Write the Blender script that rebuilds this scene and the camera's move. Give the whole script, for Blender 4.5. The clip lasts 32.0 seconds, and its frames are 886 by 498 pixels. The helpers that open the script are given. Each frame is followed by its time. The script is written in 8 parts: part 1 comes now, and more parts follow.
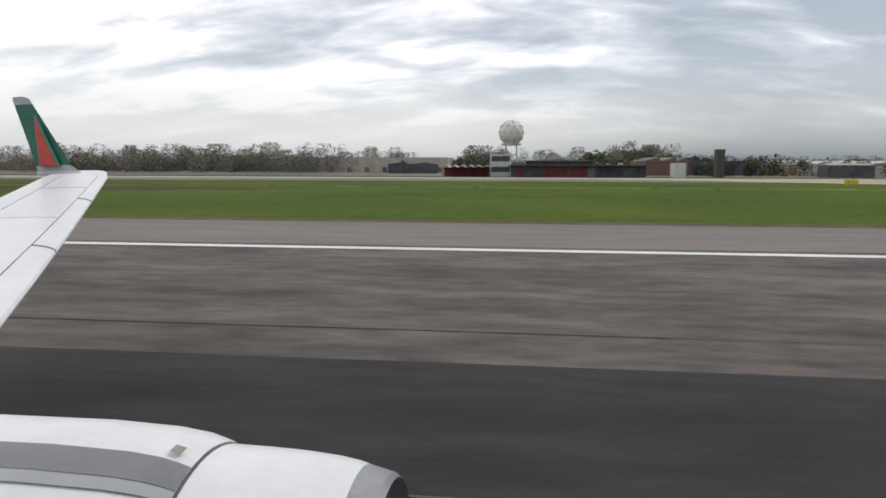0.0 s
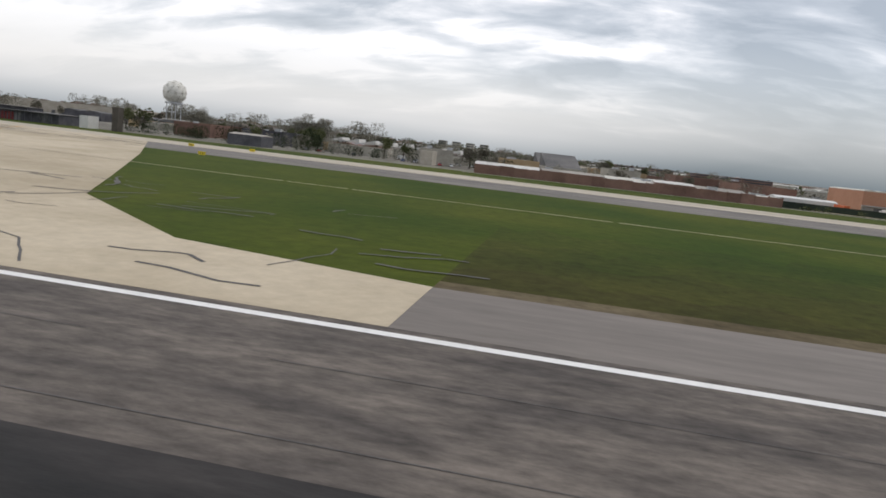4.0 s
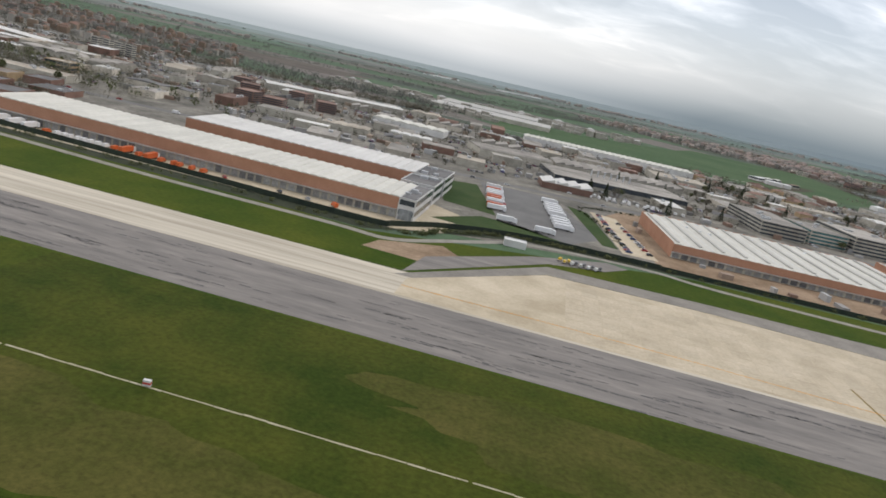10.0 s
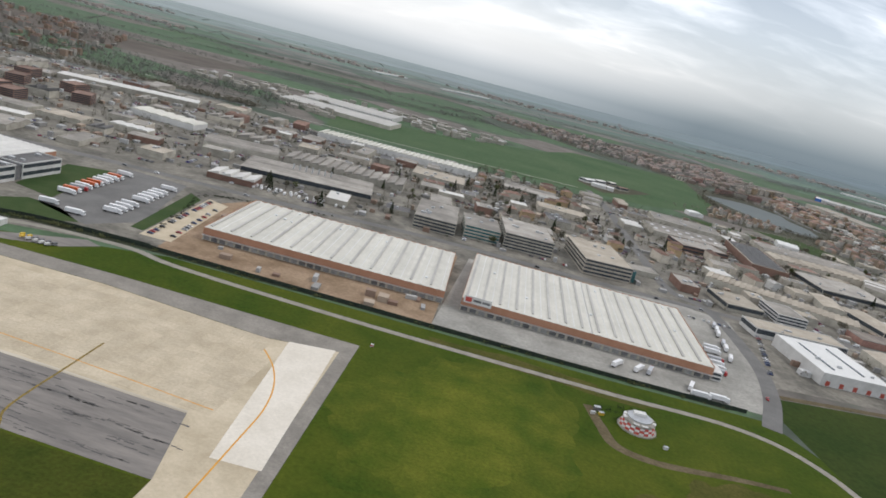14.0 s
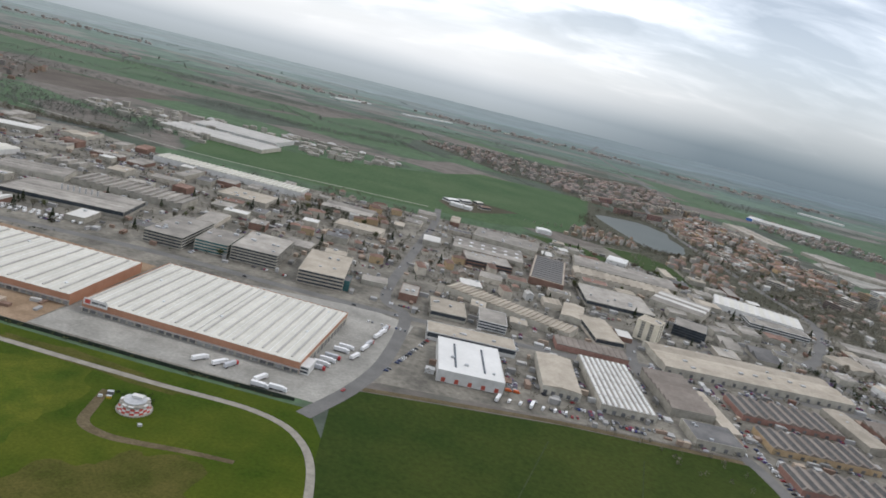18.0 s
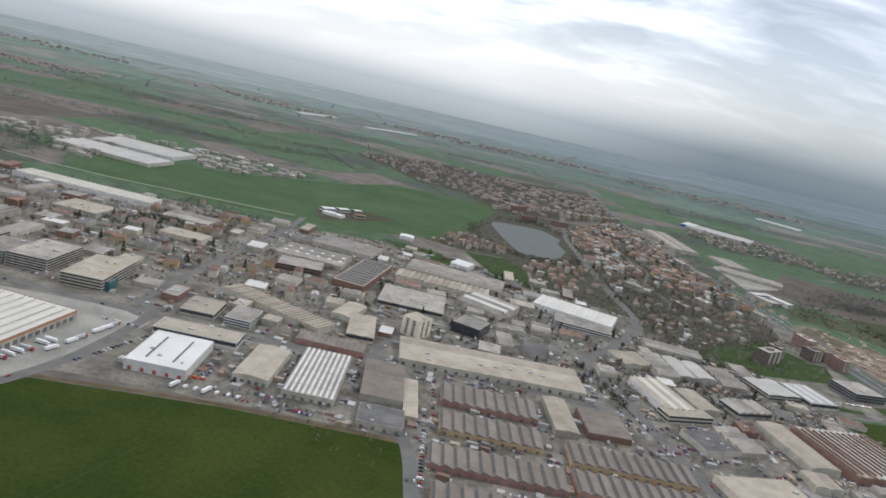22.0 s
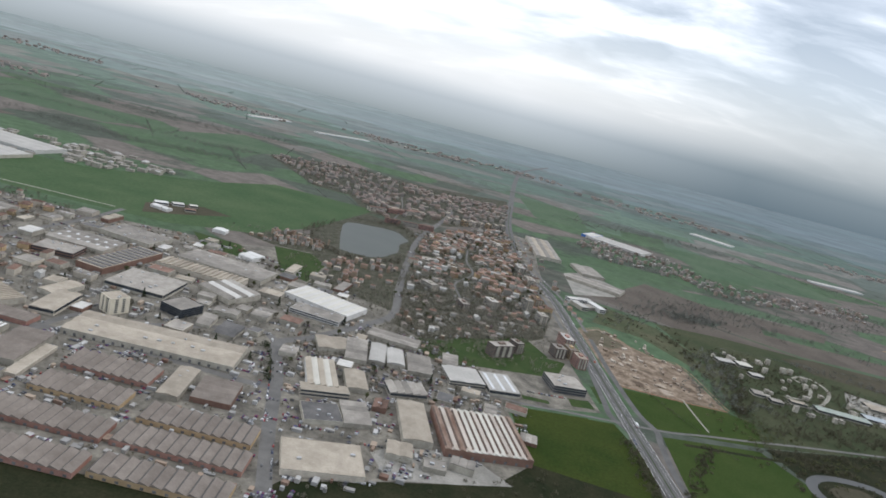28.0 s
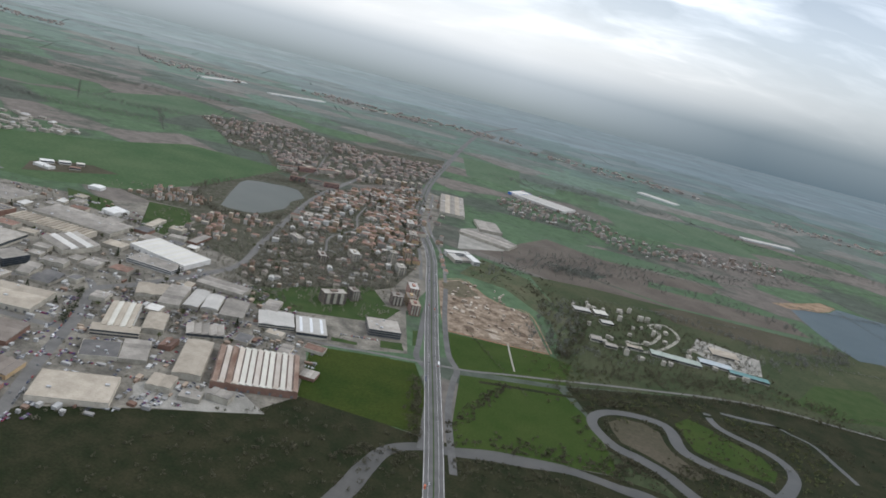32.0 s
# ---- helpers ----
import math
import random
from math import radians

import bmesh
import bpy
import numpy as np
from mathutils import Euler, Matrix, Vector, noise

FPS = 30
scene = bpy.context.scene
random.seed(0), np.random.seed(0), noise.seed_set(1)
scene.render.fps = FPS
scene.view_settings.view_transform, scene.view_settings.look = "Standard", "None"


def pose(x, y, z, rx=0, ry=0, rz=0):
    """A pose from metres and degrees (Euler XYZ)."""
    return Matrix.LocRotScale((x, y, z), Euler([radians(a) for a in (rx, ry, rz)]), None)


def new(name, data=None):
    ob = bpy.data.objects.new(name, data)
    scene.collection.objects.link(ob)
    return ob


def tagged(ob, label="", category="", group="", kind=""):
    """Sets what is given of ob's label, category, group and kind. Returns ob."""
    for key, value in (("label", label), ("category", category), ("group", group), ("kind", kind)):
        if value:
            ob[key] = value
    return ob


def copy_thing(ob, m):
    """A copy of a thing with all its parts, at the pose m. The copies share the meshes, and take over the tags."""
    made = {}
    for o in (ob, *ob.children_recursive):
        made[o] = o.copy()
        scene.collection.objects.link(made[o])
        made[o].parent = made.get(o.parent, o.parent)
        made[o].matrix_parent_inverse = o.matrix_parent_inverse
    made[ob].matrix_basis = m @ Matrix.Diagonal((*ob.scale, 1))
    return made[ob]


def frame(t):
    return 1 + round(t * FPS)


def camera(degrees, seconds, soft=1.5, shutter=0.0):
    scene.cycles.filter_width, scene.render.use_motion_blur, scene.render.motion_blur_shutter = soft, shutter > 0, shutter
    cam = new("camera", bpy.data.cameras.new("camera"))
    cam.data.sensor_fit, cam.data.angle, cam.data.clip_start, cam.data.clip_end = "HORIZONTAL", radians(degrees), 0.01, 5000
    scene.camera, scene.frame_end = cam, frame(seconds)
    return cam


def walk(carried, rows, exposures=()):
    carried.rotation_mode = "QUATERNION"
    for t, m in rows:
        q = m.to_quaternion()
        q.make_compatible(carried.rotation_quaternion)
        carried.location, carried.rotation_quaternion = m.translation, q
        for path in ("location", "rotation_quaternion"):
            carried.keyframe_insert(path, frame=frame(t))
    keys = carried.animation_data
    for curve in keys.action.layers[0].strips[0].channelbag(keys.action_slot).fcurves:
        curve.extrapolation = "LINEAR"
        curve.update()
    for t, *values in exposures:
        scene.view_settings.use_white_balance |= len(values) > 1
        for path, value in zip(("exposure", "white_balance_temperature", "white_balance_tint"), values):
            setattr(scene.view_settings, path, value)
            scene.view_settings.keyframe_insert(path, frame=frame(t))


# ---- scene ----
cam = camera(64.95, 32.0, soft=1.7)
ROWS = [
    (0.0, -0.01, 0.13, 1.73, 83.39, -0.16, 7.21),
    (0.5, 17.77, 0.15, 1.78, 83.80, -0.80, 8.45),
    (1.0, 35.60, 0.16, 1.86, 84.24, -1.51, 9.67),
    (1.5, 53.49, 0.10, 1.95, 84.16, -3.29, 8.77),
    (2.0, 71.46, -0.05, 2.15, 83.13, -4.23, 10.01),
    (2.5, 89.51, -0.31, 2.45, 82.45, -4.63, 9.86),
    (4.5, 163.17, -4.28, 6.97, 81.42, -7.25, 11.16),
    (5.0, 181.96, -4.68, 9.08, 81.53, -8.40, 11.14),
    (5.5, 200.85, -5.00, 11.39, 80.51, -9.51, 10.50),
    (6.0, 219.81, -5.25, 13.93, 79.87, -10.30, 10.92),
    (6.5, 238.84, -5.42, 16.75, 80.23, -10.40, 10.07),
    (7.0, 257.93, -5.53, 19.83, 81.20, -11.18, 9.92),
    (7.5, 277.07, -5.59, 23.13, 81.87, -12.19, 10.44),
    (8.0, 296.25, -5.60, 26.63, 81.90, -12.84, 9.92),
    (8.5, 315.47, -5.61, 30.29, 81.01, -13.49, 9.52),
    (9.0, 334.75, -5.55, 34.17, 78.28, -13.51, 9.54),
    (9.5, 354.09, -5.34, 38.32, 75.53, -12.90, 9.87),
    (10.0, 373.45, -5.05, 42.67, 74.95, -12.37, 10.01),
    (10.5, 392.81, -4.73, 47.16, 76.10, -12.80, 9.56),
    (11.0, 412.07, -4.45, 51.74, 75.40, -12.98, 10.65),
    (11.5, 431.21, -4.23, 56.35, 75.95, -13.27, 10.52),
    (12.0, 450.21, -4.10, 60.98, 76.84, -13.11, 10.75),
    (12.5, 469.09, -4.03, 65.63, 76.52, -13.26, 10.82),
    (13.0, 487.87, -4.00, 70.28, 75.65, -13.32, 11.52),
    (13.5, 506.59, -3.99, 74.91, 74.96, -13.54, 10.81),
    (14.0, 525.27, -4.01, 79.52, 74.75, -14.09, 10.06),
    (14.5, 543.92, -4.04, 84.11, 74.70, -13.95, 10.33),
    (16.5, 617.42, -4.20, 101.83, 75.63, -14.04, 12.20),
    (17.0, 635.69, -3.99, 106.26, 75.36, -13.52, 12.71),
    (17.5, 653.97, -3.77, 110.68, 76.11, -13.33, 11.52),
    (18.0, 672.24, -3.60, 115.08, 76.52, -13.49, 11.05),
    (18.5, 690.53, -3.47, 119.45, 76.56, -13.65, 11.50),
    (19.0, 708.80, -3.39, 123.76, 76.51, -13.32, 11.35),
    (19.5, 727.05, -3.35, 128.01, 76.09, -13.24, 12.19),
    (20.0, 745.25, -3.32, 132.20, 75.71, -13.19, 11.61),
    (20.5, 763.42, -3.31, 136.33, 75.62, -13.27, 12.23),
    (21.0, 781.53, -3.29, 140.41, 76.08, -13.07, 12.10),
    (21.5, 799.61, -3.25, 144.43, 76.60, -12.80, 11.76),
    (22.0, 817.66, -3.20, 148.41, 77.31, -12.51, 11.98),
    (22.5, 835.71, -3.12, 152.35, 77.46, -12.35, 12.25),
    (23.0, 853.76, -3.01, 156.25, 77.01, -12.18, 12.16),
    (23.5, 871.83, -2.88, 160.13, 76.64, -12.23, 12.64),
    (24.0, 889.92, -2.71, 164.02, 76.06, -12.41, 12.54),
    (24.5, 908.05, -2.50, 167.92, 75.51, -12.73, 12.54),
    (25.0, 926.24, -2.25, 171.85, 74.99, -13.02, 12.23),
    (25.5, 944.47, -1.98, 175.79, 74.85, -13.18, 11.87),
    (27.5, 1017.62, -0.04, 192.10, 77.26, -14.02, 13.30),
    (28.0, 1036.08, 0.44, 196.28, 77.66, -14.20, 13.74),
    (28.5, 1054.59, 0.90, 200.46, 77.61, -14.26, 13.82),
    (29.0, 1073.16, 1.35, 204.65, 76.73, -14.50, 14.12),
    (29.5, 1091.76, 1.79, 208.85, 75.92, -14.21, 13.93),
    (30.0, 1110.41, 2.23, 213.05, 75.61, -14.09, 14.01),
    (30.5, 1129.11, 2.67, 217.26, 75.60, -14.27, 13.76),
    (31.0, 1147.85, 3.12, 221.47, 74.88, -14.34, 13.31),
    (31.5, 1166.64, 3.57, 225.69, 74.24, -14.29, 13.52),
    (32.0, 1185.47, 4.02, 229.90, 74.59, -13.85, 13.87),
]
walk(cam, [(t, pose(x, y, z, rx, ry, rz)) for t, x, y, z, rx, ry, rz in ROWS],
     [(0, 0.0, 6600, 13), (5, 0.0, 6600, 14), (7, 0.1, 6600, 14), (8, 0.17, 6600, 14), (9, 0.22, 6600, 14), (11, 0.33, 6600, 13), (13, 0.38, 6550, 13), (14, 0.3, 6500, 13), (17, 0.29, 6400, 13), (24, 0.3, 6350, 13), (32, 0.3, 6300, 12)])

# ---- sky and light ----
SUN_EL, SUN_AZ = 48.0, 65.0
world = bpy.data.worlds.new("overcast_sky")
scene.world = world
world.use_nodes = True


def build_sky(nt):
    n, l = nt.nodes, nt.links
    n.clear()

    def nd(kind, **kw):
        k = n.new(kind)
        for key, v in kw.items():
            k.inputs[key].default_value = v
        return k

    def math_(op, a, b=None, c=None):
        k = n.new("ShaderNodeMath")
        k.operation = op
        for i, v in enumerate((a, b, c)):
            if v is None:
                continue
            if isinstance(v, (int, float)):
                k.inputs[i].default_value = v
            else:
                l.new(v, k.inputs[i])
        return k.outputs[0]

    def ramp(fac, stops):
        k = n.new("ShaderNodeValToRGB")
        e = k.color_ramp.elements
        while len(e) < len(stops):
            e.new(0.5)
        for el, (p, c) in zip(e, stops):
            el.position, el.color = p, (*c, 1)
        l.new(fac, k.inputs[0])
        return k.outputs[0]

    sky = n.new("ShaderNodeTexSky")
    sky.sky_type, sky.sun_disc = "NISHITA", False
    sky.sun_elevation, sky.sun_rotation = radians(SUN_EL), radians(SUN_AZ)
    co = n.new("ShaderNodeTexCoord")
    sp = n.new("ShaderNodeSeparateXYZ")
    l.new(co.outputs["Generated"], sp.inputs[0])
    x, y, z = sp.outputs
    # the cloud deck, seen as a flat layer high over the plain
    h = math_("ADD", math_("MAXIMUM", z, 0.0), 0.32)
    u, v = math_("DIVIDE", x, h), math_("DIVIDE", y, h)
    cb = n.new("ShaderNodeCombineXYZ")
    l.new(math_("MULTIPLY", u, 0.8), cb.inputs[0]), l.new(math_("MULTIPLY", v, 1.75), cb.inputs[1])
    big = nd("ShaderNodeTexNoise", Scale=1.05, Detail=4.0, Roughness=0.5, Distortion=0.35)
    small = nd("ShaderNodeTexNoise", Scale=4.2, Detail=7.0, Roughness=0.56, Distortion=0.4)
    for k in (big, small):
        l.new(cb.outputs[0], k.inputs["Vector"])
    mix = math_("ADD", math_("MULTIPLY", big.outputs["Fac"], 0.6), math_("MULTIPLY", small.outputs["Fac"], 0.4))
    # the deck thickens ahead of the flight and thins behind it
    mix = math_("SUBTRACT", mix, math_("MULTIPLY", x, 0.12))
    cloud = ramp(mix, ((0.415, (0.36, 0.40, 0.43)), (0.48, (0.53, 0.57, 0.60)), (0.53, (0.75, 0.775, 0.79)), (0.585, (1.08, 1.075, 1.06))))
    # far off the deck closes to an even grey-blue veil over the horizon, with a bright break in the clouds behind the flight
    veil = ramp(z, ((0.0, (0.44, 0.49, 0.515)), (0.012, (0.56, 0.605, 0.625)), (0.028, (0.71, 0.74, 0.75)), (0.055, (0.80, 0.815, 0.81)), (0.10, (0.74, 0.76, 0.765)), (0.3, (0.8, 0.82, 0.84))))
    side = math_("MULTIPLY", math_("MAXIMUM", math_("ADD", x, 0.13), 0.0), 2.2)
    # lowest of all the veil is dense whichever way one looks
    low = math_("SUBTRACT", 1.0, math_("MULTIPLY", math_("MINIMUM", math_("MAXIMUM", z, 0.0), 0.045), 22.2))
    side = math_("ADD", side, math_("MULTIPLY", low, math_("MINIMUM", math_("MAXIMUM", math_("ADD", math_("MULTIPLY", x, 1.1), 0.06), 0.0), 0.4)))
    tint = n.new("ShaderNodeMixRGB")
    tint.use_clamp = True
    l.new(ramp(z, ((0.0, (0.185, 0.235, 0.262)), (0.015, (0.255, 0.305, 0.332)), (0.032, (0.345, 0.39, 0.415)), (0.055, (0.43, 0.465, 0.487)), (0.17, (0.48, 0.51, 0.53)))), tint.inputs[2])
    l.new(math_("MINIMUM", side, 0.95), tint.inputs[0]), l.new(veil, tint.inputs[1])
    m1 = n.new("ShaderNodeMixRGB")
    edge = math_("ADD", z, math_("MULTIPLY", math_("SUBTRACT", small.outputs["Fac"], 0.5), 0.05))
    l.new(ramp(edge, ((0.02, (1, 1, 1)), (0.06, (0.8, 0.8, 0.8)), (0.16, (0, 0, 0)))), m1.inputs[0])
    l.new(cloud, m1.inputs[1]), l.new(tint.outputs[0], m1.inputs[2])
    # the plain beyond the last built fields, lost in the same veil at the horizon
    plain = ramp(math_("ADD", z, 0.2), ((0.0, (0.155, 0.197, 0.190)), (0.13, (0.21, 0.254, 0.256)), (0.18, (0.29, 0.335, 0.345))))
    m3 = n.new("ShaderNodeMixRGB")
    l.new(ramp(math_("ADD", z, 0.06), ((0.018, (0, 0, 0)), (0.055, (1, 1, 1)))), m3.inputs[0])
    dim = n.new("ShaderNodeMixRGB")
    dim.inputs[2].default_value = (0.122, 0.168, 0.195, 1)
    l.new(math_("MINIMUM", side, 1.0), dim.inputs[0]), l.new(plain, dim.inputs[1])
    l.new(dim.outputs[0], m3.inputs[1]), l.new(tint.outputs[0], m3.inputs[2])
    m2 = n.new("ShaderNodeMixRGB")
    l.new(math_("GREATER_THAN", z, 0.0), m2.inputs[0])
    l.new(m3.outputs[0], m2.inputs[1]), l.new(m1.outputs[0], m2.inputs[2])
    b1, b2 = nd("ShaderNodeBackground", Strength=0.03), nd("ShaderNodeBackground", Strength=0.93)
    fade = n.new("ShaderNodeMixRGB")
    fade.blend_type, fade.inputs[0].default_value = "MULTIPLY", 1.0
    l.new(sky.outputs[0], fade.inputs[1]), l.new(ramp(z, ((0.0, (0, 0, 0)), (0.12, (1, 1, 1)))), fade.inputs[2])
    l.new(fade.outputs[0], b1.inputs[0]), l.new(m2.outputs[0], b2.inputs[0])
    add, out = n.new("ShaderNodeAddShader"), n.new("ShaderNodeOutputWorld")
    l.new(b1.outputs[0], add.inputs[0]), l.new(b2.outputs[0], add.inputs[1]), l.new(add.outputs[0], out.inputs[0])


build_sky(world.node_tree)
sun = new("sun", bpy.data.lights.new("sun", "SUN"))
sun.data.energy, sun.data.angle, sun.data.color = 1.0, radians(14), (1.0, 0.95, 0.88)
sun.rotation_euler = (radians(90 - SUN_EL), 0, radians(180 - SUN_AZ))
scene.view_settings.exposure = 0.0

# ---- materials ----
MATS = {}


def surf(name, c1, c2, scale=0.2, rough=0.8, metal=0.0, grain=6.0, amount=0.18, bump=0.15, vary=0.0, stretch=(1, 1, 1), world_space=True, spec=0.3):
    """A weathered surface: c1 and c2 mixed by broad stains, fine grain on top, a little relief; vary: how far single objects differ."""
    if name in MATS:
        return MATS[name]
    m = MATS[name] = bpy.data.materials.new(name)
    m.use_nodes = True
    n, l = m.node_tree.nodes, m.node_tree.links
    bsdf = n["Principled BSDF"]
    bsdf.inputs["Roughness"].default_value, bsdf.inputs["Metallic"].default_value = rough, metal
    bsdf.inputs["Specular IOR Level"].default_value = spec
    src = n.new("ShaderNodeNewGeometry").outputs["Position"] if world_space else n.new("ShaderNodeTexCoord").outputs["Object"]
    mp = n.new("ShaderNodeMapping")
    mp.inputs["Scale"].default_value = stretch
    l.new(src, mp.inputs[0])
    a, b = n.new("ShaderNodeTexNoise"), n.new("ShaderNodeTexNoise")
    a.inputs["Scale"].default_value, a.inputs["Detail"].default_value, a.inputs["Roughness"].default_value = scale, 5, 0.62
    b.inputs["Scale"].default_value, b.inputs["Detail"].default_value, b.inputs["Roughness"].default_value = grain, 4, 0.7
    l.new(mp.outputs[0], a.inputs["Vector"]), l.new(mp.outputs[0], b.inputs["Vector"])
    r = n.new("ShaderNodeValToRGB")
    r.color_ramp.elements[0].position, r.color_ramp.elements[1].position = 0.36, 0.64
    r.color_ramp.elements[0].color, r.color_ramp.elements[1].color = (*c1, 1), (*c2, 1)
    l.new(a.outputs["Fac"], r.inputs[0])
    g = n.new("ShaderNodeMapRange")
    g.inputs["From Min"].default_value, g.inputs["From Max"].default_value = 0.25, 0.75
    g.inputs["To Min"].default_value, g.inputs["To Max"].default_value = 1 - amount, 1 + amount
    l.new(b.outputs["Fac"], g.inputs["Value"])
    fac = g.outputs["Result"]
    if vary:
        oi, v = n.new("ShaderNodeObjectInfo"), n.new("ShaderNodeMapRange")
        v.inputs["To Min"].default_value, v.inputs["To Max"].default_value = 1 - vary, 1 + vary
        l.new(oi.outputs["Random"], v.inputs["Value"])
        mm = n.new("ShaderNodeMath")
        mm.operation = "MULTIPLY"
        l.new(fac, mm.inputs[0]), l.new(v.outputs["Result"], mm.inputs[1])
        fac = mm.outputs[0]
    mul = n.new("ShaderNodeVectorMath")
    mul.operation = "SCALE"
    l.new(r.outputs[0], mul.inputs[0]), l.new(fac, mul.inputs["Scale"])
    l.new(mul.outputs[0], bsdf.inputs["Base Color"])
    if bump:
        bp = n.new("ShaderNodeBump")
        bp.inputs["Strength"].default_value, bp.inputs["Distance"].default_value = bump, 0.1
        l.new(b.outputs["Fac"], bp.inputs["Height"]), l.new(bp.outputs[0], bsdf.inputs["Normal"])
    return m


GRASS = surf("airfield_grass", (0.030, 0.057, 0.004), (0.070, 0.086, 0.009), 0.03, 0.95, grain=0.9, amount=0.28, spec=0.1)
GREENGR = surf("fresh_grass", (0.044, 0.088, 0.006), (0.092, 0.124, 0.011), 0.05, 0.95, grain=1.4, amount=0.3, spec=0.1)
FIELD = surf("young_crop_green", (0.023, 0.042, 0.007), (0.042, 0.057, 0.011), 0.02, 0.95, grain=0.5, amount=0.3, spec=0.1)
MEADOW = surf("bright_meadow", (0.030, 0.055, 0.011), (0.043, 0.065, 0.016), 0.03, 0.95, grain=0.6, amount=0.25, spec=0.1)
# crop green with distance haze mixed in, paler and bluer
FARCROP = surf("hazed_crop", (0.067, 0.112, 0.066), (0.092, 0.131, 0.083), 0.01, 0.95, grain=0.12, amount=0.25, spec=0.1)
PLOUGH = surf("ploughed_soil", (0.092, 0.080, 0.069), (0.128, 0.112, 0.095), 0.02, 0.95, grain=0.3, amount=0.22, spec=0.1)
PASTURE = surf("rough_pasture", (0.037, 0.053, 0.025), (0.067, 0.073, 0.041), 0.015, 0.95, grain=0.25, amount=0.3, spec=0.1)
FALLOW = surf("fallow_ground", (0.058, 0.056, 0.036), (0.084, 0.074, 0.054), 0.02, 0.95, grain=0.3, amount=0.25, spec=0.1)
SCRUB = surf("rough_scrub", (0.015, 0.021, 0.009), (0.032, 0.032, 0.017), 0.05, 0.95, grain=0.6, amount=0.4, spec=0.1)
LAWN = surf("short_lawn", (0.034, 0.062, 0.020), (0.052, 0.076, 0.028), 0.08, 0.95, grain=2.0, amount=0.2, spec=0.1)
ASPH = surf("runway_asphalt", (0.069, 0.060, 0.054), (0.152, 0.131, 0.112), 0.5, 0.85, grain=2.6, amount=0.48, stretch=(0.42, 1, 1))
SHOULDER = surf("shoulder_asphalt", (0.172, 0.155, 0.140), (0.218, 0.196, 0.176), 0.1, 0.9, grain=1.4, stretch=(0.2, 1, 1))
TAXI = surf("taxiway_asphalt", (0.152, 0.141, 0.130), (0.225, 0.206, 0.186), 0.3, 0.85, grain=1.1, stretch=(0.15, 1, 1))
CONC = surf("pale_concrete", (0.385, 0.323, 0.224), (0.530, 0.457, 0.338), 0.07, 0.85, grain=1.2, amount=0.12)
CONC2 = surf("bleached_concrete", (0.594, 0.549, 0.468), (0.666, 0.621, 0.540), 0.1, 0.85, grain=1.2, amount=0.1)
SAND = surf("bare_earth", (0.185, 0.125, 0.076), (0.310, 0.225, 0.150), 0.08, 0.95, grain=0.9, amount=0.25)
YARD = surf("yard_paving", (0.220, 0.215, 0.193), (0.341, 0.330, 0.298), 0.05, 0.9, grain=0.8, amount=0.2)
HIGHWAY = surf("worn_highway_asphalt", (0.090, 0.090, 0.088), (0.130, 0.129, 0.126), 0.08, 0.85, grain=1.5, amount=0.15)
CONCS = surf("streaked_concrete", (0.34, 0.30, 0.235), (0.55, 0.50, 0.405), 0.45, 0.85, grain=1.6, amount=0.14, stretch=(0.03, 1, 1))
TARMAC = surf("road_asphalt", (0.118, 0.116, 0.111), (0.162, 0.159, 0.151), 0.08, 0.85, grain=1.5, amount=0.15)
TOWNGR = surf("town_ground", (0.099, 0.093, 0.079), (0.228, 0.213, 0.179), 0.06, 0.95, grain=0.4, amount=0.35)
WHITE = surf("white_marking", (0.72, 0.72, 0.70), (0.80, 0.80, 0.78), 0.5, 0.7, grain=3, amount=0.06)
YELLOW = surf("yellow_marking", (0.55, 0.245, 0.018), (0.62, 0.30, 0.03), 0.5, 0.7, grain=3)
# far crop field, its green lightened to carry distance haze
FARFIELD = surf("hazed_wide_crop", (0.048, 0.090, 0.040), (0.074, 0.113, 0.055), 0.012, 0.95, grain=0.25, amount=0.22, spec=0.1)
GARDEN = surf("garden_ground", (0.042, 0.048, 0.028), (0.105, 0.099, 0.080), 0.14, 0.95, grain=0.7, amount=0.35, spec=0.1)
MUDWATER = surf("muddy_river_water", (0.060, 0.060, 0.056), (0.082, 0.080, 0.074), 0.05, 0.3, grain=0.5, amount=0.08, bump=0.05, spec=0.2)
WATER = surf("lake_water", (0.040, 0.052, 0.044), (0.052, 0.064, 0.054), 0.02, 0.36, grain=0.8, amount=0.06, bump=0.1, spec=0.12)
QUARRYW = surf("deep_quarry_water", (0.040, 0.066, 0.078), (0.052, 0.080, 0.092), 0.02, 0.4, grain=0.8, amount=0.06, bump=0.1, spec=0.1)

# ---- building blocks ----
def mesh_of(name, verts, faces, mat):
    me = bpy.data.meshes.new(name)
    me.from_pydata(verts, [], faces)
    for m in (mat if isinstance(mat, (list, tuple)) else [mat]):
        me.materials.append(m)
    me.update()
    return me


def structure(name, verts, faces, mat, label="", kind="structure"):
    return tagged(new(name, mesh_of(name, verts, faces, mat)), label=label, kind=kind)


FLOORS = []


def sheet(name, pts, z, mat, label=""):
    FLOORS.append((pts, z))
    return structure(name, [(x, y, z) for x, y in pts], [tuple(range(len(pts)))], mat, label)


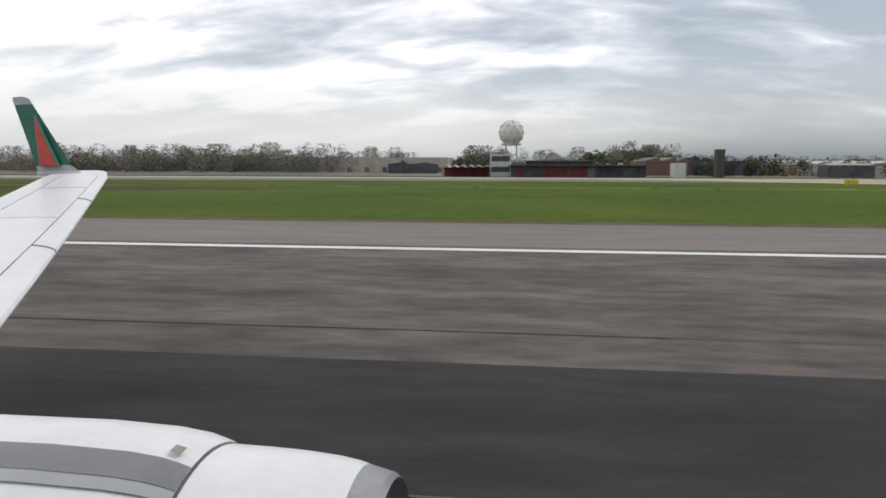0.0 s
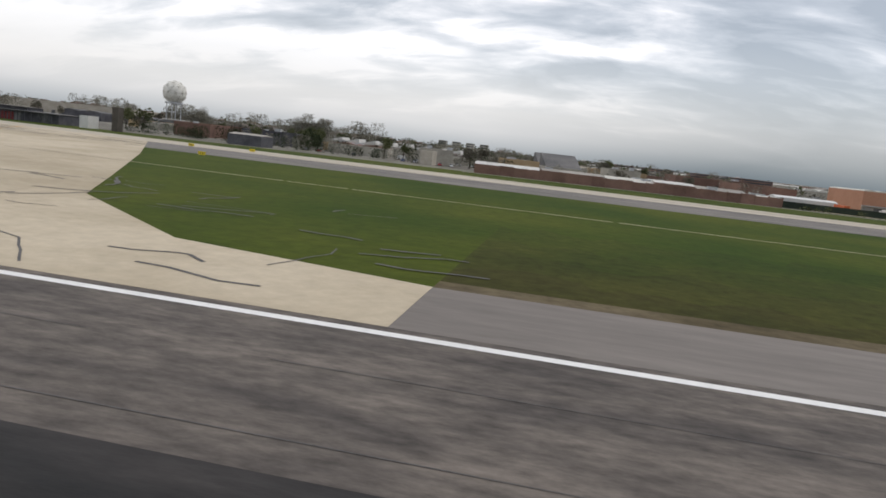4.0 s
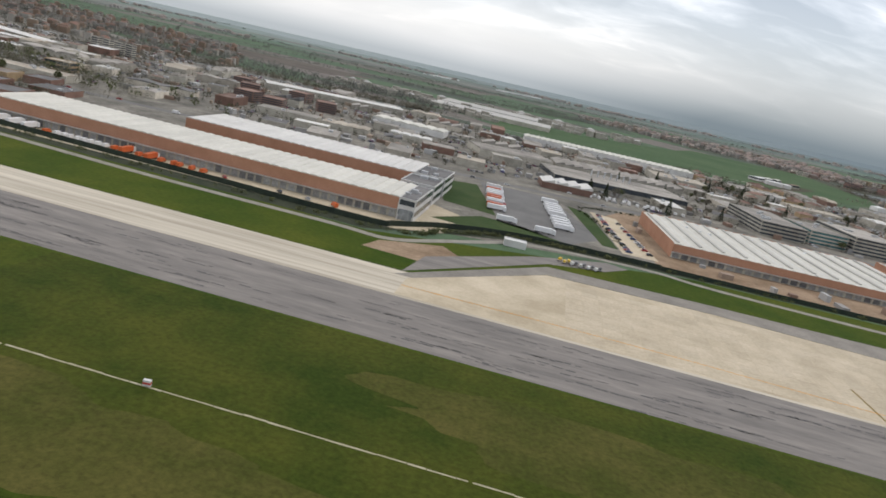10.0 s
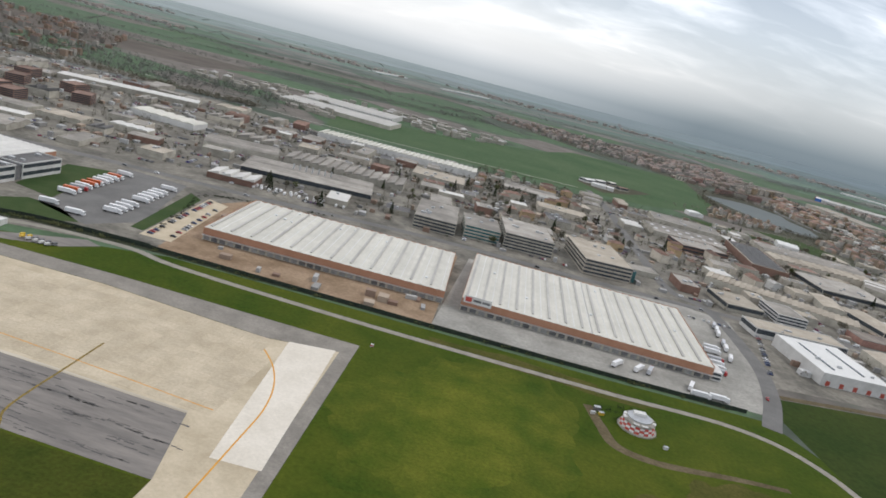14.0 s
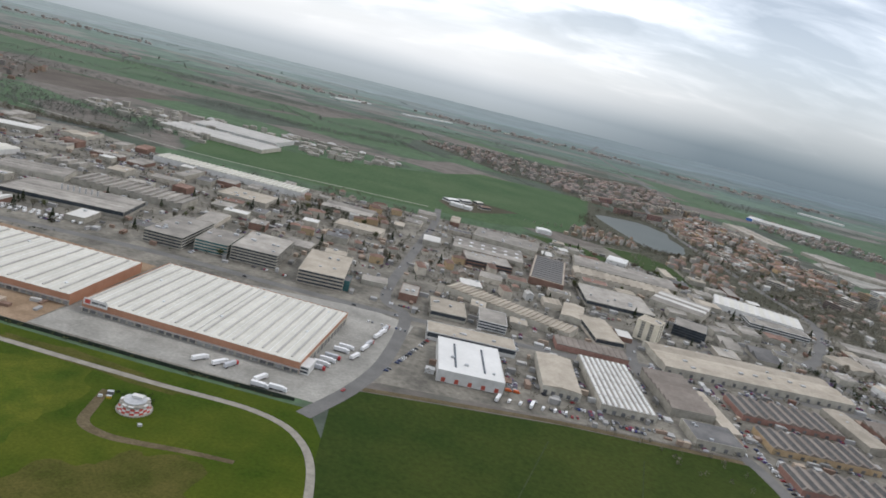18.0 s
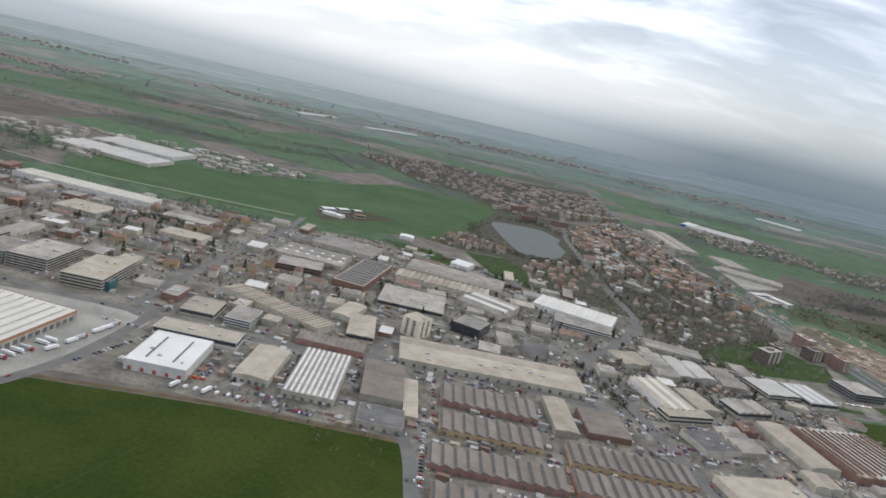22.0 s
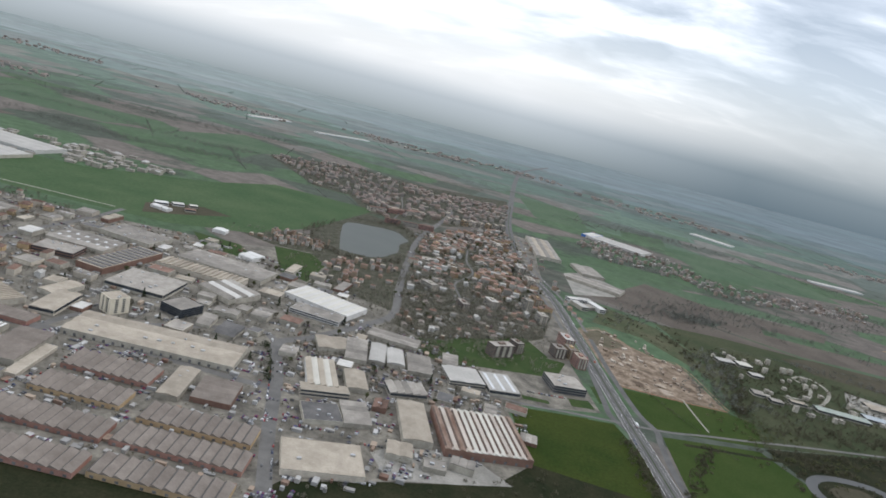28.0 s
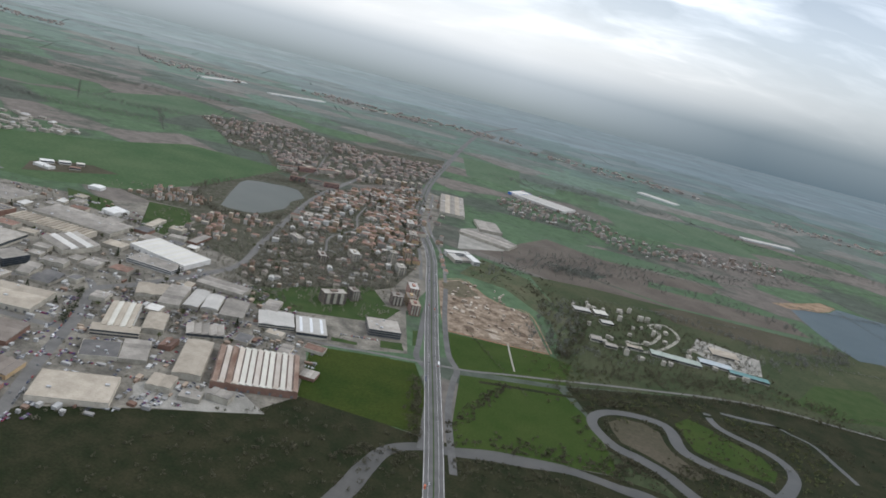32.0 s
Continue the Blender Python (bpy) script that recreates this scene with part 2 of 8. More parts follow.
def glide(pts, steps=8):
    """A smooth line through a few places."""
    p = [Vector(q) for q in pts]
    p = [2 * p[0] - p[1]] + p + [2 * p[-1] - p[-2]]
    out = []
    for i in range(1, len(p) - 2):
        a, b, c, d = p[i - 1:i + 3]
        for k in range(steps):
            s = k / steps
            out.append(0.5 * (2 * b + (c - a) * s + (2 * a - 5 * b + 4 * c - d) * s * s + (3 * b - a - 3 * c + d) * s ** 3))
    return out + [p[-2]]


def ribbon_mesh(pts, width, z, off=0.0):
    line, vs, fs = pts, [], []
    for i, q in enumerate(line):
        d = (line[min(i + 1, len(line) - 1)] - line[max(i - 1, 0)]).normalized()
        nrm = Vector((-d.y, d.x))
        w = width(i / (len(line) - 1)) if callable(width) else width
        vs += [(*(q + nrm * (off + w / 2)), z), (*(q + nrm * (off - w / 2)), z)]
        if i:
            fs.append((2 * i - 2, 2 * i - 1, 2 * i + 1, 2 * i))
    return vs, fs


def ribbon(name, pts, width, z, mat, label="", steps=8, off=0.0):
    return structure(name, *ribbon_mesh(glide(pts, steps), width, z, off), mat, label)


def box_data(*boxes):
    """Vertices and faces of axis-aligned boxes (x0, y0, z0, x1, y1, z1)."""
    vs, fs = [], []
    for x0, y0, z0, x1, y1, z1 in boxes:
        b = len(vs)
        vs += [(x0, y0, z0), (x1, y0, z0), (x1, y1, z0), (x0, y1, z0), (x0, y0, z1), (x1, y0, z1), (x1, y1, z1), (x0, y1, z1)]
        fs += [(b, b + 3, b + 2, b + 1), (b + 4, b + 5, b + 6, b + 7), (b, b + 1, b + 5, b + 4), (b + 1, b + 2, b + 6, b + 5), (b + 2, b + 3, b + 7, b + 6), (b + 3, b, b + 4, b + 7)]
    return vs, fs


def prism_data(profile, y0, y1):
    """A profile in x and z, drawn out along y."""
    k = len(profile)
    vs = [(x, y0, z) for x, z in profile] + [(x, y1, z) for x, z in profile]
    fs = [(i, (i + 1) % k, k + (i + 1) % k, k + i) for i in range(k)] + [tuple(range(k - 1, -1, -1)), tuple(range(k, 2 * k))]
    return vs, fs


def cyl_data(r0, r1, z0, z1, k=10, cx=0.0, cy=0.0):
    vs = [(cx + r * math.cos(2 * math.pi * i / k), cy + r * math.sin(2 * math.pi * i / k), z) for r, z in ((r0, z0), (r1, z1)) for i in range(k)]
    fs = [(i, (i + 1) % k, k + (i + 1) % k, k + i) for i in range(k)] + [tuple(range(k - 1, -1, -1)), tuple(range(k, 2 * k))]
    return vs, fs


def part(name, data, mat, parent, label="", at=None, me=None):
    """One mesh object under a thing or a part."""
    ob = new(name, me or mesh_of(name, *data, mat))
    ob.parent = parent
    if at is not None:
        ob.matrix_basis = at
    return tagged(ob, label=label)


def thing(name, x, y, rot, label, category, group="", z=0.0):
    ob = new(name)
    ob.empty_display_size = 0.5
    ob.matrix_basis = pose(x, y, z, 0, 0, rot)
    return tagged(ob, label=label, category=category, group=group)


def poly_has(poly, x, y):
    inside, j = False, len(poly) - 1
    for i in range(len(poly)):
        (xi, yi), (xj, yj) = poly[i], poly[j]
        if (yi > y) != (yj > y) and x < (xj - xi) * (y - yi) / (yj - yi) + xi:
            inside = not inside
        j = i
    return inside


# ---- the plain ----
def plain_material(name, stops, hedge, fine_scale=0.05, mottle=0.36, east_haze=None):
    m = bpy.data.materials.new(name)
    m.use_nodes = True
    n, l = m.node_tree.nodes, m.node_tree.links
    bsdf = n["Principled BSDF"]
    bsdf.inputs["Roughness"].default_value, bsdf.inputs["Specular IOR Level"].default_value = 0.95, 0.1
    geo, mp = n.new("ShaderNodeNewGeometry"), n.new("ShaderNodeMapping")
    mp.inputs["Scale"].default_value, mp.inputs["Rotation"].default_value = (1 / 190, 1 / 110, 1), (0, 0, 0.5)
    l.new(geo.outputs["Position"], mp.inputs[0])
    ns = n.new("ShaderNodeTexNoise")
    ns.inputs["Scale"].default_value, ns.inputs["Detail"].default_value = 1.3, 3
    l.new(mp.outputs[0], ns.inputs["Vector"])
    ad = n.new("ShaderNodeMixRGB")
    ad.blend_type, ad.inputs[0].default_value = "ADD", 0.35
    l.new(mp.outputs[0], ad.inputs[1]), l.new(ns.outputs["Color"], ad.inputs[2])
    cell, edge = n.new("ShaderNodeTexVoronoi"), n.new("ShaderNodeTexVoronoi")
    edge.feature = "DISTANCE_TO_EDGE"
    for v in (cell, edge):
        v.voronoi_dimensions = "2D"
        v.inputs["Scale"].default_value = 1.0
        l.new(ad.outputs[0], v.inputs["Vector"])
    sp = n.new("ShaderNodeSeparateColor")
    l.new(cell.outputs["Color"], sp.inputs[0])
    r = n.new("ShaderNodeValToRGB")
    r.color_ramp.interpolation = "CONSTANT"
    e = r.color_ramp.elements
    while len(e) < len(stops):
        e.new(0.5)
    for el, (p, c) in zip(e, stops):
        el.position, el.color = p, (*c, 1)
    l.new(sp.outputs[0], r.inputs[0])
    he = n.new("ShaderNodeMapRange")
    he.inputs["From Min"].default_value, he.inputs["From Max"].default_value, he.inputs["To Min"].default_value = 0.0, 0.05, 0.45
    l.new(edge.outputs["Distance"], he.inputs["Value"])
    mx = n.new("ShaderNodeMixRGB")
    mx.inputs[1].default_value = (*hedge, 1)
    l.new(he.outputs[0], mx.inputs[0]), l.new(r.outputs[0], mx.inputs[2])
    # copses and scrub, in uneven patches over the fields
    wood, wr, wm = n.new("ShaderNodeTexNoise"), n.new("ShaderNodeMapRange"), n.new("ShaderNodeMixRGB")
    wood.inputs["Scale"].default_value, wood.inputs["Detail"].default_value, wood.inputs["Roughness"].default_value = 0.0055, 9, 0.68
    l.new(geo.outputs["Position"], wood.inputs["Vector"])
    wr.inputs["From Min"].default_value, wr.inputs["From Max"].default_value, wr.inputs["To Max"].default_value = 0.53, 0.60, 0.8
    l.new(wood.outputs["Fac"], wr.inputs["Value"])
    wm.inputs[2].default_value = (*(v * 0.86 for v in hedge), 1)
    l.new(wr.outputs[0], wm.inputs[0]), l.new(mx.outputs[0], wm.inputs[1])
    mx = wm
    if east_haze:
        # distance haze put into the colour: darker and bluer on the eastern side
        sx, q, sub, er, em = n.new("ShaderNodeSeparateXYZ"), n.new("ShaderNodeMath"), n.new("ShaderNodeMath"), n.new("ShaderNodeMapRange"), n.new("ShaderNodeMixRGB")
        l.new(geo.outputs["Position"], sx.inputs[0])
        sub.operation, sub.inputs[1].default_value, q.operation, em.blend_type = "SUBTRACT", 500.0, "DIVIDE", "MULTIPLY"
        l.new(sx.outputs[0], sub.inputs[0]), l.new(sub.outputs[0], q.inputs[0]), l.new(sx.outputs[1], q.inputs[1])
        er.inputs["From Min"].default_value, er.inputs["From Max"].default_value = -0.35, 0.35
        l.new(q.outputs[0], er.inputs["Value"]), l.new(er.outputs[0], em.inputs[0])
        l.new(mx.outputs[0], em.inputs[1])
        em.inputs[2].default_value = (*east_haze, 1)
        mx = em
    fine = n.new("ShaderNodeTexNoise")
    fine.inputs["Scale"].default_value, fine.inputs["Detail"].default_value, fine.inputs["Roughness"].default_value = fine_scale, 8, 0.75
    l.new(geo.outputs["Position"], fine.inputs["Vector"])
    g = n.new("ShaderNodeMapRange")
    g.inputs["From Min"].default_value, g.inputs["From Max"].default_value, g.inputs["To Min"].default_value, g.inputs["To Max"].default_value = 0.3, 0.7, 1 - mottle, 1 + mottle
    l.new(fine.outputs["Fac"], g.inputs["Value"])
    mul = n.new("ShaderNodeVectorMath")
    mul.operation = "SCALE"
    l.new(mx.outputs[0], mul.inputs[0]), l.new(g.outputs[0], mul.inputs["Scale"])
    l.new(mul.outputs[0], bsdf.inputs["Base Color"])
    return m


PLAIN = plain_material("patchwork_fields", ((0.0, (0.073, 0.116, 0.066)), (0.2, (0.136, 0.123, 0.110)), (0.38, (0.081, 0.128, 0.073)), (0.55, (0.155, 0.140, 0.125)), (0.66, (0.077, 0.093, 0.074)), (0.82, (0.077, 0.123, 0.070)), (0.93, (0.143, 0.130, 0.116))), (0.077, 0.093, 0.074), 0.05)
# haze is put into the base colours: paler and bluer than near fields
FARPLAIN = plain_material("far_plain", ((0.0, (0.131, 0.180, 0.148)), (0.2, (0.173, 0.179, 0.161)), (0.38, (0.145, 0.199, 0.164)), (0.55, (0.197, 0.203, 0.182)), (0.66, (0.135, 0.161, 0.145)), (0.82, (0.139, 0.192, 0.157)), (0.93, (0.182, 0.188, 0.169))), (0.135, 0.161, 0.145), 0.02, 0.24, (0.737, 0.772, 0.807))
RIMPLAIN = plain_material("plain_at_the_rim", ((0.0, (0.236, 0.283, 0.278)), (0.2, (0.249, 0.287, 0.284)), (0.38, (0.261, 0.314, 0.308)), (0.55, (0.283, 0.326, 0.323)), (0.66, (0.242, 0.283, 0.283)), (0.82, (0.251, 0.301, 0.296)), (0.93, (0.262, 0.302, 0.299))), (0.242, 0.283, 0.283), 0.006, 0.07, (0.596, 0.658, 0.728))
structure("ground", [(-6000, -3000, 0), (8000, -3000, 0), (8000, 9000, 0), (-6000, 9000, 0)], [(0, 1, 2, 3)], PLAIN, "flat plain of fields to the horizon")


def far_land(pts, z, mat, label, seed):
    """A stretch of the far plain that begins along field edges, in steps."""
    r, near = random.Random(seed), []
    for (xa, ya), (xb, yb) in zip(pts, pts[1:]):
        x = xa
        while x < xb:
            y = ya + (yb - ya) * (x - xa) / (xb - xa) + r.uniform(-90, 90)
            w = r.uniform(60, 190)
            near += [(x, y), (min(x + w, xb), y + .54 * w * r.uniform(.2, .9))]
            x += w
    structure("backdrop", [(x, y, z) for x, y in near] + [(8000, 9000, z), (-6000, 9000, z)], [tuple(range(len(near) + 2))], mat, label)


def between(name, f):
    """Fields between the near and the far ones, part-way to the painted haze."""
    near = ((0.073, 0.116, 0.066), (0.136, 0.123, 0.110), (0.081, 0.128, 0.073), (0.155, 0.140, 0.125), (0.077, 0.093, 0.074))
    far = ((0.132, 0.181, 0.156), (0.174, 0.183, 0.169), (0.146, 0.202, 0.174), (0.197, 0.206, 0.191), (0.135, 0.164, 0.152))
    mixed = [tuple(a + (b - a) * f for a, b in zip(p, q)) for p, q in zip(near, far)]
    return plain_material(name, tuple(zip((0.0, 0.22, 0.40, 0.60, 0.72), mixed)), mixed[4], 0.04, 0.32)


# haze in these field colours too, a step between far plain and rim
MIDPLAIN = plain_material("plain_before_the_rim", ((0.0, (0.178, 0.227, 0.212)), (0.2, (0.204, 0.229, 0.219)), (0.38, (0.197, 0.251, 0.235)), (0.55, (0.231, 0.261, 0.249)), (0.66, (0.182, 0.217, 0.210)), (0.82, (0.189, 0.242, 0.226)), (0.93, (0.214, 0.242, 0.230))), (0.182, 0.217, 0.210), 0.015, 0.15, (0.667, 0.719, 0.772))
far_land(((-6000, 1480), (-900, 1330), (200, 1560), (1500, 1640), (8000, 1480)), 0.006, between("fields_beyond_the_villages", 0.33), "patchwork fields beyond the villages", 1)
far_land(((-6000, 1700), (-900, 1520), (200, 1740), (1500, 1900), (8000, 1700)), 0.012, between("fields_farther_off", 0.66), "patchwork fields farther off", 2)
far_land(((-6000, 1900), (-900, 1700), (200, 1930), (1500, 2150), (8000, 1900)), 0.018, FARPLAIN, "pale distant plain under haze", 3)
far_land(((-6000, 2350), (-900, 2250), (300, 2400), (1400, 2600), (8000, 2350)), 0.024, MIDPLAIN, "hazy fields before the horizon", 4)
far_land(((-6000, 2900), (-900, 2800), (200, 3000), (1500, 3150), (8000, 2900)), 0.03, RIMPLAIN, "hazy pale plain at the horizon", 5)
MEADOWR = surf("rough_olive_grass", (0.055, 0.075, 0.039), (0.098, 0.098, 0.060), 0.03, 0.95, grain=0.3, amount=0.35, spec=0.1)
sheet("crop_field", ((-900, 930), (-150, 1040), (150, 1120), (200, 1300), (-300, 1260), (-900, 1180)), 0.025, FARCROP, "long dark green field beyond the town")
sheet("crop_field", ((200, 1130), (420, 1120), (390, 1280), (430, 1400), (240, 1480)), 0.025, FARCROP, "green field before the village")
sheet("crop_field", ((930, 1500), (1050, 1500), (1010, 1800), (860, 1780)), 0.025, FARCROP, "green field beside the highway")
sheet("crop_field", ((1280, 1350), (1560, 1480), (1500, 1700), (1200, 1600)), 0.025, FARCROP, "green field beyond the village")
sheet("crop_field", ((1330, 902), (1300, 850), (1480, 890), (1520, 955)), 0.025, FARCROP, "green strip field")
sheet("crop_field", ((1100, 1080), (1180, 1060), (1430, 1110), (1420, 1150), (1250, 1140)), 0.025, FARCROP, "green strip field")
sheet("crop_field", ((1075, 770), (1130, 765), (1190, 700), (1206, 640), (1215, 720), (1150, 830), (1085, 860)), 0.031, MEADOWR, "rough olive grass round the building site")
sheet("ploughed_field", ((1060, 900), (1110, 955), (1330, 902), (1300, 850), (1200, 850)), 0.025, PLOUGH, "brown ploughed strip field")
sheet("ploughed_field", ((1230, 930), (1250, 965), (1500, 1015), (1520, 960), (1335, 908)), 0.025, PLOUGH, "brown ploughed strip field")
sheet("ploughed_field", ((1098, 940), (1182, 945), (1250, 962), (1300, 935), (1312, 1050), (1231, 1062), (1149, 1090), (1118, 1010)), 0.0265, PLOUGH, "brown ploughed field before the village")
sheet("ploughed_field", ((1120, 985), (1170, 1045), (1420, 1100), (1400, 1040), (1220, 975)), 0.025, PLOUGH, "brown ploughed strip field")
sheet("ploughed_field", ((-600, 660), (-120, 700), (100, 800), (120, 960), (-300, 900), (-700, 850)), 0.025, PLOUGH, "brown field beyond the town")
sheet("river_scrub", ((800, 20), (785, 235), (900, 275), (925, 320), (970, 350), (1010, 385), (1030, 400), (1046, 400), (1134, 398), (1262, 434), (1240, 505), (1216, 549), (1369, 642), (1510, 668), (1700, 690), (1900, 500), (1500, 150), (1200, 60)), 0.022, SCRUB, "dark scrubland along the river")

# ---- the airfield ----
sheet("airfield_grass", ((-500, -120), (650, -150), (645, 110), (634, 165), (622, 190), (612, 205), (560, 200), (420, 192), (335, 156), (190, 166), (60, 150), (-500, 150)), 0.02, GRASS, "mown green airfield grass")
sheet("fresh_grass", ((-500, 23.2), (60, 22.8), (70, 22.6), (75, 29), (76, 34), (66, 48), (54, 65), (42, 83), (31, 93.4), (-500, 93.4)), 0.026, GREENGR, "fresh green grass between runway and taxiway")
sheet("runway", ((-500, -15.8), (420, -15.8), (420, 15.2), (-500, 15.2)), 0.04, ASPH, "dark worn runway asphalt with rubber streaks")
sheet("runway_shoulder", ((-500, 15.2), (330, 15.2), (330, 21.6), (-500, 21.6)), 0.04, SHOULDER, "pale brown-grey runway shoulder")
sheet("edge_line", ((-500, 14.29), (420, 14.29), (420, 14.71), (-500, 14.71)), 0.05, WHITE, "white runway edge line")
sheet("touchdown_bar", ((25, 6.16), (47, 6.16), (47, 7.0), (25, 7.0)), 0.05, WHITE, "broad white bar on the runway")
sheet("rubber_lane", ((-500, -7.5), (205, -7.5), (330, -4), (330, -1), (205, 6.0), (-500, 6.0)), 0.046, surf("rubber_blackened_asphalt", (0.011, 0.011, 0.011), (0.037, 0.033, 0.031), 0.45, 0.75, grain=2.2, amount=0.45, stretch=(0.3, 1, 1)), "black tyre rubber on the runway")
sheet("taxiway", ((-500, 93.4), (480, 93.4), (480, 115.0), (-500, 115.0)), 0.04, TAXI, "grey cracked taxiway asphalt")
sheet("taxiway_concrete", ((-500, 115.0), (480, 115.0), (480, 128), (352, 128), (352, 131), (-500, 131)), 0.045, CONCS, "pale concrete taxiway shoulder")
sheet("apron", ((352, 127), (380, 157), (420, 160), (468, 158), (487, 163), (496, 14.8), (478, 14.8), (476, 93.4), (470, 116), (352, 116)), 0.05, CONC, "wide apron of pale buff concrete")
sheet("apron_edge", ((349, 128), (380, 165), (420, 168), (490.5, 170.5), (498.5, 14.8), (495, 14.8), (487, 163), (468, 158.2), (420, 160.2), (380, 157.2), (353, 128)), 0.048, surf("margin_asphalt", (0.185, 0.170, 0.148), (0.255, 0.236, 0.205), 0.12, 0.9, grain=1.4, amount=0.2), "grey asphalt margin of the apron")
sheet("bleached_strip", ((474, 160), (486, 163), (491, 105), (481, 104)), 0.056, CONC2, "strip of bleached new concrete")
sheet("taxiway_link", ((64, 15.2), (140, 15.2), (140, 21.6), (128, 24), (116, 34), (109, 46), (90, 78), (66, 116), (8, 116), (28, 100), (42, 83), (54, 65), (66, 48), (76, 34), (75, 28), (70, 21.6)), 0.05, CONC, "pale concrete taxiway link to the runway")
PATCH = surf("patched_asphalt", (0.125, 0.114, 0.102), (0.20, 0.182, 0.16), 0.25, 0.88, grain=1.8, amount=0.3)
sheet("link_patch", ((60, 15.3), (76, 15.3), (82.5, 23), (84, 31), (80.5, 39), (75.6, 35.2), (74.2, 28.6), (69, 22.0), (60, 21.9)), 0.054, PATCH, "grey asphalt patch beside the link")
def kerb():
    """A broken line of pale kerb stones in the grass."""
    r, vs, fs, x = random.Random(8), [], [], -140.0
    while x < 478:
        l, y, w, b = r.uniform(1.2, 5.0), 62.8 + r.gauss(0, .05), r.uniform(.11, .19), len(vs)
        bv, bf = box_data((x, y - w, 0.02, x + l, y + w, 0.05))
        vs, fs = vs + bv, fs + [tuple(b + i for i in f) for f in bf]
        x += l + r.choice((.03, .05, .1, .1, .5))
    structure("kerb_line", vs, fs, surf("pale_kerb", (0.27, 0.25, 0.15), (0.42, 0.39, 0.27), 0.4, 0.9), "thin broken kerb across the grass", "stuff")


kerb()
ribbon("exit_line", ((76, 2.2), (81, 3.4), (86.2, 5.4), (89.3, 7.2), (91.4, 8.8), (93.1, 10.9), (94.8, 13.9), (96, 16.9), (97, 21.6), (97.2, 26.8), (96, 33.3), (92.3, 39.8), (85, 48), (60, 84), (38, 118)), 0.2, 0.06, YELLOW, "yellow taxi line curving off the runway")
ribbon("exit_line", ((66, 15.6), (72, 16.1), (76.9, 17.8), (80.4, 21.6), (82.7, 26.4), (83.2, 31.8), (80.9, 38.2), (64, 64), (40, 100)), 0.13, 0.062, surf("worn_yellow_marking", (0.26, 0.165, 0.06), (0.40, 0.22, 0.05), 1.2, 0.8, grain=4, amount=0.3), "yellow taxi line at the runway's edge")
ribbon("apron_line", ((468, 155), (477, 143), (482, 128), (483, 105), (484, 30)), 0.35, 0.06, YELLOW, "faded yellow line on the apron")
ribbon("perimeter_track", ((120, 153), (184, 160), (232, 157.5), (277, 154.5), (326, 154), (342, 153.5), (357, 168), (375, 184), (407, 189.5), (424, 186.5), (456, 185.8), (501, 186.7), (560, 190), (598, 193), (618, 184), (630, 160), (640, 110), (650, 20), (660, -200)), 2.6, 0.05, surf("gravel_track", (0.215, 0.200, 0.170), (0.290, 0.272, 0.232), 0.3, 0.9), "pale perimeter track")



def tar_marks():
    """Black tar repairs and seams of the paving, too many to count."""
    r, vs, fs = random.Random(3), [], []
    for _ in range(420):
        x, y, n = r.uniform(-40, 470), r.choice((r.uniform(94, 114), 96.5, 101, 104, 108, 111)) + r.gauss(0, .5), r.randint(2, 5)
        w = r.uniform(.12, .42)
        for k in range(n):
            b, l = len(vs), r.uniform(.8, 2.6)
            y += r.gauss(0, .25)
            vs += [(x, y - w / 2, .066), (x + l, y - w / 2 + r.uniform(-.15, .15), .066), (x + l, y + w / 2 + r.uniform(-.15, .15), .066), (x, y + w / 2, .066)]
            fs.append((b, b + 1, b + 2, b + 3))
            x += l + r.uniform(.0, .7)
    # paving seams along the runway and dark sealed cracks across it
    for y in (-11.6, -7.9, -4.1, -0.3, 3.5, 7.2, 11.0):
        x = -140.0
        while x < 330:
            l, b = r.uniform(5, 22), len(vs)
            w = r.uniform(.008, .026)
            vs += [(x, y - w, .052), (x + l, y - w * r.uniform(.4, 1), .052), (x + l, y + w * r.uniform(.4, 1), .052), (x, y + w, .052)]
            fs.append((b, b + 1, b + 2, b + 3))
            x += l + r.choice((0, 0, r.uniform(1, 9)))
    for _ in range(260):
        x, y = r.uniform(-60, 260), r.uniform(16, 44)
        if not 66 < x < 140:
            continue
        w, n, a = r.uniform(.04, .12), r.randint(2, 6), r.choice((0, 0, 0, 1.45)) + r.gauss(0, .2)
        for k in range(n):
            b, l = len(vs), r.uniform(.5, 1.8)
            dx, dy = math.cos(a) * l, math.sin(a) * l
            nx, ny = -math.sin(a) * w, math.cos(a) * w
            vs += [(x - nx, y - ny, .066), (x + dx - nx, y + dy - ny, .066), (x + dx + nx, y + dy + ny, .066), (x + nx, y + ny, .066)]
            fs.append((b, b + 1, b + 2, b + 3))
            x, y, a = x + dx, y + dy, a + r.gauss(0, .3)
    structure("tar_patches", vs, fs, surf("tar", (0.075, 0.072, 0.070), (0.115, 0.108, 0.104), 1.0, 0.7), "black tar repairs and seams of the paving", "stuff")


tar_marks()
sheet("dirt_patch", ((340, 150), (354, 159), (360, 152), (352, 141), (338, 142)), 0.03, SAND, "worn dirt beside the track")
sheet("service_road", ((350, 131), (380, 168), (395, 175), (402, 184), (396, 186), (376, 172), (352, 146)), 0.047, TAXI, "grey service road by the apron")
HOLDM = surf("dark_hold_marking", (0.10, 0.075, 0.02), (0.28, 0.19, 0.04), 1.5, 0.8, grain=5)
ribbon("hold_marking", ((440.5, 131), (441.5, 118), (443, 100), (446, 94)), 0.5, 0.07, HOLDM, "yellow and black holding position marking", 4)
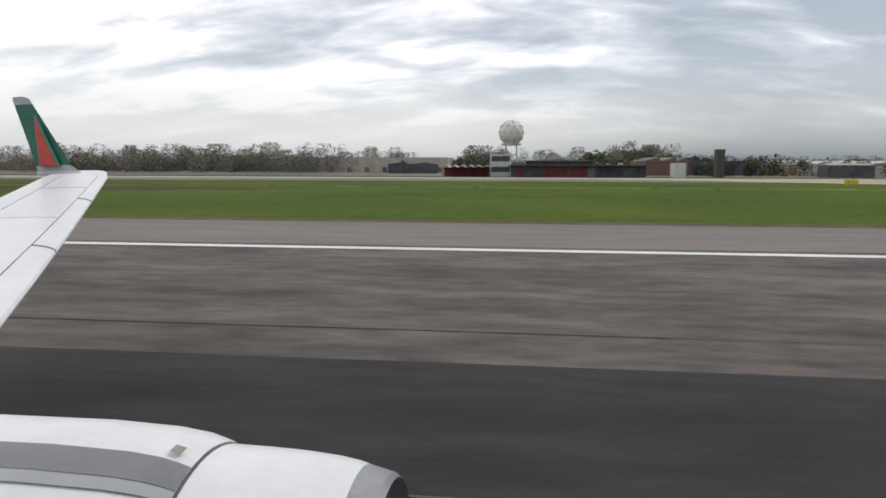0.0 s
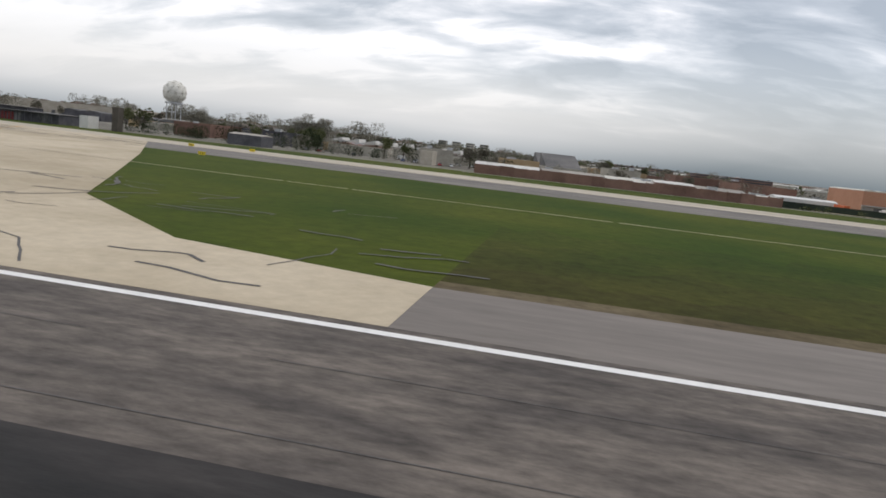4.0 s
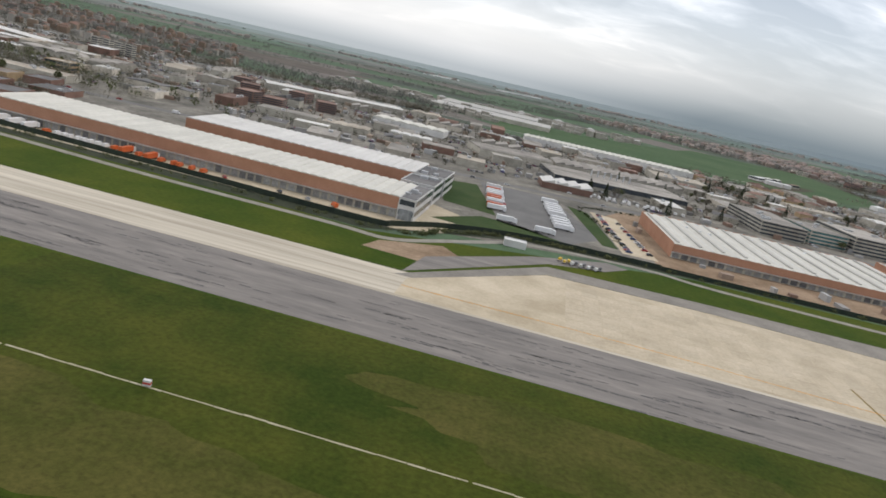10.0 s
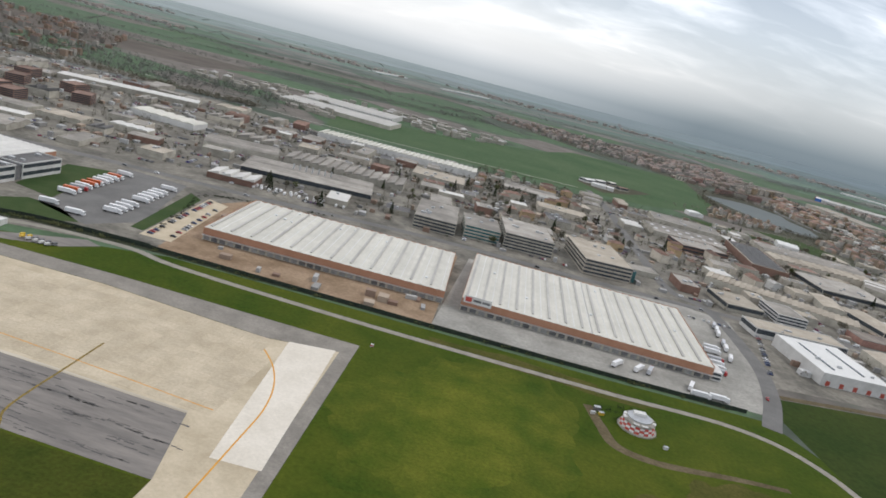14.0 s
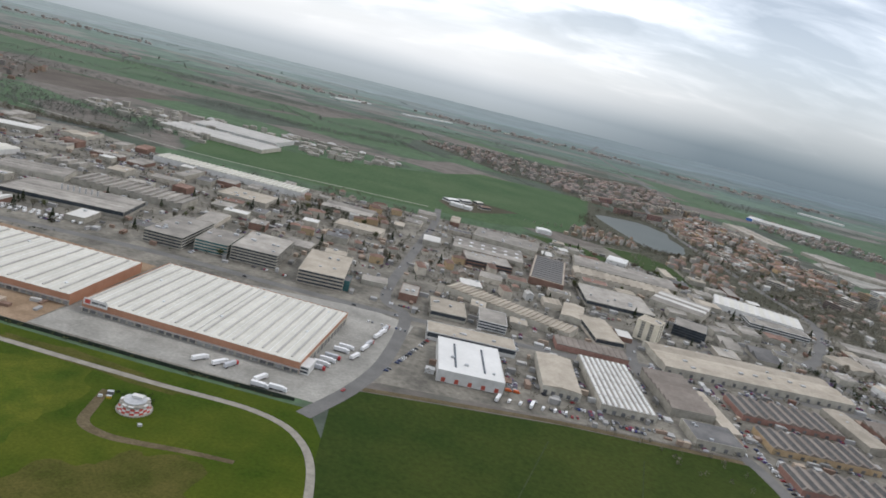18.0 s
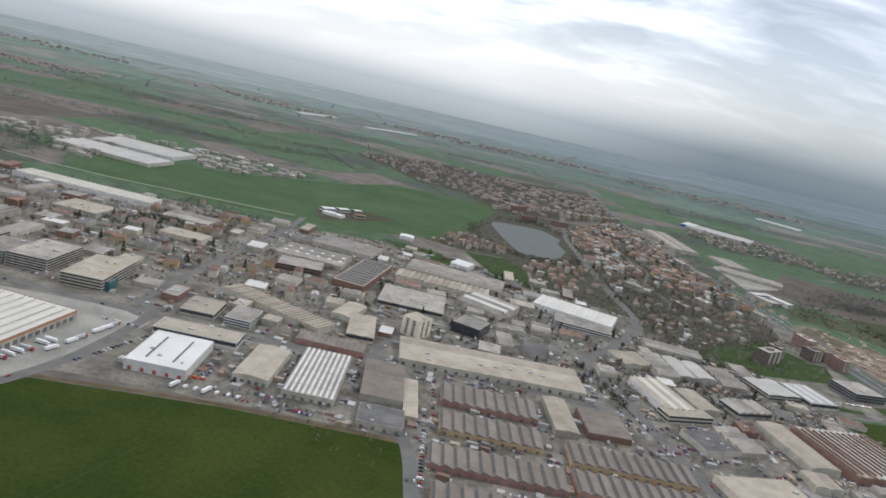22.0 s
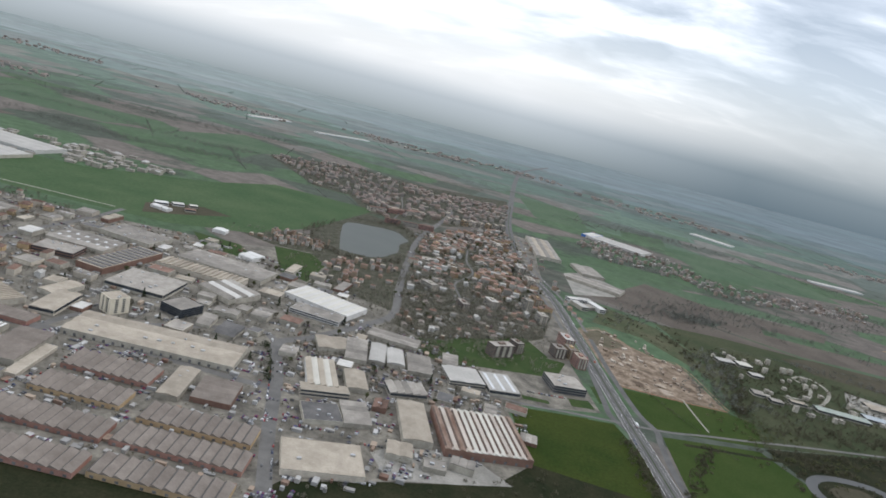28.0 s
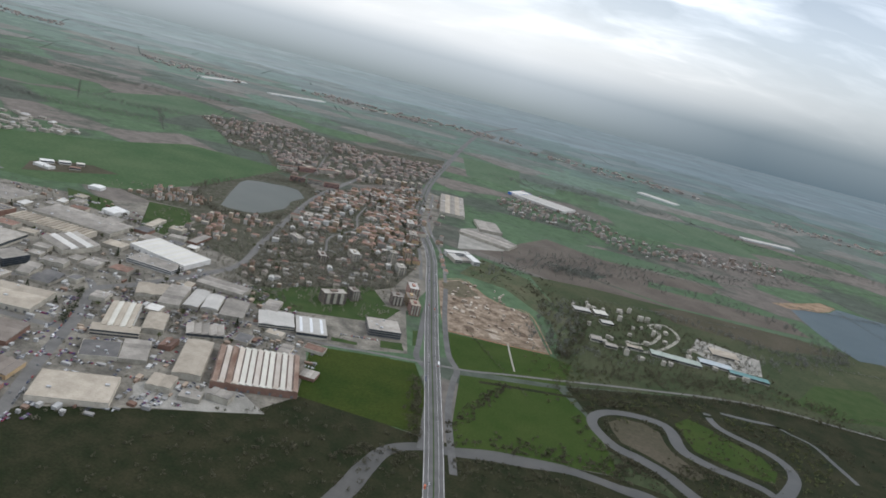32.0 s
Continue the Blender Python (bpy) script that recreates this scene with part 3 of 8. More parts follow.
ribbon("apron_line", ((352, 122), (400, 122.5), (440, 121), (474, 119)), 0.25, 0.072, YELLOW, "faded yellow taxi line", 4)
sheet("fence_bank", ((190, 161.5), (290, 157.5), (334, 157), (352, 172), (374, 187), (416, 192.5), (600, 205.5), (606, 208), (412, 196), (370, 192), (349, 178), (338, 163.5), (192, 168.5)), 0.034, surf("bramble_bank", (0.020, 0.028, 0.014), (0.036, 0.042, 0.022), 0.2, 0.95, grain=1.5, amount=0.4), "dark overgrown bank below the fence")

# ---- land beyond the fence ----
sheet("town_ground", ((-500, 150), (60, 150), (190, 166), (335, 160), (350, 172), (412, 193), (600, 207), (626, 240), (700, 258), (772, 272), (780, 225), (922, 258), (932, 290), (977, 322), (1030, 356), (1050, 400), (1018, 470), (1088, 512), (1060, 600), (1060, 700), (1015, 835), (960, 1180), (900, 1190), (812, 965), (850, 800), (700, 640), (560, 590), (340, 545), (100, 590), (-120, 640), (-500, 640)), 0.03, TOWNGR, "grey built-up ground between sheds and houses")
sheet("crop_field", ((614, 226), (625, 178), (635, 130), (645, 20), (800, 20), (790, 225), (774, 268), (700, 253)), 0.045, FIELD, "dark green crop field")
sheet("crop_field", ((330, 596), (470, 600), (620, 640), (690, 700), (700, 745), (716, 800), (720, 1040), (560, 1010), (520, 900), (420, 770), (300, 720)), 0.045, FARFIELD, "wide green crop field")
sheet("crop_field", ((1100, 582), (1196, 606), (1218, 600), (1216, 551), (1130, 514)), 0.045, MEADOW, "bright green meadow")
sheet("crop_field", ((1134, 506), (1210, 540), (1240, 500), (1262, 436), (1150, 398)), 0.045, MEADOW, "bright green meadow by the river")
sheet("crop_field", ((1022, 470), (1098, 500), (1128, 440), (1134, 400), (1046, 395)), 0.045, FIELD, "green meadow beside the slip road")
sheet("meadow", ((925, 540), (1000, 590), (1055, 600), (1050, 555), (960, 510)), 0.045, LAWN, "green between the apartment blocks")
EARTH = surf("turned_earth", (0.110, 0.078, 0.052), (0.300, 0.240, 0.180), 0.09, 0.95, grain=0.35, amount=0.5)
sheet("building_site", ((1061, 722), (1082, 747), (1090, 746), (1116, 716), (1140, 705), (1166, 703), (1196, 611), (1158, 600), (1124, 592), (1100, 588), (1088, 625)), 0.05, EARTH, "building site of bare brown earth")
sheet("weedy_ground", ((1066, 719), (1082, 743), (1110, 712), (1098, 690), (1080, 684)), 0.054, surf("weedy_earth", (0.070, 0.068, 0.038), (0.135, 0.115, 0.080), 0.06, 0.95, grain=0.5, amount=0.35), "weedy corner of the building site")
ribbon("site_track", ((1061, 726), (1082, 751), (1092, 747), (1118, 715), (1142, 703), (1168, 702), (1199, 612)), 1.5, 0.058, SAND, "pale dirt track round the building site", 5)
ribbon("site_edge", ((1197, 609), (1158, 598), (1124, 591), (1100, 586)), 2.2, 0.058, surf("reddish_soil", (0.200, 0.098, 0.056), (0.270, 0.145, 0.090), 0.2, 0.95, grain=0.8, amount=0.3), "strip of reddish soil along the site", 5)
sheet("lawn", ((344, 217), (334, 258), (349, 266), (362, 213)), 0.05, LAWN, "green lawn beside the lorry park")
sheet("lawn", ((345, 188), (358, 207), (371, 206), (384, 198), (368, 186)), 0.05, LAWN, "green verge by the fence")
sheet("lawn", ((396, 208), (401, 208), (393, 262), (385, 268)), 0.055, LAWN, "green strip beside the lorry park")
sheet("gravel_car_park", ((402, 204), (413, 205), (404, 264), (394, 267)), 0.052, MATS["pale_concrete"], "pale gravel car park beside the warehouse")
sheet("lorry_park", ((364, 205), (349, 276), (378, 277), (396, 216), (386, 198)), 0.05, TARMAC, "grey asphalt lorry park")
sheet("yard", ((198, 165), (340, 164), (352, 172), (352, 200), (340, 208), (200, 208)), 0.045, CONC, "pale concrete loading yard")
sheet("earth_yard", ((413, 196), (400, 266), (408, 286), (500, 290), (505, 202)), 0.05, SAND, "brown earth yard of a new warehouse")
sheet("yard", ((505, 203), (612, 210), (624, 240), (624, 312), (600, 318), (505, 292)), 0.05, YARD, "wide grey loading yard")
sheet("village_ground", ((403, 1290), (458, 1397), (538, 1470), (690, 1480), (850, 1620), (905, 1260), (830, 1085), (720, 1000), (648, 1110), (590, 1100)), 0.028, GARDEN, "gardens and streets of the far village")
sheet("village_ground", ((812, 965), (860, 730), (905, 560), (935, 545), (1000, 600), (1030, 650), (1030, 740), (1010, 830), (985, 920), (935, 1130), (900, 1190)), 0.04, GARDEN, "gardens between the village houses")
sheet("lake", ((777, 748), (752, 812), (730, 875), (728, 898), (738, 911), (754, 919), (774, 929), (788, 930), (797, 925), (808, 910), (820, 895), (818, 876), (817.5, 855), (824, 836), (829, 812), (826, 795), (825, 778), (821, 765), (817, 756), (806, 749), (797, 747.5), (788, 745)), 0.06, WATER, "grey-green pond among trees")
sheet("lake", ((1527, 1100), (1531, 1050), (1537, 1011), (1549, 955), (1566, 918), (1605, 935), (1700, 990), (1800, 1080), (1800, 1290), (1697, 1198), (1622, 1200), (1600, 1160), (1577, 1134), (1550, 1120)), 0.06, QUARRYW, "slate-blue lake in a quarry")
sheet("sandy_shore", ((1500, 1110), (1527, 1104), (1550, 1124), (1577, 1138), (1600, 1164), (1622, 1204), (1600, 1215), (1560, 1170)), 0.05, MATS["bare_earth"], "sandy shore of the quarry lake")
ribbon("river", ((60, 520), (144, 541), (213, 555), (260, 580)), 12, 0.06, WATER, "grey river behind the sheds")
ribbon("river", ((1104, 290), (1110, 322), (1112, 345), (1117, 370), (1132, 386), (1153.6, 394), (1177, 405), (1199, 412), (1224, 420), (1243, 421), (1261.5, 420), (1279.6, 420), (1300, 411), (1330, 380), (1345, 330)), lambda f: 10.5 + 2.2 * math.sin(17 * f), 0.06, MUDWATER, "muddy winding river")
OXBOWS = (((1345, 418), (1322, 432), (1305.3, 446.2), (1291.3, 460.2), (1274, 468.8), (1258, 474), (1246.3, 486.7), (1240, 500), (1241.5, 514), (1251.4, 527.5), (1267.4, 536), (1285, 539.5), (1297, 537.5), (1302.5, 528), (1304.8, 513.5), (1308.9, 503), (1318.6, 497), (1332, 492.4), (1347.7, 490), (1363, 486), (1371, 479)), ((1336.5, 590.6), (1338.6, 577.9), (1344.9, 567), (1359.6, 559.5), (1374, 553.5), (1386, 544.5), (1392.5, 531), (1391, 514), (1382, 493), (1371.7, 475)), ((1350, 601), (1377, 606), (1396, 611), (1409.8, 604), (1426, 595), (1436.7, 569), (1446, 546)))
for k, pts in enumerate(OXBOWS):
    ribbon("oxbow", pts, (lambda f: 9.5 + 1.6 * math.sin(11 * f), lambda f: 6.5 + 4.0 * f, lambda f: 3.6 + 1.2 * math.sin(9 * f))[k], 0.062 + 0.004 * k, MUDWATER, "oxbow bend of the muddy river", 6)
sheet("oxbow_island", ((1256, 497), (1252, 510), (1262, 524), (1280, 529), (1292, 522), (1295, 508), (1299, 497), (1310, 486), (1322, 474), (1312, 463), (1298, 468), (1280, 478), (1262, 484)), 0.03, FALLOW, "brown fallow ground inside the oxbow")
sheet("river_meadow", ((1318, 510), (1312, 528), (1306, 548), (1318, 566), (1334, 560), (1352, 548), (1372, 538), (1380, 520), (1374, 500), (1350, 501)), 0.03, MEADOW, "green patch between the oxbow bends")
sheet("river_meadow", ((1200, 424), (1245, 432), (1290, 432), (1305, 424), (1290, 445), (1262, 460), (1246, 470), (1215, 440)), 0.028, PASTURE, "rough grass between river and oxbow")
ribbon("highway", ((1210, 120), (1154, 345), (1124, 458), (1096, 560), (1058, 705), (1027, 815), (972, 955), (951, 1032), (905, 1270), (868, 1560), (800, 2130), (762, 2600), (775, 2960), (800, 3300)), 13, 0.07, HIGHWAY, "grey dual carriageway running to the horizon", 10)
for off, w in ((-6.1, 0.2), (6.1, 0.2), (-3.2, 0.1), (3.2, 0.1)):
    ribbon("lane_line", ((1210, 120), (1154, 345), (1124, 458), (1096, 560), (1058, 705), (1027, 815), (972, 955), (951, 1032)), w, 0.095, WHITE, "white line of the highway", 10, off)
ribbon("median", ((1210, 120), (1154, 345), (1124, 458), (1096, 560), (1058, 705), (1027, 815), (972, 955), (951, 1032), (905, 1270), (868, 1560)), 0.8, 0.09, LAWN, "narrow verge between the carriageways", 10)
ribbon("service_lane", ((1070, 720), (1040, 822), (986, 960), (936, 1175)), 4, 0.073, TARMAC, "lane beside the highway")
ribbon("service_lane", ((1046, 704), (1014, 810), (959, 950), (908, 1180)), 4, 0.073, TARMAC, "lane beside the highway")
ribbon("slip_road", ((1060, 702), (1078, 600), (1090, 540), (1096, 512), (1112, 490), (1122, 452), (1135, 385)), 5, 0.074, HIGHWAY, "slip road", 8)
ribbon("slip_road", ((1075, 700), (1096, 610), (1116, 540), (1130, 512), (1132, 490), (1140, 440), (1160, 370)), 5, 0.074, HIGHWAY, "slip road", 8)
ribbon("road", ((930, 470), (1024, 480), (1060, 492), (1099, 505), (1138, 518), (1169, 535.7), (1201, 552.7), (1244, 577), (1289, 601), (1341, 628), (1390, 648), (1433, 657.5), (1480, 661), (1700, 690)), 3.2, 0.078, TARMAC, "country road crossing the highway")
ribbon("road", ((800, 1250), (811, 1150), (823, 945), (845, 815), (876, 670), (897, 585), (888, 535), (866, 470), (853, 442), (875, 400), (906, 328), (934, 268), (960, 200)), 8, 0.072, TARMAC, "main road past the sheds and the pond", 10)
ribbon("road", ((853, 442), (832, 452), (787, 414), (766, 392), (735, 388)), 6, 0.076, TARMAC, "side road")
ribbon("road", ((737, 395), (735, 349), (752, 300), (776, 270), (790, 228)), 6, 0.075, TARMAC, "side road between the sheds")
ribbon("road", ((400, 290), (484, 308), (559, 314), (624, 322), (700, 335), (736, 352), (780, 362), (860, 372), (884, 378)), 6, 0.073, TARMAC, "road behind the warehouses")
ribbon("road", ((612, 200), (620, 230), (623, 264), (617, 322), (600, 345), (591, 443), (581, 568), (570, 640)), 6, 0.074, TARMAC, "cross road")
ribbon("road", ((-200, 262), (60, 260), (200, 256), (345, 282), (400, 290)), 6, 0.074, TARMAC, "estate road")
ribbon("lane", ((560, 640), (500, 625), (340, 590), (150, 600)), 2.5, 0.07, surf("farm_lane", (0.26, 0.25, 0.21), (0.32, 0.31, 0.27), 0.3, 0.9), "pale farm lane")
ribbon("lane", ((1159, 601), (1166, 572), (1173, 546)), 1.6, 0.07, MATS["farm_lane"], "farm track")
ribbon("railway", ((1150, 505), (1250, 545), (1400, 610), (1560, 650)), 4, 0.07, SCRUB, "overgrown embankment line")

sheet("lawn", ((729, 679), (767, 693), (795, 665), (806, 595), (775, 601)), 0.05, LAWN, "green lawn beside the sports tent")
sheet("lawn", ((655, 640), (707, 645), (752, 604), (687, 606)), 0.05, LAWN, "green strip behind the works")
sheet("garden_ground", ((640, 700), (716, 760), (745, 800), (752, 812), (777, 748), (797, 747.5), (817, 756), (826, 795), (829, 812), (868, 720), (893, 590), (850, 600), (808, 590), (800, 660), (765, 695), (725, 682)), 0.042, GARDEN, "gardens and allotments round the pond")
sheet("garden_ground", ((752, 812), (745, 800), (716, 800), (720, 1000), (812, 965), (838, 850), (818, 876), (820, 895), (797, 925), (774, 929), (738, 911), (728, 898), (730, 875)), 0.041, GARDEN, "wooded bank round the pond")
sheet("garden_ground", ((745, 735), (716, 800), (712, 930), (790, 955), (830, 920), (848, 850), (850, 760), (800, 738)), 0.039, GARDEN, "wooded bank of the pond")
sheet("lawn", ((935, 512), (962, 509), (985, 520), (1010, 560), (1040, 600), (1010, 640), (985, 600), (960, 575)), 0.052, LAWN, "green between the apartment blocks")
for pts in (((1062, 520), (1078, 528), (1084, 515), (1066, 507)), ((1028, 497), (1048, 502), (1050, 497), (1030, 490)), ((1078, 562), (1084, 566), (1092, 536), (1087, 530))):
    sheet("lawn", pts, 0.056, LAWN, "green verge beside the office")
sheet("crop_field", ((1022, 470), (1079, 494), (1092, 429), (1052, 405)), 0.048, FIELD, "green meadow beside the rusty hall")
sheet("pasture", ((1206, 600), (1216, 551), (1369, 642), (1510, 668), (1600, 690), (1600, 930), (1548, 940), (1483, 930), (1330, 900), (1230, 880), (1150, 850), (1190, 760)), 0.029, PASTURE, "rough green pasture round the quarry sheds")
sheet("fallow_strip", ((1300, 868), (1345, 905), (1500, 935), (1535, 905), (1450, 850), (1330, 836)), 0.034, FALLOW, "brownish fallow strip by the quarry lake")
sheet("yard", ((1340, 752), (1352, 800), (1420, 790), (1412, 735), (1372, 726)), 0.05, YARD, "grey storage yard of the quarry works")
sheet("crop_field", ((1410, 690), (1440, 700), (1470, 760), (1540, 800), (1560, 720), (1470, 676)), 0.036, LAWN, "green meadow beside the embankment")
sheet("yard", ((977, 324), (1012, 344), (1040, 362), (1010, 380), (970, 360), (960, 345)), 0.05, YARD, "storage yard beside the rusty hall")
ribbon("lane", ((1269, 711), (1294, 728), (1308, 770), (1297, 793), (1318, 812), (1329, 775), (1296, 705), (1260, 690)), 4, 0.07, MATS["farm_lane"], "pale loop road between the sheds")
STREETS = (((862, 740), (905, 760), (950, 790), (1005, 800)), ((880, 670), (930, 690), (1000, 720), (1025, 735)), ((900, 610), (940, 640), (985, 660), (1030, 690)), ((845, 830), (890, 850), (940, 880), (985, 905)), ((930, 650), (936, 695), (918, 752), (925, 820), (905, 880), (892, 950)), ((760, 1010), (740, 1120), (700, 1250)), ((590, 1130), (680, 1200), (800, 1230), (890, 1260)), ((480, 1300), (580, 1330), (700, 1350)))
for pts in STREETS:
    ribbon("street", pts, 2.6, 0.07, TARMAC, "narrow village street")
def uneven(x0, x1, y_low, y_high, seed, step=6.0, wave=2.0):
    """A strip along the runway with a ragged far edge."""
    r, x, far = random.Random(seed), x0, []
    while x < x1:
        far.append((x, y_high + r.gauss(0, wave)))
        x += r.uniform(.5, 1.5) * step
    return ((x0, y_low), (x1, y_low), *far[::-1])


for k, (x0, far, mix) in enumerate(((232, 92.5, .2), (300, 92.8, .42), (140, 46, .28), (140, 38, .5), (140, 32, .7), (140, 27, .9))):
    c1, c2 = ((a + (b - a) * mix for a, b in zip(p, q)) for p, q in (((0.030, 0.057, 0.004), (0.022, 0.026, 0.006)), ((0.070, 0.086, 0.009), (0.046, 0.043, 0.011))))
    sheet("dry_grass", uneven(x0, 478, 21.6, far, 4 + k, 1.6, 0.1 if far > 90 else 1.1), 0.0205 + 0.0015 * k, surf("dry_grass_%s" % "abcdef"[k], tuple(c1), tuple(c2), 0.06, 0.95, grain=1.2, amount=0.35, spec=0.1), "drying olive grass beside the runway")
def blob(cx, cy, rx, ry, seed, n=90):
    """An uneven patch with a frayed edge."""
    r = random.Random(seed)
    ph = [r.uniform(0, 6.283) for _ in range(4)]
    out = []
    for i in range(n):
        a = 2 * math.pi * i / n
        k = 1 + .16 * math.sin(2 * a + ph[0]) + .11 * math.sin(3 * a + ph[1]) + .07 * math.sin(7 * a + ph[2]) + .05 * math.sin(13 * a + ph[3]) + r.gauss(0, .018)
        out.append((cx + rx * k * math.cos(a), cy + ry * k * math.sin(a)))
    return tuple(out)


# sunlit patch put into the grass colour, brighter in steps towards its middle
for k, (f, c1, c2) in enumerate(((1.2, (0.034, 0.061, 0.005), (0.076, 0.091, 0.010)), (1.06, (0.038, 0.066, 0.006), (0.083, 0.097, 0.011)), (.92, (0.043, 0.071, 0.006), (0.090, 0.103, 0.012)), (.78, (0.048, 0.076, 0.007), (0.098, 0.110, 0.013)), (.62, (0.054, 0.081, 0.007), (0.107, 0.118, 0.014)))):
    sheet("sunny_grass", blob(525, 146, 24 * f, 34 * f, 20 + k), 0.0205 + 0.001 * k, surf("yellow_green_grass_%s" % "abcde"[k], c1, c2, 0.07, 0.95, grain=1.2, amount=0.3, spec=0.1), "yellow-green grass beside the apron with sunlight painted in")
for k, (x, y, rx, ry) in enumerate(((-60, 60, 40, 12), (330, 50, 30, 10), (390, 76, 34, 8), (585, 130, 20, 26), (560, 60, 40, 20), (540, 190, 30, 5))):
    sheet("dry_patch", blob(x, y, rx, ry, 40 + k), 0.0275 if x < 0 else 0.0292, surf("browned_grass", (0.048, 0.056, 0.010), (0.084, 0.078, 0.020), 0.08, 0.95, grain=1.2, amount=0.35, spec=0.1), "browned patch of grass")
rng = random.Random(77)
for k in range(34):
    px, py = rng.uniform(1092, 1186), rng.uniform(600, 706)
    if poly_has(((1096, 612), (1092, 640), (1110, 690), (1140, 694), (1160, 690), (1186, 616), (1150, 606)), px, py):
        sheet("scraped_earth", blob(px, py, rng.uniform(2, 7), rng.uniform(1.5, 4), 300 + k, 26), 0.062 + 0.0012 * k, surf("scraped_pale_earth", (0.29, 0.245, 0.195), (0.43, 0.375, 0.305), 0.25, 0.95, grain=0.8, amount=0.35) if k % 3 else surf("churned_dark_earth", (0.080, 0.058, 0.040), (0.135, 0.100, 0.072), 0.25, 0.95, grain=0.8, amount=0.35), "scraped patch of the building site")
DIRT = surf("worn_grass_edge", (0.085, 0.068, 0.038), (0.140, 0.114, 0.070), 0.12, 0.95, grain=1.2, amount=0.35, spec=0.1)
sheet("worn_edge", ((-500, 21.6), (64, 21.6), (70, 22.4), (40, 23.0), (-100, 22.6), (-500, 23.2)), 0.03, DIRT, "worn brown edge of the grass")
sheet("worn_edge", ((140, 21.6), (330, 21.6), (330, 22.8), (240, 23.4), (188, 23.2), (176, 24.6), (168, 23.4), (140, 23.0)), 0.03, DIRT, "worn brown edge of the grass")
sheet("dirt_patch", ((174.2, 24.4), (175, 25.8), (177.5, 26.2), (180.5, 25.2), (181, 24.0), (177, 23.6)), 0.034, DIRT, "bare patch round a marker board")
TRACK = surf("field_track", (0.030, 0.046, 0.016), (0.046, 0.060, 0.024), 0.3, 0.95, grain=1.2, amount=0.3, spec=0.1)
ribbon("tractor_track", ((660, 60), (672, 120), (684, 180), (694, 236)), 0.5, 0.052, TRACK, "faint tractor track in the crop", 6)
ribbon("tractor_track", ((710, 60), (716, 120), (724, 190), (730, 244)), 0.5, 0.052, TRACK, "faint tractor track in the crop", 6)
ribbon("tractor_track", ((646, 150), (690, 165), (740, 178), (785, 186)), 0.5, 0.053, TRACK, "faint tractor track in the crop", 6)
ribbon("field_edge", ((623, 231), (660, 243), (700, 255), (740, 263), (772, 269)), 3.0, 0.05, DIRT, "rough dirt edge of the crop field", 6)
# apron slabs, each with its own joint
apron_ob = bpy.data.objects["apron"]
slab_me = mesh_of("slab", *box_data((0.04, 0.04, 0.0, 3.71, 3.71, 0.014)), surf("apron_slab", (0.408, 0.346, 0.248), (0.501, 0.432, 0.322), 0.12, 0.85, grain=1.5, amount=0.16, vary=0.06))
SLABS = 0
for i in range(24):
    for j in range(11):
        if SLABS < 296 and poly_has(((384, 117), (384, 156), (472, 157), (474, 117)), 384.5 + 3.75 * i + 1.8, 117 + 3.75 * j + 1.8):
            part("slab", None, None, apron_ob, at=pose(384.5 + 3.75 * i, 117 + 3.75 * j, 0.05), me=slab_me)
            SLABS += 1

# ---- building materials ----
ORANGE = surf("orange_brick_panel", (0.345, 0.178, 0.110), (0.410, 0.218, 0.140), 0.15, 0.8, grain=2, amount=0.1)
BRICK = surf("brown_brick", (0.165, 0.098, 0.076), (0.225, 0.137, 0.106), 0.2, 0.85, grain=2.5, amount=0.15, vary=0.15)
ROOFW = surf("white_roof_sheet", (0.530, 0.520, 0.490), (0.600, 0.590, 0.555), 0.10, 0.6, grain=0.8, amount=0.08, vary=0.05)
ROOFB = surf("bright_white_roof", (0.600, 0.600, 0.580), (0.680, 0.680, 0.660), 0.05, 0.55, grain=0.6, amount=0.06, vary=0.04)
ROOFH = surf("weathered_pale_roof", (0.375, 0.365, 0.34), (0.45, 0.44, 0.41), 0.08, 0.7, grain=0.8, amount=0.12, vary=0.08)
ROOFC = surf("cream_roof_sheet", (0.519, 0.507, 0.448), (0.583, 0.567, 0.504), 0.10, 0.6, grain=0.8, amount=0.08, vary=0.05)
ROOFG = surf("grey_fibre_cement_roof", (0.220, 0.205, 0.183), (0.345, 0.322, 0.286), 0.10, 0.85, grain=1.0, amount=0.15, vary=0.22)
ROOFT = surf("tan_gravel_roof", (0.305, 0.270, 0.218), (0.405, 0.362, 0.298), 0.10, 0.9, grain=1.0, amount=0.15, vary=0.15)
ROOFP = surf("pinkish_grey_roof", (0.176, 0.151, 0.130), (0.236, 0.207, 0.180), 0.12, 0.85, grain=1.2, amount=0.15, vary=0.08)
ROOFD = surf("dark_bitumen_roof", (0.10, 0.10, 0.10), (0.17, 0.165, 0.16), 0.10, 0.85, grain=1.2, amount=0.15, vary=0.15)
ROOFR = surf("rust_stained_sheet", (0.15, 0.088, 0.062), (0.31, 0.235, 0.185), 0.07, 0.75, grain=1.0, amount=0.25, stretch=(1, 0.4, 1))
ROOFS = surf("pale_streaked_sheet", (0.42, 0.37, 0.31), (0.52, 0.48, 0.43), 0.06, 0.75, grain=1.0, amount=0.15, vary=0.12)
TILE = surf("terracotta_tiles", (0.145, 0.092, 0.071), (0.222, 0.142, 0.112), 0.2, 0.9, grain=2.0, amount=0.25, vary=0.35)
PLASTER = surf("pale_plaster", (0.420, 0.378, 0.312), (0.540, 0.495, 0.420), 0.3, 0.85, grain=2.0, amount=0.1, vary=0.3)
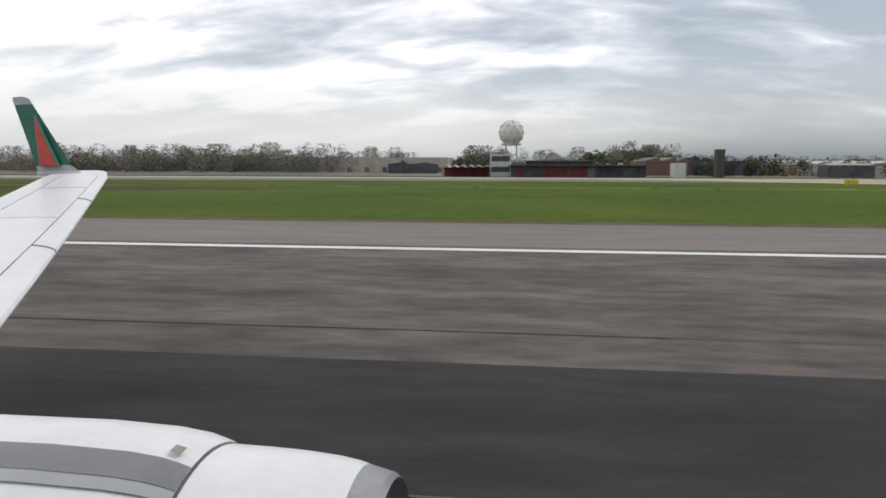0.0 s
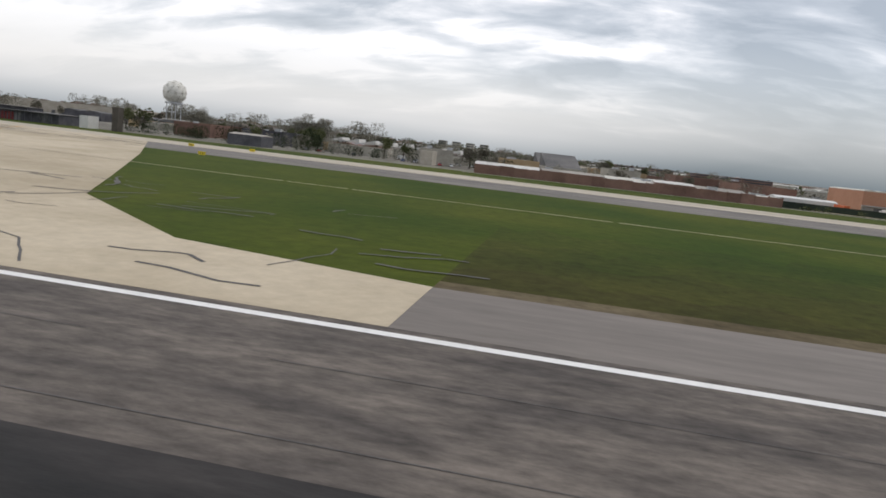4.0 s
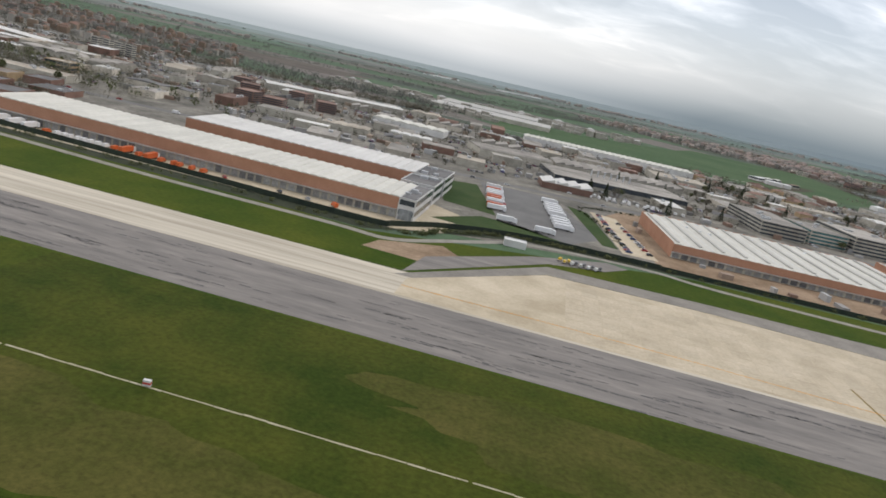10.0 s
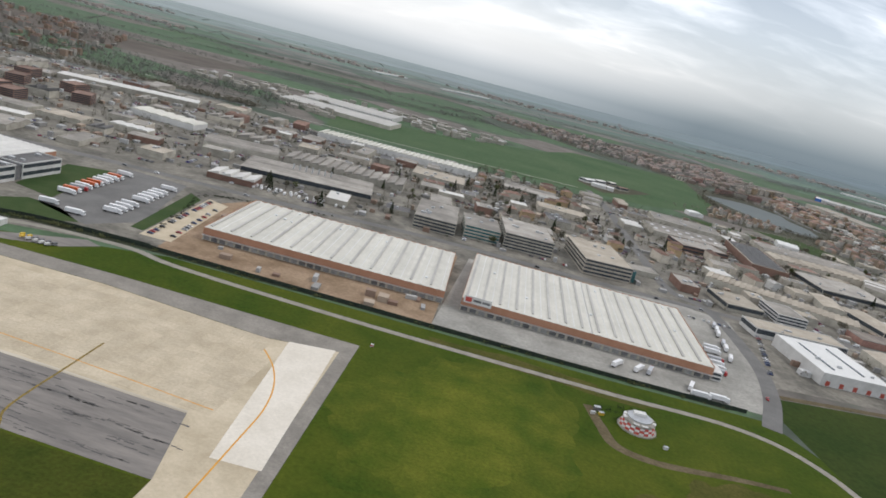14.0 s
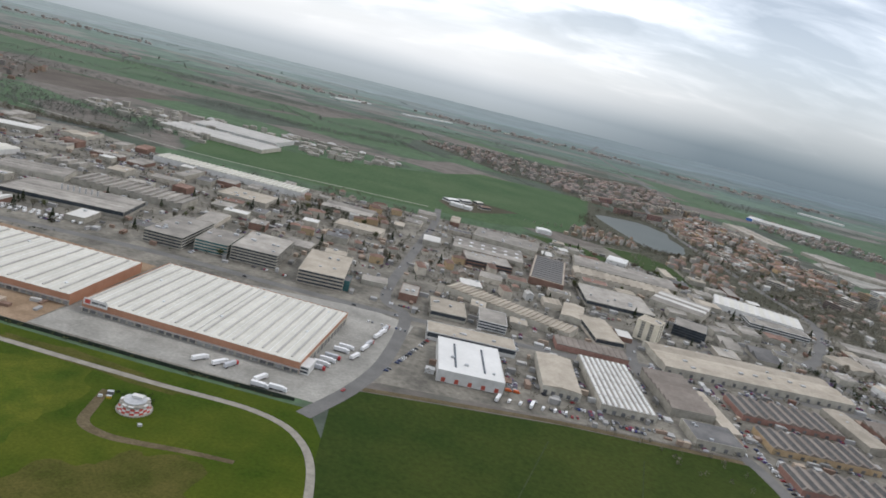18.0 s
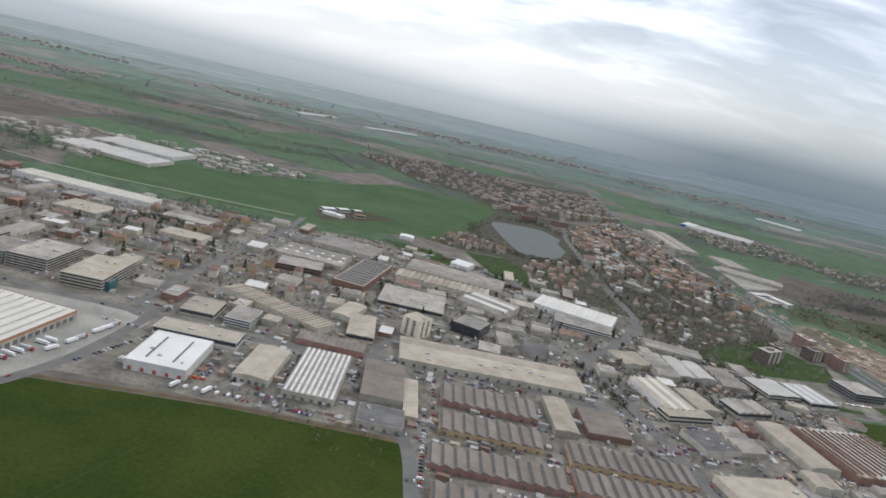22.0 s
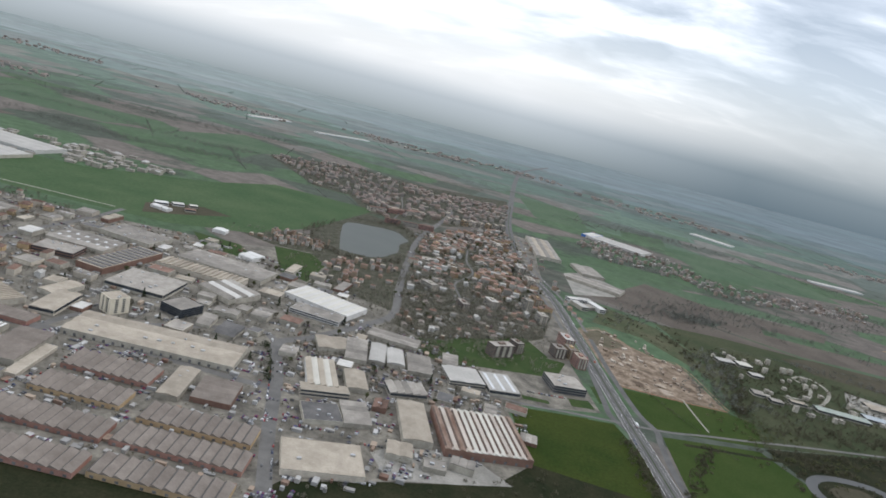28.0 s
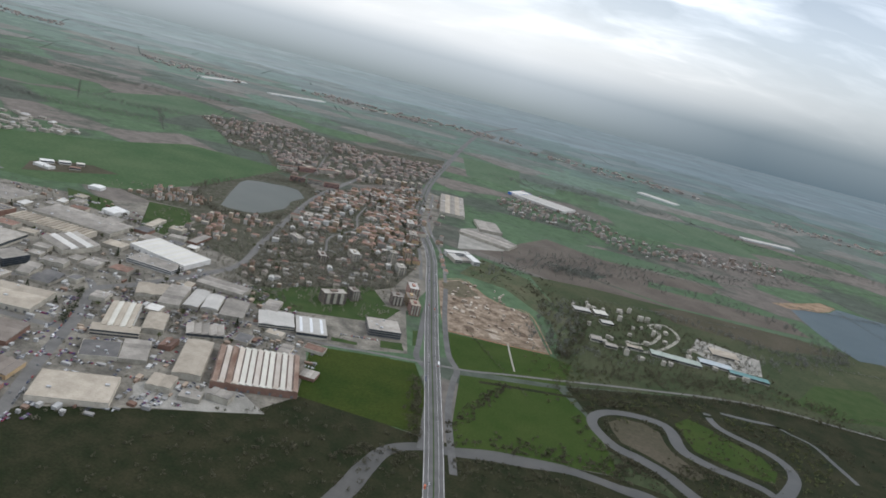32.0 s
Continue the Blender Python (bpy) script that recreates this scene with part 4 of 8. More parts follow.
OCHRE = surf("ochre_plaster", (0.36, 0.26, 0.15), (0.44, 0.33, 0.20), 0.3, 0.85, grain=2.0, amount=0.1, vary=0.2)
PINKWALL = surf("salmon_render", (0.300, 0.165, 0.132), (0.385, 0.228, 0.186), 0.3, 0.85, grain=2.0, amount=0.15, vary=0.2)
WALLG = surf("grey_concrete_wall", (0.297, 0.279, 0.236), (0.432, 0.408, 0.347), 0.2, 0.85, grain=1.5, amount=0.14, vary=0.2)
WALLW = surf("white_wall", (0.500, 0.495, 0.475), (0.610, 0.605, 0.585), 0.2, 0.7, grain=1.5, amount=0.08, vary=0.12)
GLASS = surf("dark_window_glass", (0.035, 0.045, 0.055), (0.06, 0.07, 0.08), 0.4, 0.12, grain=1.5, amount=0.1, bump=0, spec=0.6)
TEAL = surf("teal_curtain_glass", (0.03, 0.11, 0.12), (0.05, 0.15, 0.16), 0.4, 0.12, grain=1.5, amount=0.1, bump=0, spec=0.6)
DOOR = surf("grey_dock_door", (0.105, 0.105, 0.108), (0.180, 0.180, 0.180), 0.5, 0.7, grain=2, vary=0.2)
DOCKP = surf("pale_dock_door", (0.24, 0.24, 0.235), (0.34, 0.34, 0.33), 0.5, 0.6, grain=2, vary=0.15)
METAL = surf("galvanised_metal", (0.40, 0.41, 0.42), (0.52, 0.53, 0.54), 0.5, 0.45, metal=0.6, grain=3)
SKYL = surf("milky_skylight", (0.55, 0.57, 0.58), (0.66, 0.68, 0.69), 0.4, 0.35, grain=2, amount=0.06)
FENCE = surf("dark_green_fence", (0.018, 0.028, 0.020), (0.032, 0.044, 0.030), 0.4, 0.8, grain=3)

TAKEN = []


def roof_profile(style, w, n):
    """Profiles, bay by bay, across the width: (list of (x, rise))."""
    out, b = [], w / n
    for i in range(n):
        x = -w / 2 + i * b
        if style == "saw":
            out.append([(x, 0), (x + b, 0), (x + b * 0.97, b * 0.23), (x + b * 0.90, b * 0.24)])
        elif style == "sawr":
            out.append([(x, 0), (x + b, 0), (x + b * 0.26, b * 0.24)])
        elif style == "barrel":
            out.append([(x, 0)] + [(x + b * (0.5 - 0.5 * math.cos(math.pi * k / 6)), 0.05 + b * 0.11 * math.sin(math.pi * k / 6)) for k in range(7)][1:-1] + [(x + b, 0)])
            out[-1] = out[-1][::-1]
        elif style == "gable":
            out.append([(x, 0), (x + b, 0), (x + b / 2, min(b * 0.07, 0.8))])
        else:
            out.append([(x, 0), (x + b, 0), (x + b, 0.16), (x, 0.16)])
    return out


def dock_front(ob, w, d, n, h):
    """The lower front of a warehouse: a grey dock band under a canopy, one door to each bay."""
    band = part("dock_band", box_data((-w / 2, -d / 2 - 0.05, 0, w / 2, -d / 2, h)), WALLG, ob, "grey concrete band of loading docks")
    part("canopy", box_data((-w / 2, -d / 2 - 1.1, h, w / 2, -d / 2, h + 0.16)), METAL, ob, "long metal canopy over the docks")
    step = w / n
    pale, dark = (mesh_of("dock_door", *box_data((-step * .36, -0.06, 0.2, step * .36, 0, h * 0.86)), m) for m in (DOCKP, DOOR))
    r = random.Random(n)
    for k in range(n):
        part("dock_door", None, None, band, at=pose(-w / 2 + (k + .5) * step, -d / 2 - 0.05, 0), me=dark if r.random() < .3 else pale)


def hall(cx, cy, w, d, rot, h, roof="flat", bays=1, walls=None, roofs=None, label="", name="industrial_hall", across=False, doors=0, windows=0, skylights=0, vents=0, alt=None, parapet=0.25, group="", door_mat=None, win_mat=None, bay_mats=None, slots=None, sky_w=0.14, dock=1.9):
    """A shed or flat-roofed building: walls, roof bays along x (or along y if across), doors on its fronts, ribbon windows, rooflights."""
    walls, roofs = walls or WALLG, roofs or ROOFG
    TAKEN.append((cx, cy, w, d, rot))
    ob = thing(name, cx, cy, rot, label, "building", group)
    wall = part("wall", box_data((-w / 2, -d / 2, 0, w / 2, d / 2, h)), walls, ob)
    top_of = ob
    if roof == "flat":
        t, p = 0.18, parapet
        part("parapet", box_data((-w / 2 - .03, -d / 2 - .03, h, w / 2 + .03, -d / 2 + t, h + p), (-w / 2 - .03, d / 2 - t, h, w / 2 + .03, d / 2 + .03, h + p), (-w / 2 - .03, -d / 2 + t, h, -w / 2 + t, d / 2 - t, h + p), (w / 2 - t, -d / 2 + t, h, w / 2 + .03, d / 2 - t, h + p)), walls, ob)
        top_of = part("roof", box_data((-w / 2 + t, -d / 2 + t, h, w / 2 - t, d / 2 - t, h + 0.06)), roofs, ob)
        top = h + 0.06
    else:
        span, run = (d, w) if across else (w, d)
        turn = pose(0, 0, h, 0, 0, 90) if across else pose(0, 0, h)
        for i, prof in enumerate(roof_profile(roof, span, bays)):
            part("roof_bay", prism_data(prof, -run / 2, run / 2), bay_mats[i] if bay_mats else alt if alt and i % 2 else roofs, ob, at=turn)
            if slots:
                x0, bw = prof[0][0], prof[1][0] - prof[0][0]
                part("rooflight", prism_data([(x0 + bw * .02 - .04, .05), (x0 + bw * .02 + .03, .02), (x0 + bw * .24 + .03, bw * .222), (x0 + bw * .24 - .04, bw * .222 + .05)], -run * .45, run * .45), slots, ob, at=turn)
        top = h + (span / bays) * (0.16 if roof != "ribs" else 0)
    if name == "warehouse" and doors > 20:
        dock_front(ob, w, d, doors, dock)
        doors = 0
    for k in range(doors):
        dw = min(1.7, w / doors * 0.62)
        x = -w / 2 + (k + 0.5) * w / doors
        part("dock_door", box_data((x - dw / 2, -d / 2 - 0.06, 0.25, x + dw / 2, -d / 2, min(2.1, h * .55))), door_mat or DOOR, wall)
    for k in range(windows):
        z = h * (k + 0.45) / windows
        zh = h / windows * 0.5
        for y in (-d / 2 - 0.03, d / 2 - 0.02):
            part("ribbon_window", box_data((-w / 2 + .3, y, z, w / 2 - .3, y + 0.05, z + zh)), win_mat or GLASS, wall)
        for x in (-w / 2 - 0.03, w / 2 - 0.02):
            part("ribbon_window", box_data((x, -d / 2 + .3, z, x + 0.05, d / 2 - .3, z + zh)), win_mat or GLASS, wall)
    rng = random.Random(int(cx * 7 + cy * 13))
    for k in range(skylights):
        x = -w / 2 + (k + 0.5) * w / skylights
        sw = w / skylights * sky_w
        part("rooflight", box_data((x - sw, -d * 0.42, h, x + sw, d * 0.42, h + 0.22)), SKYL, ob)
    for k in range(vents):
        x, y, s = rng.uniform(-.4, .4) * w, rng.uniform(-.4, .4) * d, rng.uniform(.5, 1.3)
        part("roof_vent", box_data((x - s, y - s * .7, h, x + s, y + s * .7, h + rng.uniform(.5, 1.1))), METAL, top_of)
    return ob


# warehouses along the fence
hall(274.7, 187.6, 125.6, 23.2, 0, 5.8, "barrel", 44, ORANGE, ROOFC, "long orange brick warehouse with a pale ridged roof", "warehouse", doors=52, dock=2.35)
hall(289, 240, 84, 28, 1, 4.9, "barrel", 28, ORANGE, ROOFW, "second orange warehouse with a pale ridged roof", "warehouse")
for y0, y1, lab in ((175.2, 199.5, "white office block with two window bands"), (203, 219, "white middle office block with a dark roof"), (222.5, 243, "white rear office block with a dark roof")):
    near = y0 < 180
    office = hall(340.1 if near else 336.9, (y0 + y1) / 2, 4.8 if near else 10.8, y1 - y0, 0, 5.7, "flat", 1, WALLW, ROOFD, lab, "office_block", windows=2, vents=3, parapet=0.4)
    part("entrance", box_data((-1.9, -(y1 - y0) / 2 - .12, 0, 1.9, -(y1 - y0) / 2 - .03, 3.0)), surf("grey_entrance_glass", (0.16, 0.18, 0.19), (0.28, 0.30, 0.31), 0.8, 0.2, grain=2, bump=0, spec=0.5), office, "grey glazed entrance")
for y in (201.2, 220.7):
    hall(338.6, y, 6.5, 3.4, 0, 5.2, "flat", 1, DOOR, ROOFD, "dark recessed link between the offices", "link_block")
newer = hall(459, 247, 87, 53, 5, 4.5, "gable", 24, ORANGE, ROOFC, "new warehouse with white roof and orange wall", "warehouse", doors=30)
wide = hall(553.5, 257, 88, 63.5, 2.6, 4.6, "gable", 30, ORANGE, ROOFC, "wide warehouse with white roof ridges and orange wall", "warehouse", doors=28)
for ob, w, d, h, n in ((newer, 87, 53, 4.5, 24), (wide, 88, 63.5, 4.6, 30)):
    b = w / n
    for i in range(1, n, 2):
        x = -w / 2 + (i + .5) * b
        part("ridge_cap", prism_data([(x - .2, h + b * .05), (x + .2, h + b * .05), (x, h + b * .07 + .12)], -d * .48, d * .48), ROOFB, ob)
    for i in range(0, n, 2):
        x = -w / 2 + (i + .5) * b
        part("rooflight_strip", box_data((x - .42, -d * .46, h, x + .42, d * .46, h + b * .16 + .06)), ROOFH, ob, "strip of dull rooflights")
    part("expansion_joint", box_data((w * .02, -d / 2, h, w * .02 + .3, d / 2, h + .34)), ROOFH, ob)
    part("parapet", box_data((-w / 2 - .05, d / 2, h, w / 2 + .05, d / 2 + .1, h + .3), (-w / 2 - .1, -d / 2, h, -w / 2, d / 2, h + .3), (w / 2, -d / 2, h, w / 2 + .1, d / 2, h + .3)), ORANGE, ob)
    r = random.Random(n)
    for k in range(9):
        x, y = r.uniform(-.42, .42) * w, r.uniform(-.42, .42) * d
        part("roof_hatch", box_data((x - .45, y - .6, h, x + .45, y + .6, h + .5)), SKYL, ob)
part("sign_board", box_data((-43.4, -32.1, 3.4, -33.6, -31.85, 6.0)), WALLW, wide, "white name board on the wall")
part("sign_emblem", box_data((-42.8, -32.18, 3.9, -40.6, -32.1, 5.5)), surf("red_emblem", (0.42, 0.06, 0.05), (0.50, 0.09, 0.07), 1.0, 0.6), wide, "red emblem block")
part("sign_marking", box_data((-40.0, -32.16, 4.3, -37.2, -32.1, 5.1), (-36.8, -32.16, 4.3, -34.2, -32.1, 5.1)), DOOR, wide, "dark bars of unread writing")
part("dock_annex", box_data((44, -31, 0, 47.5, -22, 3.2)), WALLW, wide, "white office annex at the end")
part("end_wall_panel", box_data((44.02, -21.5, 0.0, 44.2, 31.2, 3.3)), WALLG, wide, "grey panel wall of the end docks")
for k in range(11):
    part("dock_door", box_data((44.2, -20 + 4.6 * k, 0.3, 44.3, -17.2 + 4.6 * k, 2.5)), DOOR, wide)
for k in range(2):
    part("annex_window", box_data((44.3, -31.05, .6 + 1.4 * k, 47.2, -31, 1.4 + 1.4 * k)), GLASS, wide)
brick = thing("brick_wall", 156.5, 159.6, 5, "long weathered brown brick wall along the track", "wall")
for k in range(23):
    part("wall_panel", box_data((-34.5 + 3 * k, -.15, 0, -31.62 + 3 * k, .15, 2.0 + .12 * ((k * 7) % 3))), BRICK, brick)
    part("pier", box_data((-31.62 + 3 * k, -.25, 0, -31.5 + 3 * k, .25, 2.3)), BRICK, brick)
for k, (u, w, d, h, roofs, lab) in enumerate(((-27, 15, 9, 2.1, ROOFW, "low shed with a pale sloping roof"), (-12, 14, 12, 2.3, ROOFG, "low grey-roofed shed behind the brick wall"), (1, 11, 10, 2.0, ROOFC, "low shed with a cream sloping roof"), (11, 9, 13, 2.5, ROOFW, "pale-roofed workshop behind the brick wall"), (21.5, 11, 9, 2.1, ROOFG, "low grey shed behind the brick wall"), (31, 7, 8, 1.9, ROOFC, "small cream-roofed store by the wall end"))):
    a = radians(5)
    v = d / 2 + 0.5
    hall(156.5 + u * math.cos(a) - v * math.sin(a), 159.6 + u * math.sin(a) + v * math.cos(a), w, d, 5, h, "gable", 1 + k % 2, BRICK, roofs, lab, "low_shed", across=True, vents=k % 3)
hall(199, 176.5, 14, 6, 2, 2.2, "gable", 1, WALLW, ROOFB, "white-roofed store beside the lorry yard", "low_shed", across=True)
hall(141, 300, 12, 9, 8, 4.6, "flat", 1, OCHRE, ROOFT, "ochre rendered house block behind the sheds", "house_block", windows=2)
hall(150, 268, 40, 12, 6, 3.0, "gable", 2, WALLG, ROOFT, "long tan-roofed shed row", "low_shed", across=True, vents=3)
hall(84, 230, 46, 10, 4, 3.0, "saw", 8, WALLG, ROOFW, "long pale shed with small roof teeth", "low_shed")
hall(20, 292, 52, 12, 0, 3.6, "gable", 1, WALLW, ROOFW, "long white store behind the trees", "low_shed", across=True, doors=7)

# the estate
hall(480, 342, 21, 43, 7, 6.4, "flat", 1, WALLG, ROOFG, "grey office slab with ribbon windows", "office_block", windows=4, vents=6)
hall(526, 350, 25, 37, 9, 7.8, "flat", 1, WALLG, ROOFG, "four-storey office slab with ribbon windows", "office_block", windows=5, vents=6)
hall(503, 343.5, 18, 28, 10, 6.4, "flat", 1, WALLG, ROOFG, "lower office wing with teal glass", "office_block", windows=4, win_mat=TEAL, vents=3)
hall(564, 348.5, 24, 43, 12, 7.3, "flat", 1, PLASTER, ROOFT, "office slab with a tan roof", "office_block", windows=4, vents=4)
hall(579, 338, 5, 10, 12, 5.5, "flat", 1, TEAL, ROOFD, "teal glass stair block beside the offices", "glass_block")
hangar = hall(656, 279.5, 28, 37.5, 11.5, 5.0, "flat", 1, WALLW, ROOFB, "white hangar with a bright white roof", "hangar", doors=5, door_mat=surf("red_door", (0.35, 0.07, 0.05), (0.42, 0.10, 0.07), 0.5, 0.7), vents=3)
for dx in (-6.6, 5.8):
    part("rooflight", box_data((dx - .45, -13, 5.06, dx + .45, 13, 5.3)), GLASS, hangar, "dark glazed strip along the roof")
hall(652, 311.5, 43, 15, 11.5, 4.0, "flat", 1, WALLW, ROOFT, "long pale annex behind the hangar", windows=1, vents=4)
hall(694.5, 298, 17, 39, 8, 4.0, "gable", 1, WALLG, ROOFT, "beige shed with loading bays", doors=5)
striped = hall(721, 306, 24.5, 55.5, 10.5, 3.5, "flat", 1, WALLG, ROOFG, "shed with a white and grey striped roof", doors=6)
for i in range(9):
    for j in range(6):
        part("roof_vault", prism_data([(k, h) for k, h in ((-.68, 0), (.68, 0), (.5, .42), (0, .58), (-.5, .42))], -4.2, 4.2), ROOFB, striped, at=pose(-10.9 + 2.72 * i, -23 + 9.1 * j, 3.54))
hall(751, 318, 21, 41, 14, 4.0, "saw", 7, WALLG, ROOFP, "shed with a ridged brown roof", across=True)
hall(761, 281, 21, 18, 12, 3.5, "flat", 1, WALLG, ROOFD, "open-fronted grey depot with bays", doors=4, vents=3)
hall(767.5, 311, 7, 42, 14, 2.4, "flat", 1, PLASTER, ROOFT, "low tan lean-to beside the shed", parapet=0.1)
# rows of salmon workshops
G = "rows of salmon workshops"
SLOT = surf("dark_rooflight", (0.07, 0.07, 0.07), (0.12, 0.115, 0.11), 0.6, 0.5, grain=3)
for x, y, w, d, n in ((804, 332, 50, 22, 9), (809.5, 301, 49, 19, 9), (817, 269, 60, 18, 11), (876, 308.5, 60, 19, 11), (882, 284, 65, 18, 12), (826, 240, 62, 17, 11), (890, 257, 62, 17, 11)):
    ochre = (x, y) in ((809.5, 301), (876, 308.5), (890, 257))
    hall(x, y, w, d, 11.5, 2.9, "sawr", n, OCHRE if ochre else PINKWALL, ROOFP, "%s-walled workshop row under a grey sawtooth roof" % ("ochre" if ochre else "salmon"), "workshop_row", doors=n, group=G, slots=SLOT)
hall(798, 381.5, 108, 35, 14, 4.0, "gable", 3, WALLG, ROOFT, "very long shed with a flat tan-grey roof", across=True, vents=10, doors=18)
tower = hall(746, 405, 13, 14, -22, 11.5, "flat", 1, surf("cream_render", (0.600, 0.550, 0.440), (0.680, 0.630, 0.515), 0.3, 0.8, grain=2, amount=0.08), ROOFT, "cream office tower with dark window columns", "office_tower", vents=2)
for k in range(7):
    z = 1.1 + 1.48 * k
    for c in (-2.6, 2.6):
        part("window", box_data((c - 1.1, -7.06, z, c + 1.1, -6.95, z + .95)), GLASS, tower)
        part("window", box_data((-6.56, c - 1.1, z, -6.45, c + 1.1, z + .95)), GLASS, tower)
        part("window", box_data((6.45, c - 1.1, z, 6.56, c + 1.1, z + .95)), GLASS, tower)
part("stair_core", box_data((-1.2, -7.4, 0, 1.2, -6.98, 11.9)), MATS["cream_render"], tower)
hall(841, 341, 12.5, 39, 14, 3.4, "gable", 1, WALLG, ROOFT, "narrow pale gabled industrial shed", vents=2)
hall(863.5, 345, 23, 27, 15, 3.4, "saw", 5, BRICK, ROOFP, "brick shed with a red-brown sawtooth roof", across=True)
hall(634, 346, 19, 24, 12, 3.5, "flat", 1, WALLG, ROOFT, "square grey workshop with flat roof", windows=1, vents=3)
hall(658, 348, 15, 22, 8, 4.5, "flat", 1, WALLW, ROOFG, "white-banded low office building", "office_block", windows=3)
hall(665, 377, 77, 16, -18, 4.0, "saw", 26, WALLG, ROOFT, "long shed with narrow toothed roof bays, set askew")
hall(701, 407, 13, 29, -3, 3.5, "gable", 1, WALLG, ROOFT, "pale gabled industrial shed")
hall(717, 384.5, 16.5, 38, 15, 4.0, "gable", 2, PLASTER, ROOFT, "tan-roofed shed with twin gables", windows=1)
hall(711, 349, 38, 14, 9, 3.0, "barrel", 12, PINKWALL, ROOFP, "low shed with a row of small vaults")
solar = hall(682, 494, 24, 76, 0, 5.0, "flat", 1, BRICK, ROOFT, "brick factory with dark panel rows on its roof")
for k in range(11):
    part("panel", prism_data([(-10.6, 5.1), (10.6, 5.1), (10.6, 5.5), (-10.6, 5.5)], -2.1, 2.1), SLOT, solar, at=pose(0, -33 + 6.6 * k, 0))
hall(742, 562, 82, 36, 2, 4.0, "gable", 3, WALLG, ROOFG, "long factory under a grey roof", across=True, vents=6)
hall(738, 526, 75, 22, 5, 4.0, "saw", 16, PLASTER, ROOFT, "pale factory with a serrated roof")
hall(729, 464, 46, 42, 9, 4.2, "flat", 1, WALLG, ROOFG, "broad works with a flat roof", vents=7, windows=1)
hall(779, 501.5, 37, 33, -20, 4.5, "saw", 5, WALLG, ROOFG, "works with rows of rooflights", across=True, alt=ROOFW)
hall(776, 440, 20, 22, -12, 6.5, "flat", 1, GLASS, ROOFG, "dark glass office block of four storeys", "office_block", windows=4, win_mat=surf("black_glass", (0.015, 0.02, 0.03), (0.03, 0.035, 0.045), 0.4, 0.1, bump=0, spec=0.6))
hall(844.5, 550, 64, 34, -10, 4.6, "gable", 17, WALLW, ROOFW, "white warehouse with brown rooflight strips", alt=ROOFC, doors=8)
hall(851, 519, 43, 20, 2, 3.6, "flat", 1, WALLW, ROOFG, "white annex of the warehouse", windows=2, vents=5)
hall(739.5, 610, 17, 20, -10, 3.6, "barrel", 2, WALLW, ROOFB, "white sports tent with a round roof", "sports_tent", across=True)
hall(414.5, 527.5, 125, 22, 5.3, 4.5, "saw", 32, WALLW, ROOFC, "very long white shed with a toothed roof", "white_shed")
hall(300, 776, 105, 60, 2, 4.5, "gable", 3, WALLW, ROOFH, "large white-roofed distribution hall", "warehouse", across=True)
hall(308, 706, 120, 50, 0, 4.0, "gable", 4, WALLG, ROOFH, "wide pale warehouse with four gables", "warehouse", across=True)
sheet("farm_yard", ((560, 690), (584, 652), (612, 690), (640, 742), (600, 746), (566, 718)), 0.052, FALLOW, "brown yard between the farm buildings")
for x, y, w, d, r, wl, rf, lab in ((571, 703, 15, 10, 48, WALLW, ROOFB, "white farm barn in the fields"), (583, 718, 13, 9, 48, WALLW, ROOFW, "white farm barn beside the yard"), (596, 729, 9, 8, 48, PLASTER, ROOFC, "pale farmhouse beside the yard"), (606, 708, 12, 7, 40, WALLG, TILE, "farm shed with a red roof"), (590, 684, 10, 6, 48, PLASTER, ROOFP, "low farm stable with a brown roof")):
    hall(x, y, w, d, r, 3.0, "gable", 1, wl, rf, lab, "farm_building", across=True, windows=1)
TAKEN.append((600, 706, 50, 46, 45))
hall(585, 684, 22, 10, -4, 3.0, "gable", 1, WALLW, ROOFB, "white farm shed with gabled roof", across=True)
hall(635, 510, 53, 36, 6, 4.0, "gable", 3, WALLG, ROOFG, "grey works hall with gabled roof", across=True, skylights=6)
hall(644, 563, 53, 36, 0, 4.5, "flat", 1, WALLG, ROOFG, "blue-grey flat-roofed works hall", vents=6)
hall(638.5, 474, 33, 24, 16, 4.5, "flat", 1, BRICK, ROOFG, "red brick works with white bands", windows=2, vents=6)
# the estate by the highway
hall(900, 412, 20, 42, 27, 4.5, "saw", 5, WALLW, ROOFT, "beige hall with bright rooflights", alt=ROOFC)
hall(911.5, 391, 31, 11, 29, 4.6, "flat", 1, PLASTER, ROOFT, "beige office front of the hall", windows=2)
hall(922, 420, 14.5, 29, 26, 4.0, "gable", 1, WALLG, ROOFT, "beige gabled industrial shed")
hall(886, 468.5, 26, 23, 30, 3.5, "gable", 2, WALLG, ROOFT, "pale shed with a double gable")
hall(903.5, 470, 16, 37, 19, 3.5, "saw", 5, WALLG, ROOFG, "grey shed with sawtooth roof", across=True)
hall(918, 478, 12, 36, 16, 3.5, "gable", 1, WALLG, ROOFH, "narrow pale-roofed industrial shed")
hall(931.5, 479.5, 13.5, 29, 20, 3.5, "barrel", 1, WALLG, ROOFH, "white shed with a rounded roof")
hall(950, 481, 18.5, 30, 19, 3.5, "saw", 4, WALLG, ROOFG, "grey ridged shed near the highway", across=True)
hall(918, 519, 42, 19, 5, 3.5, "gable", 2, WALLG, ROOFG, "long grey shed with twin gables", across=True)
hall(983, 488, 28, 27, 28, 4.0, "gable", 2, WALLG, ROOFH, "white showroom hall with twin gables", windows=2)
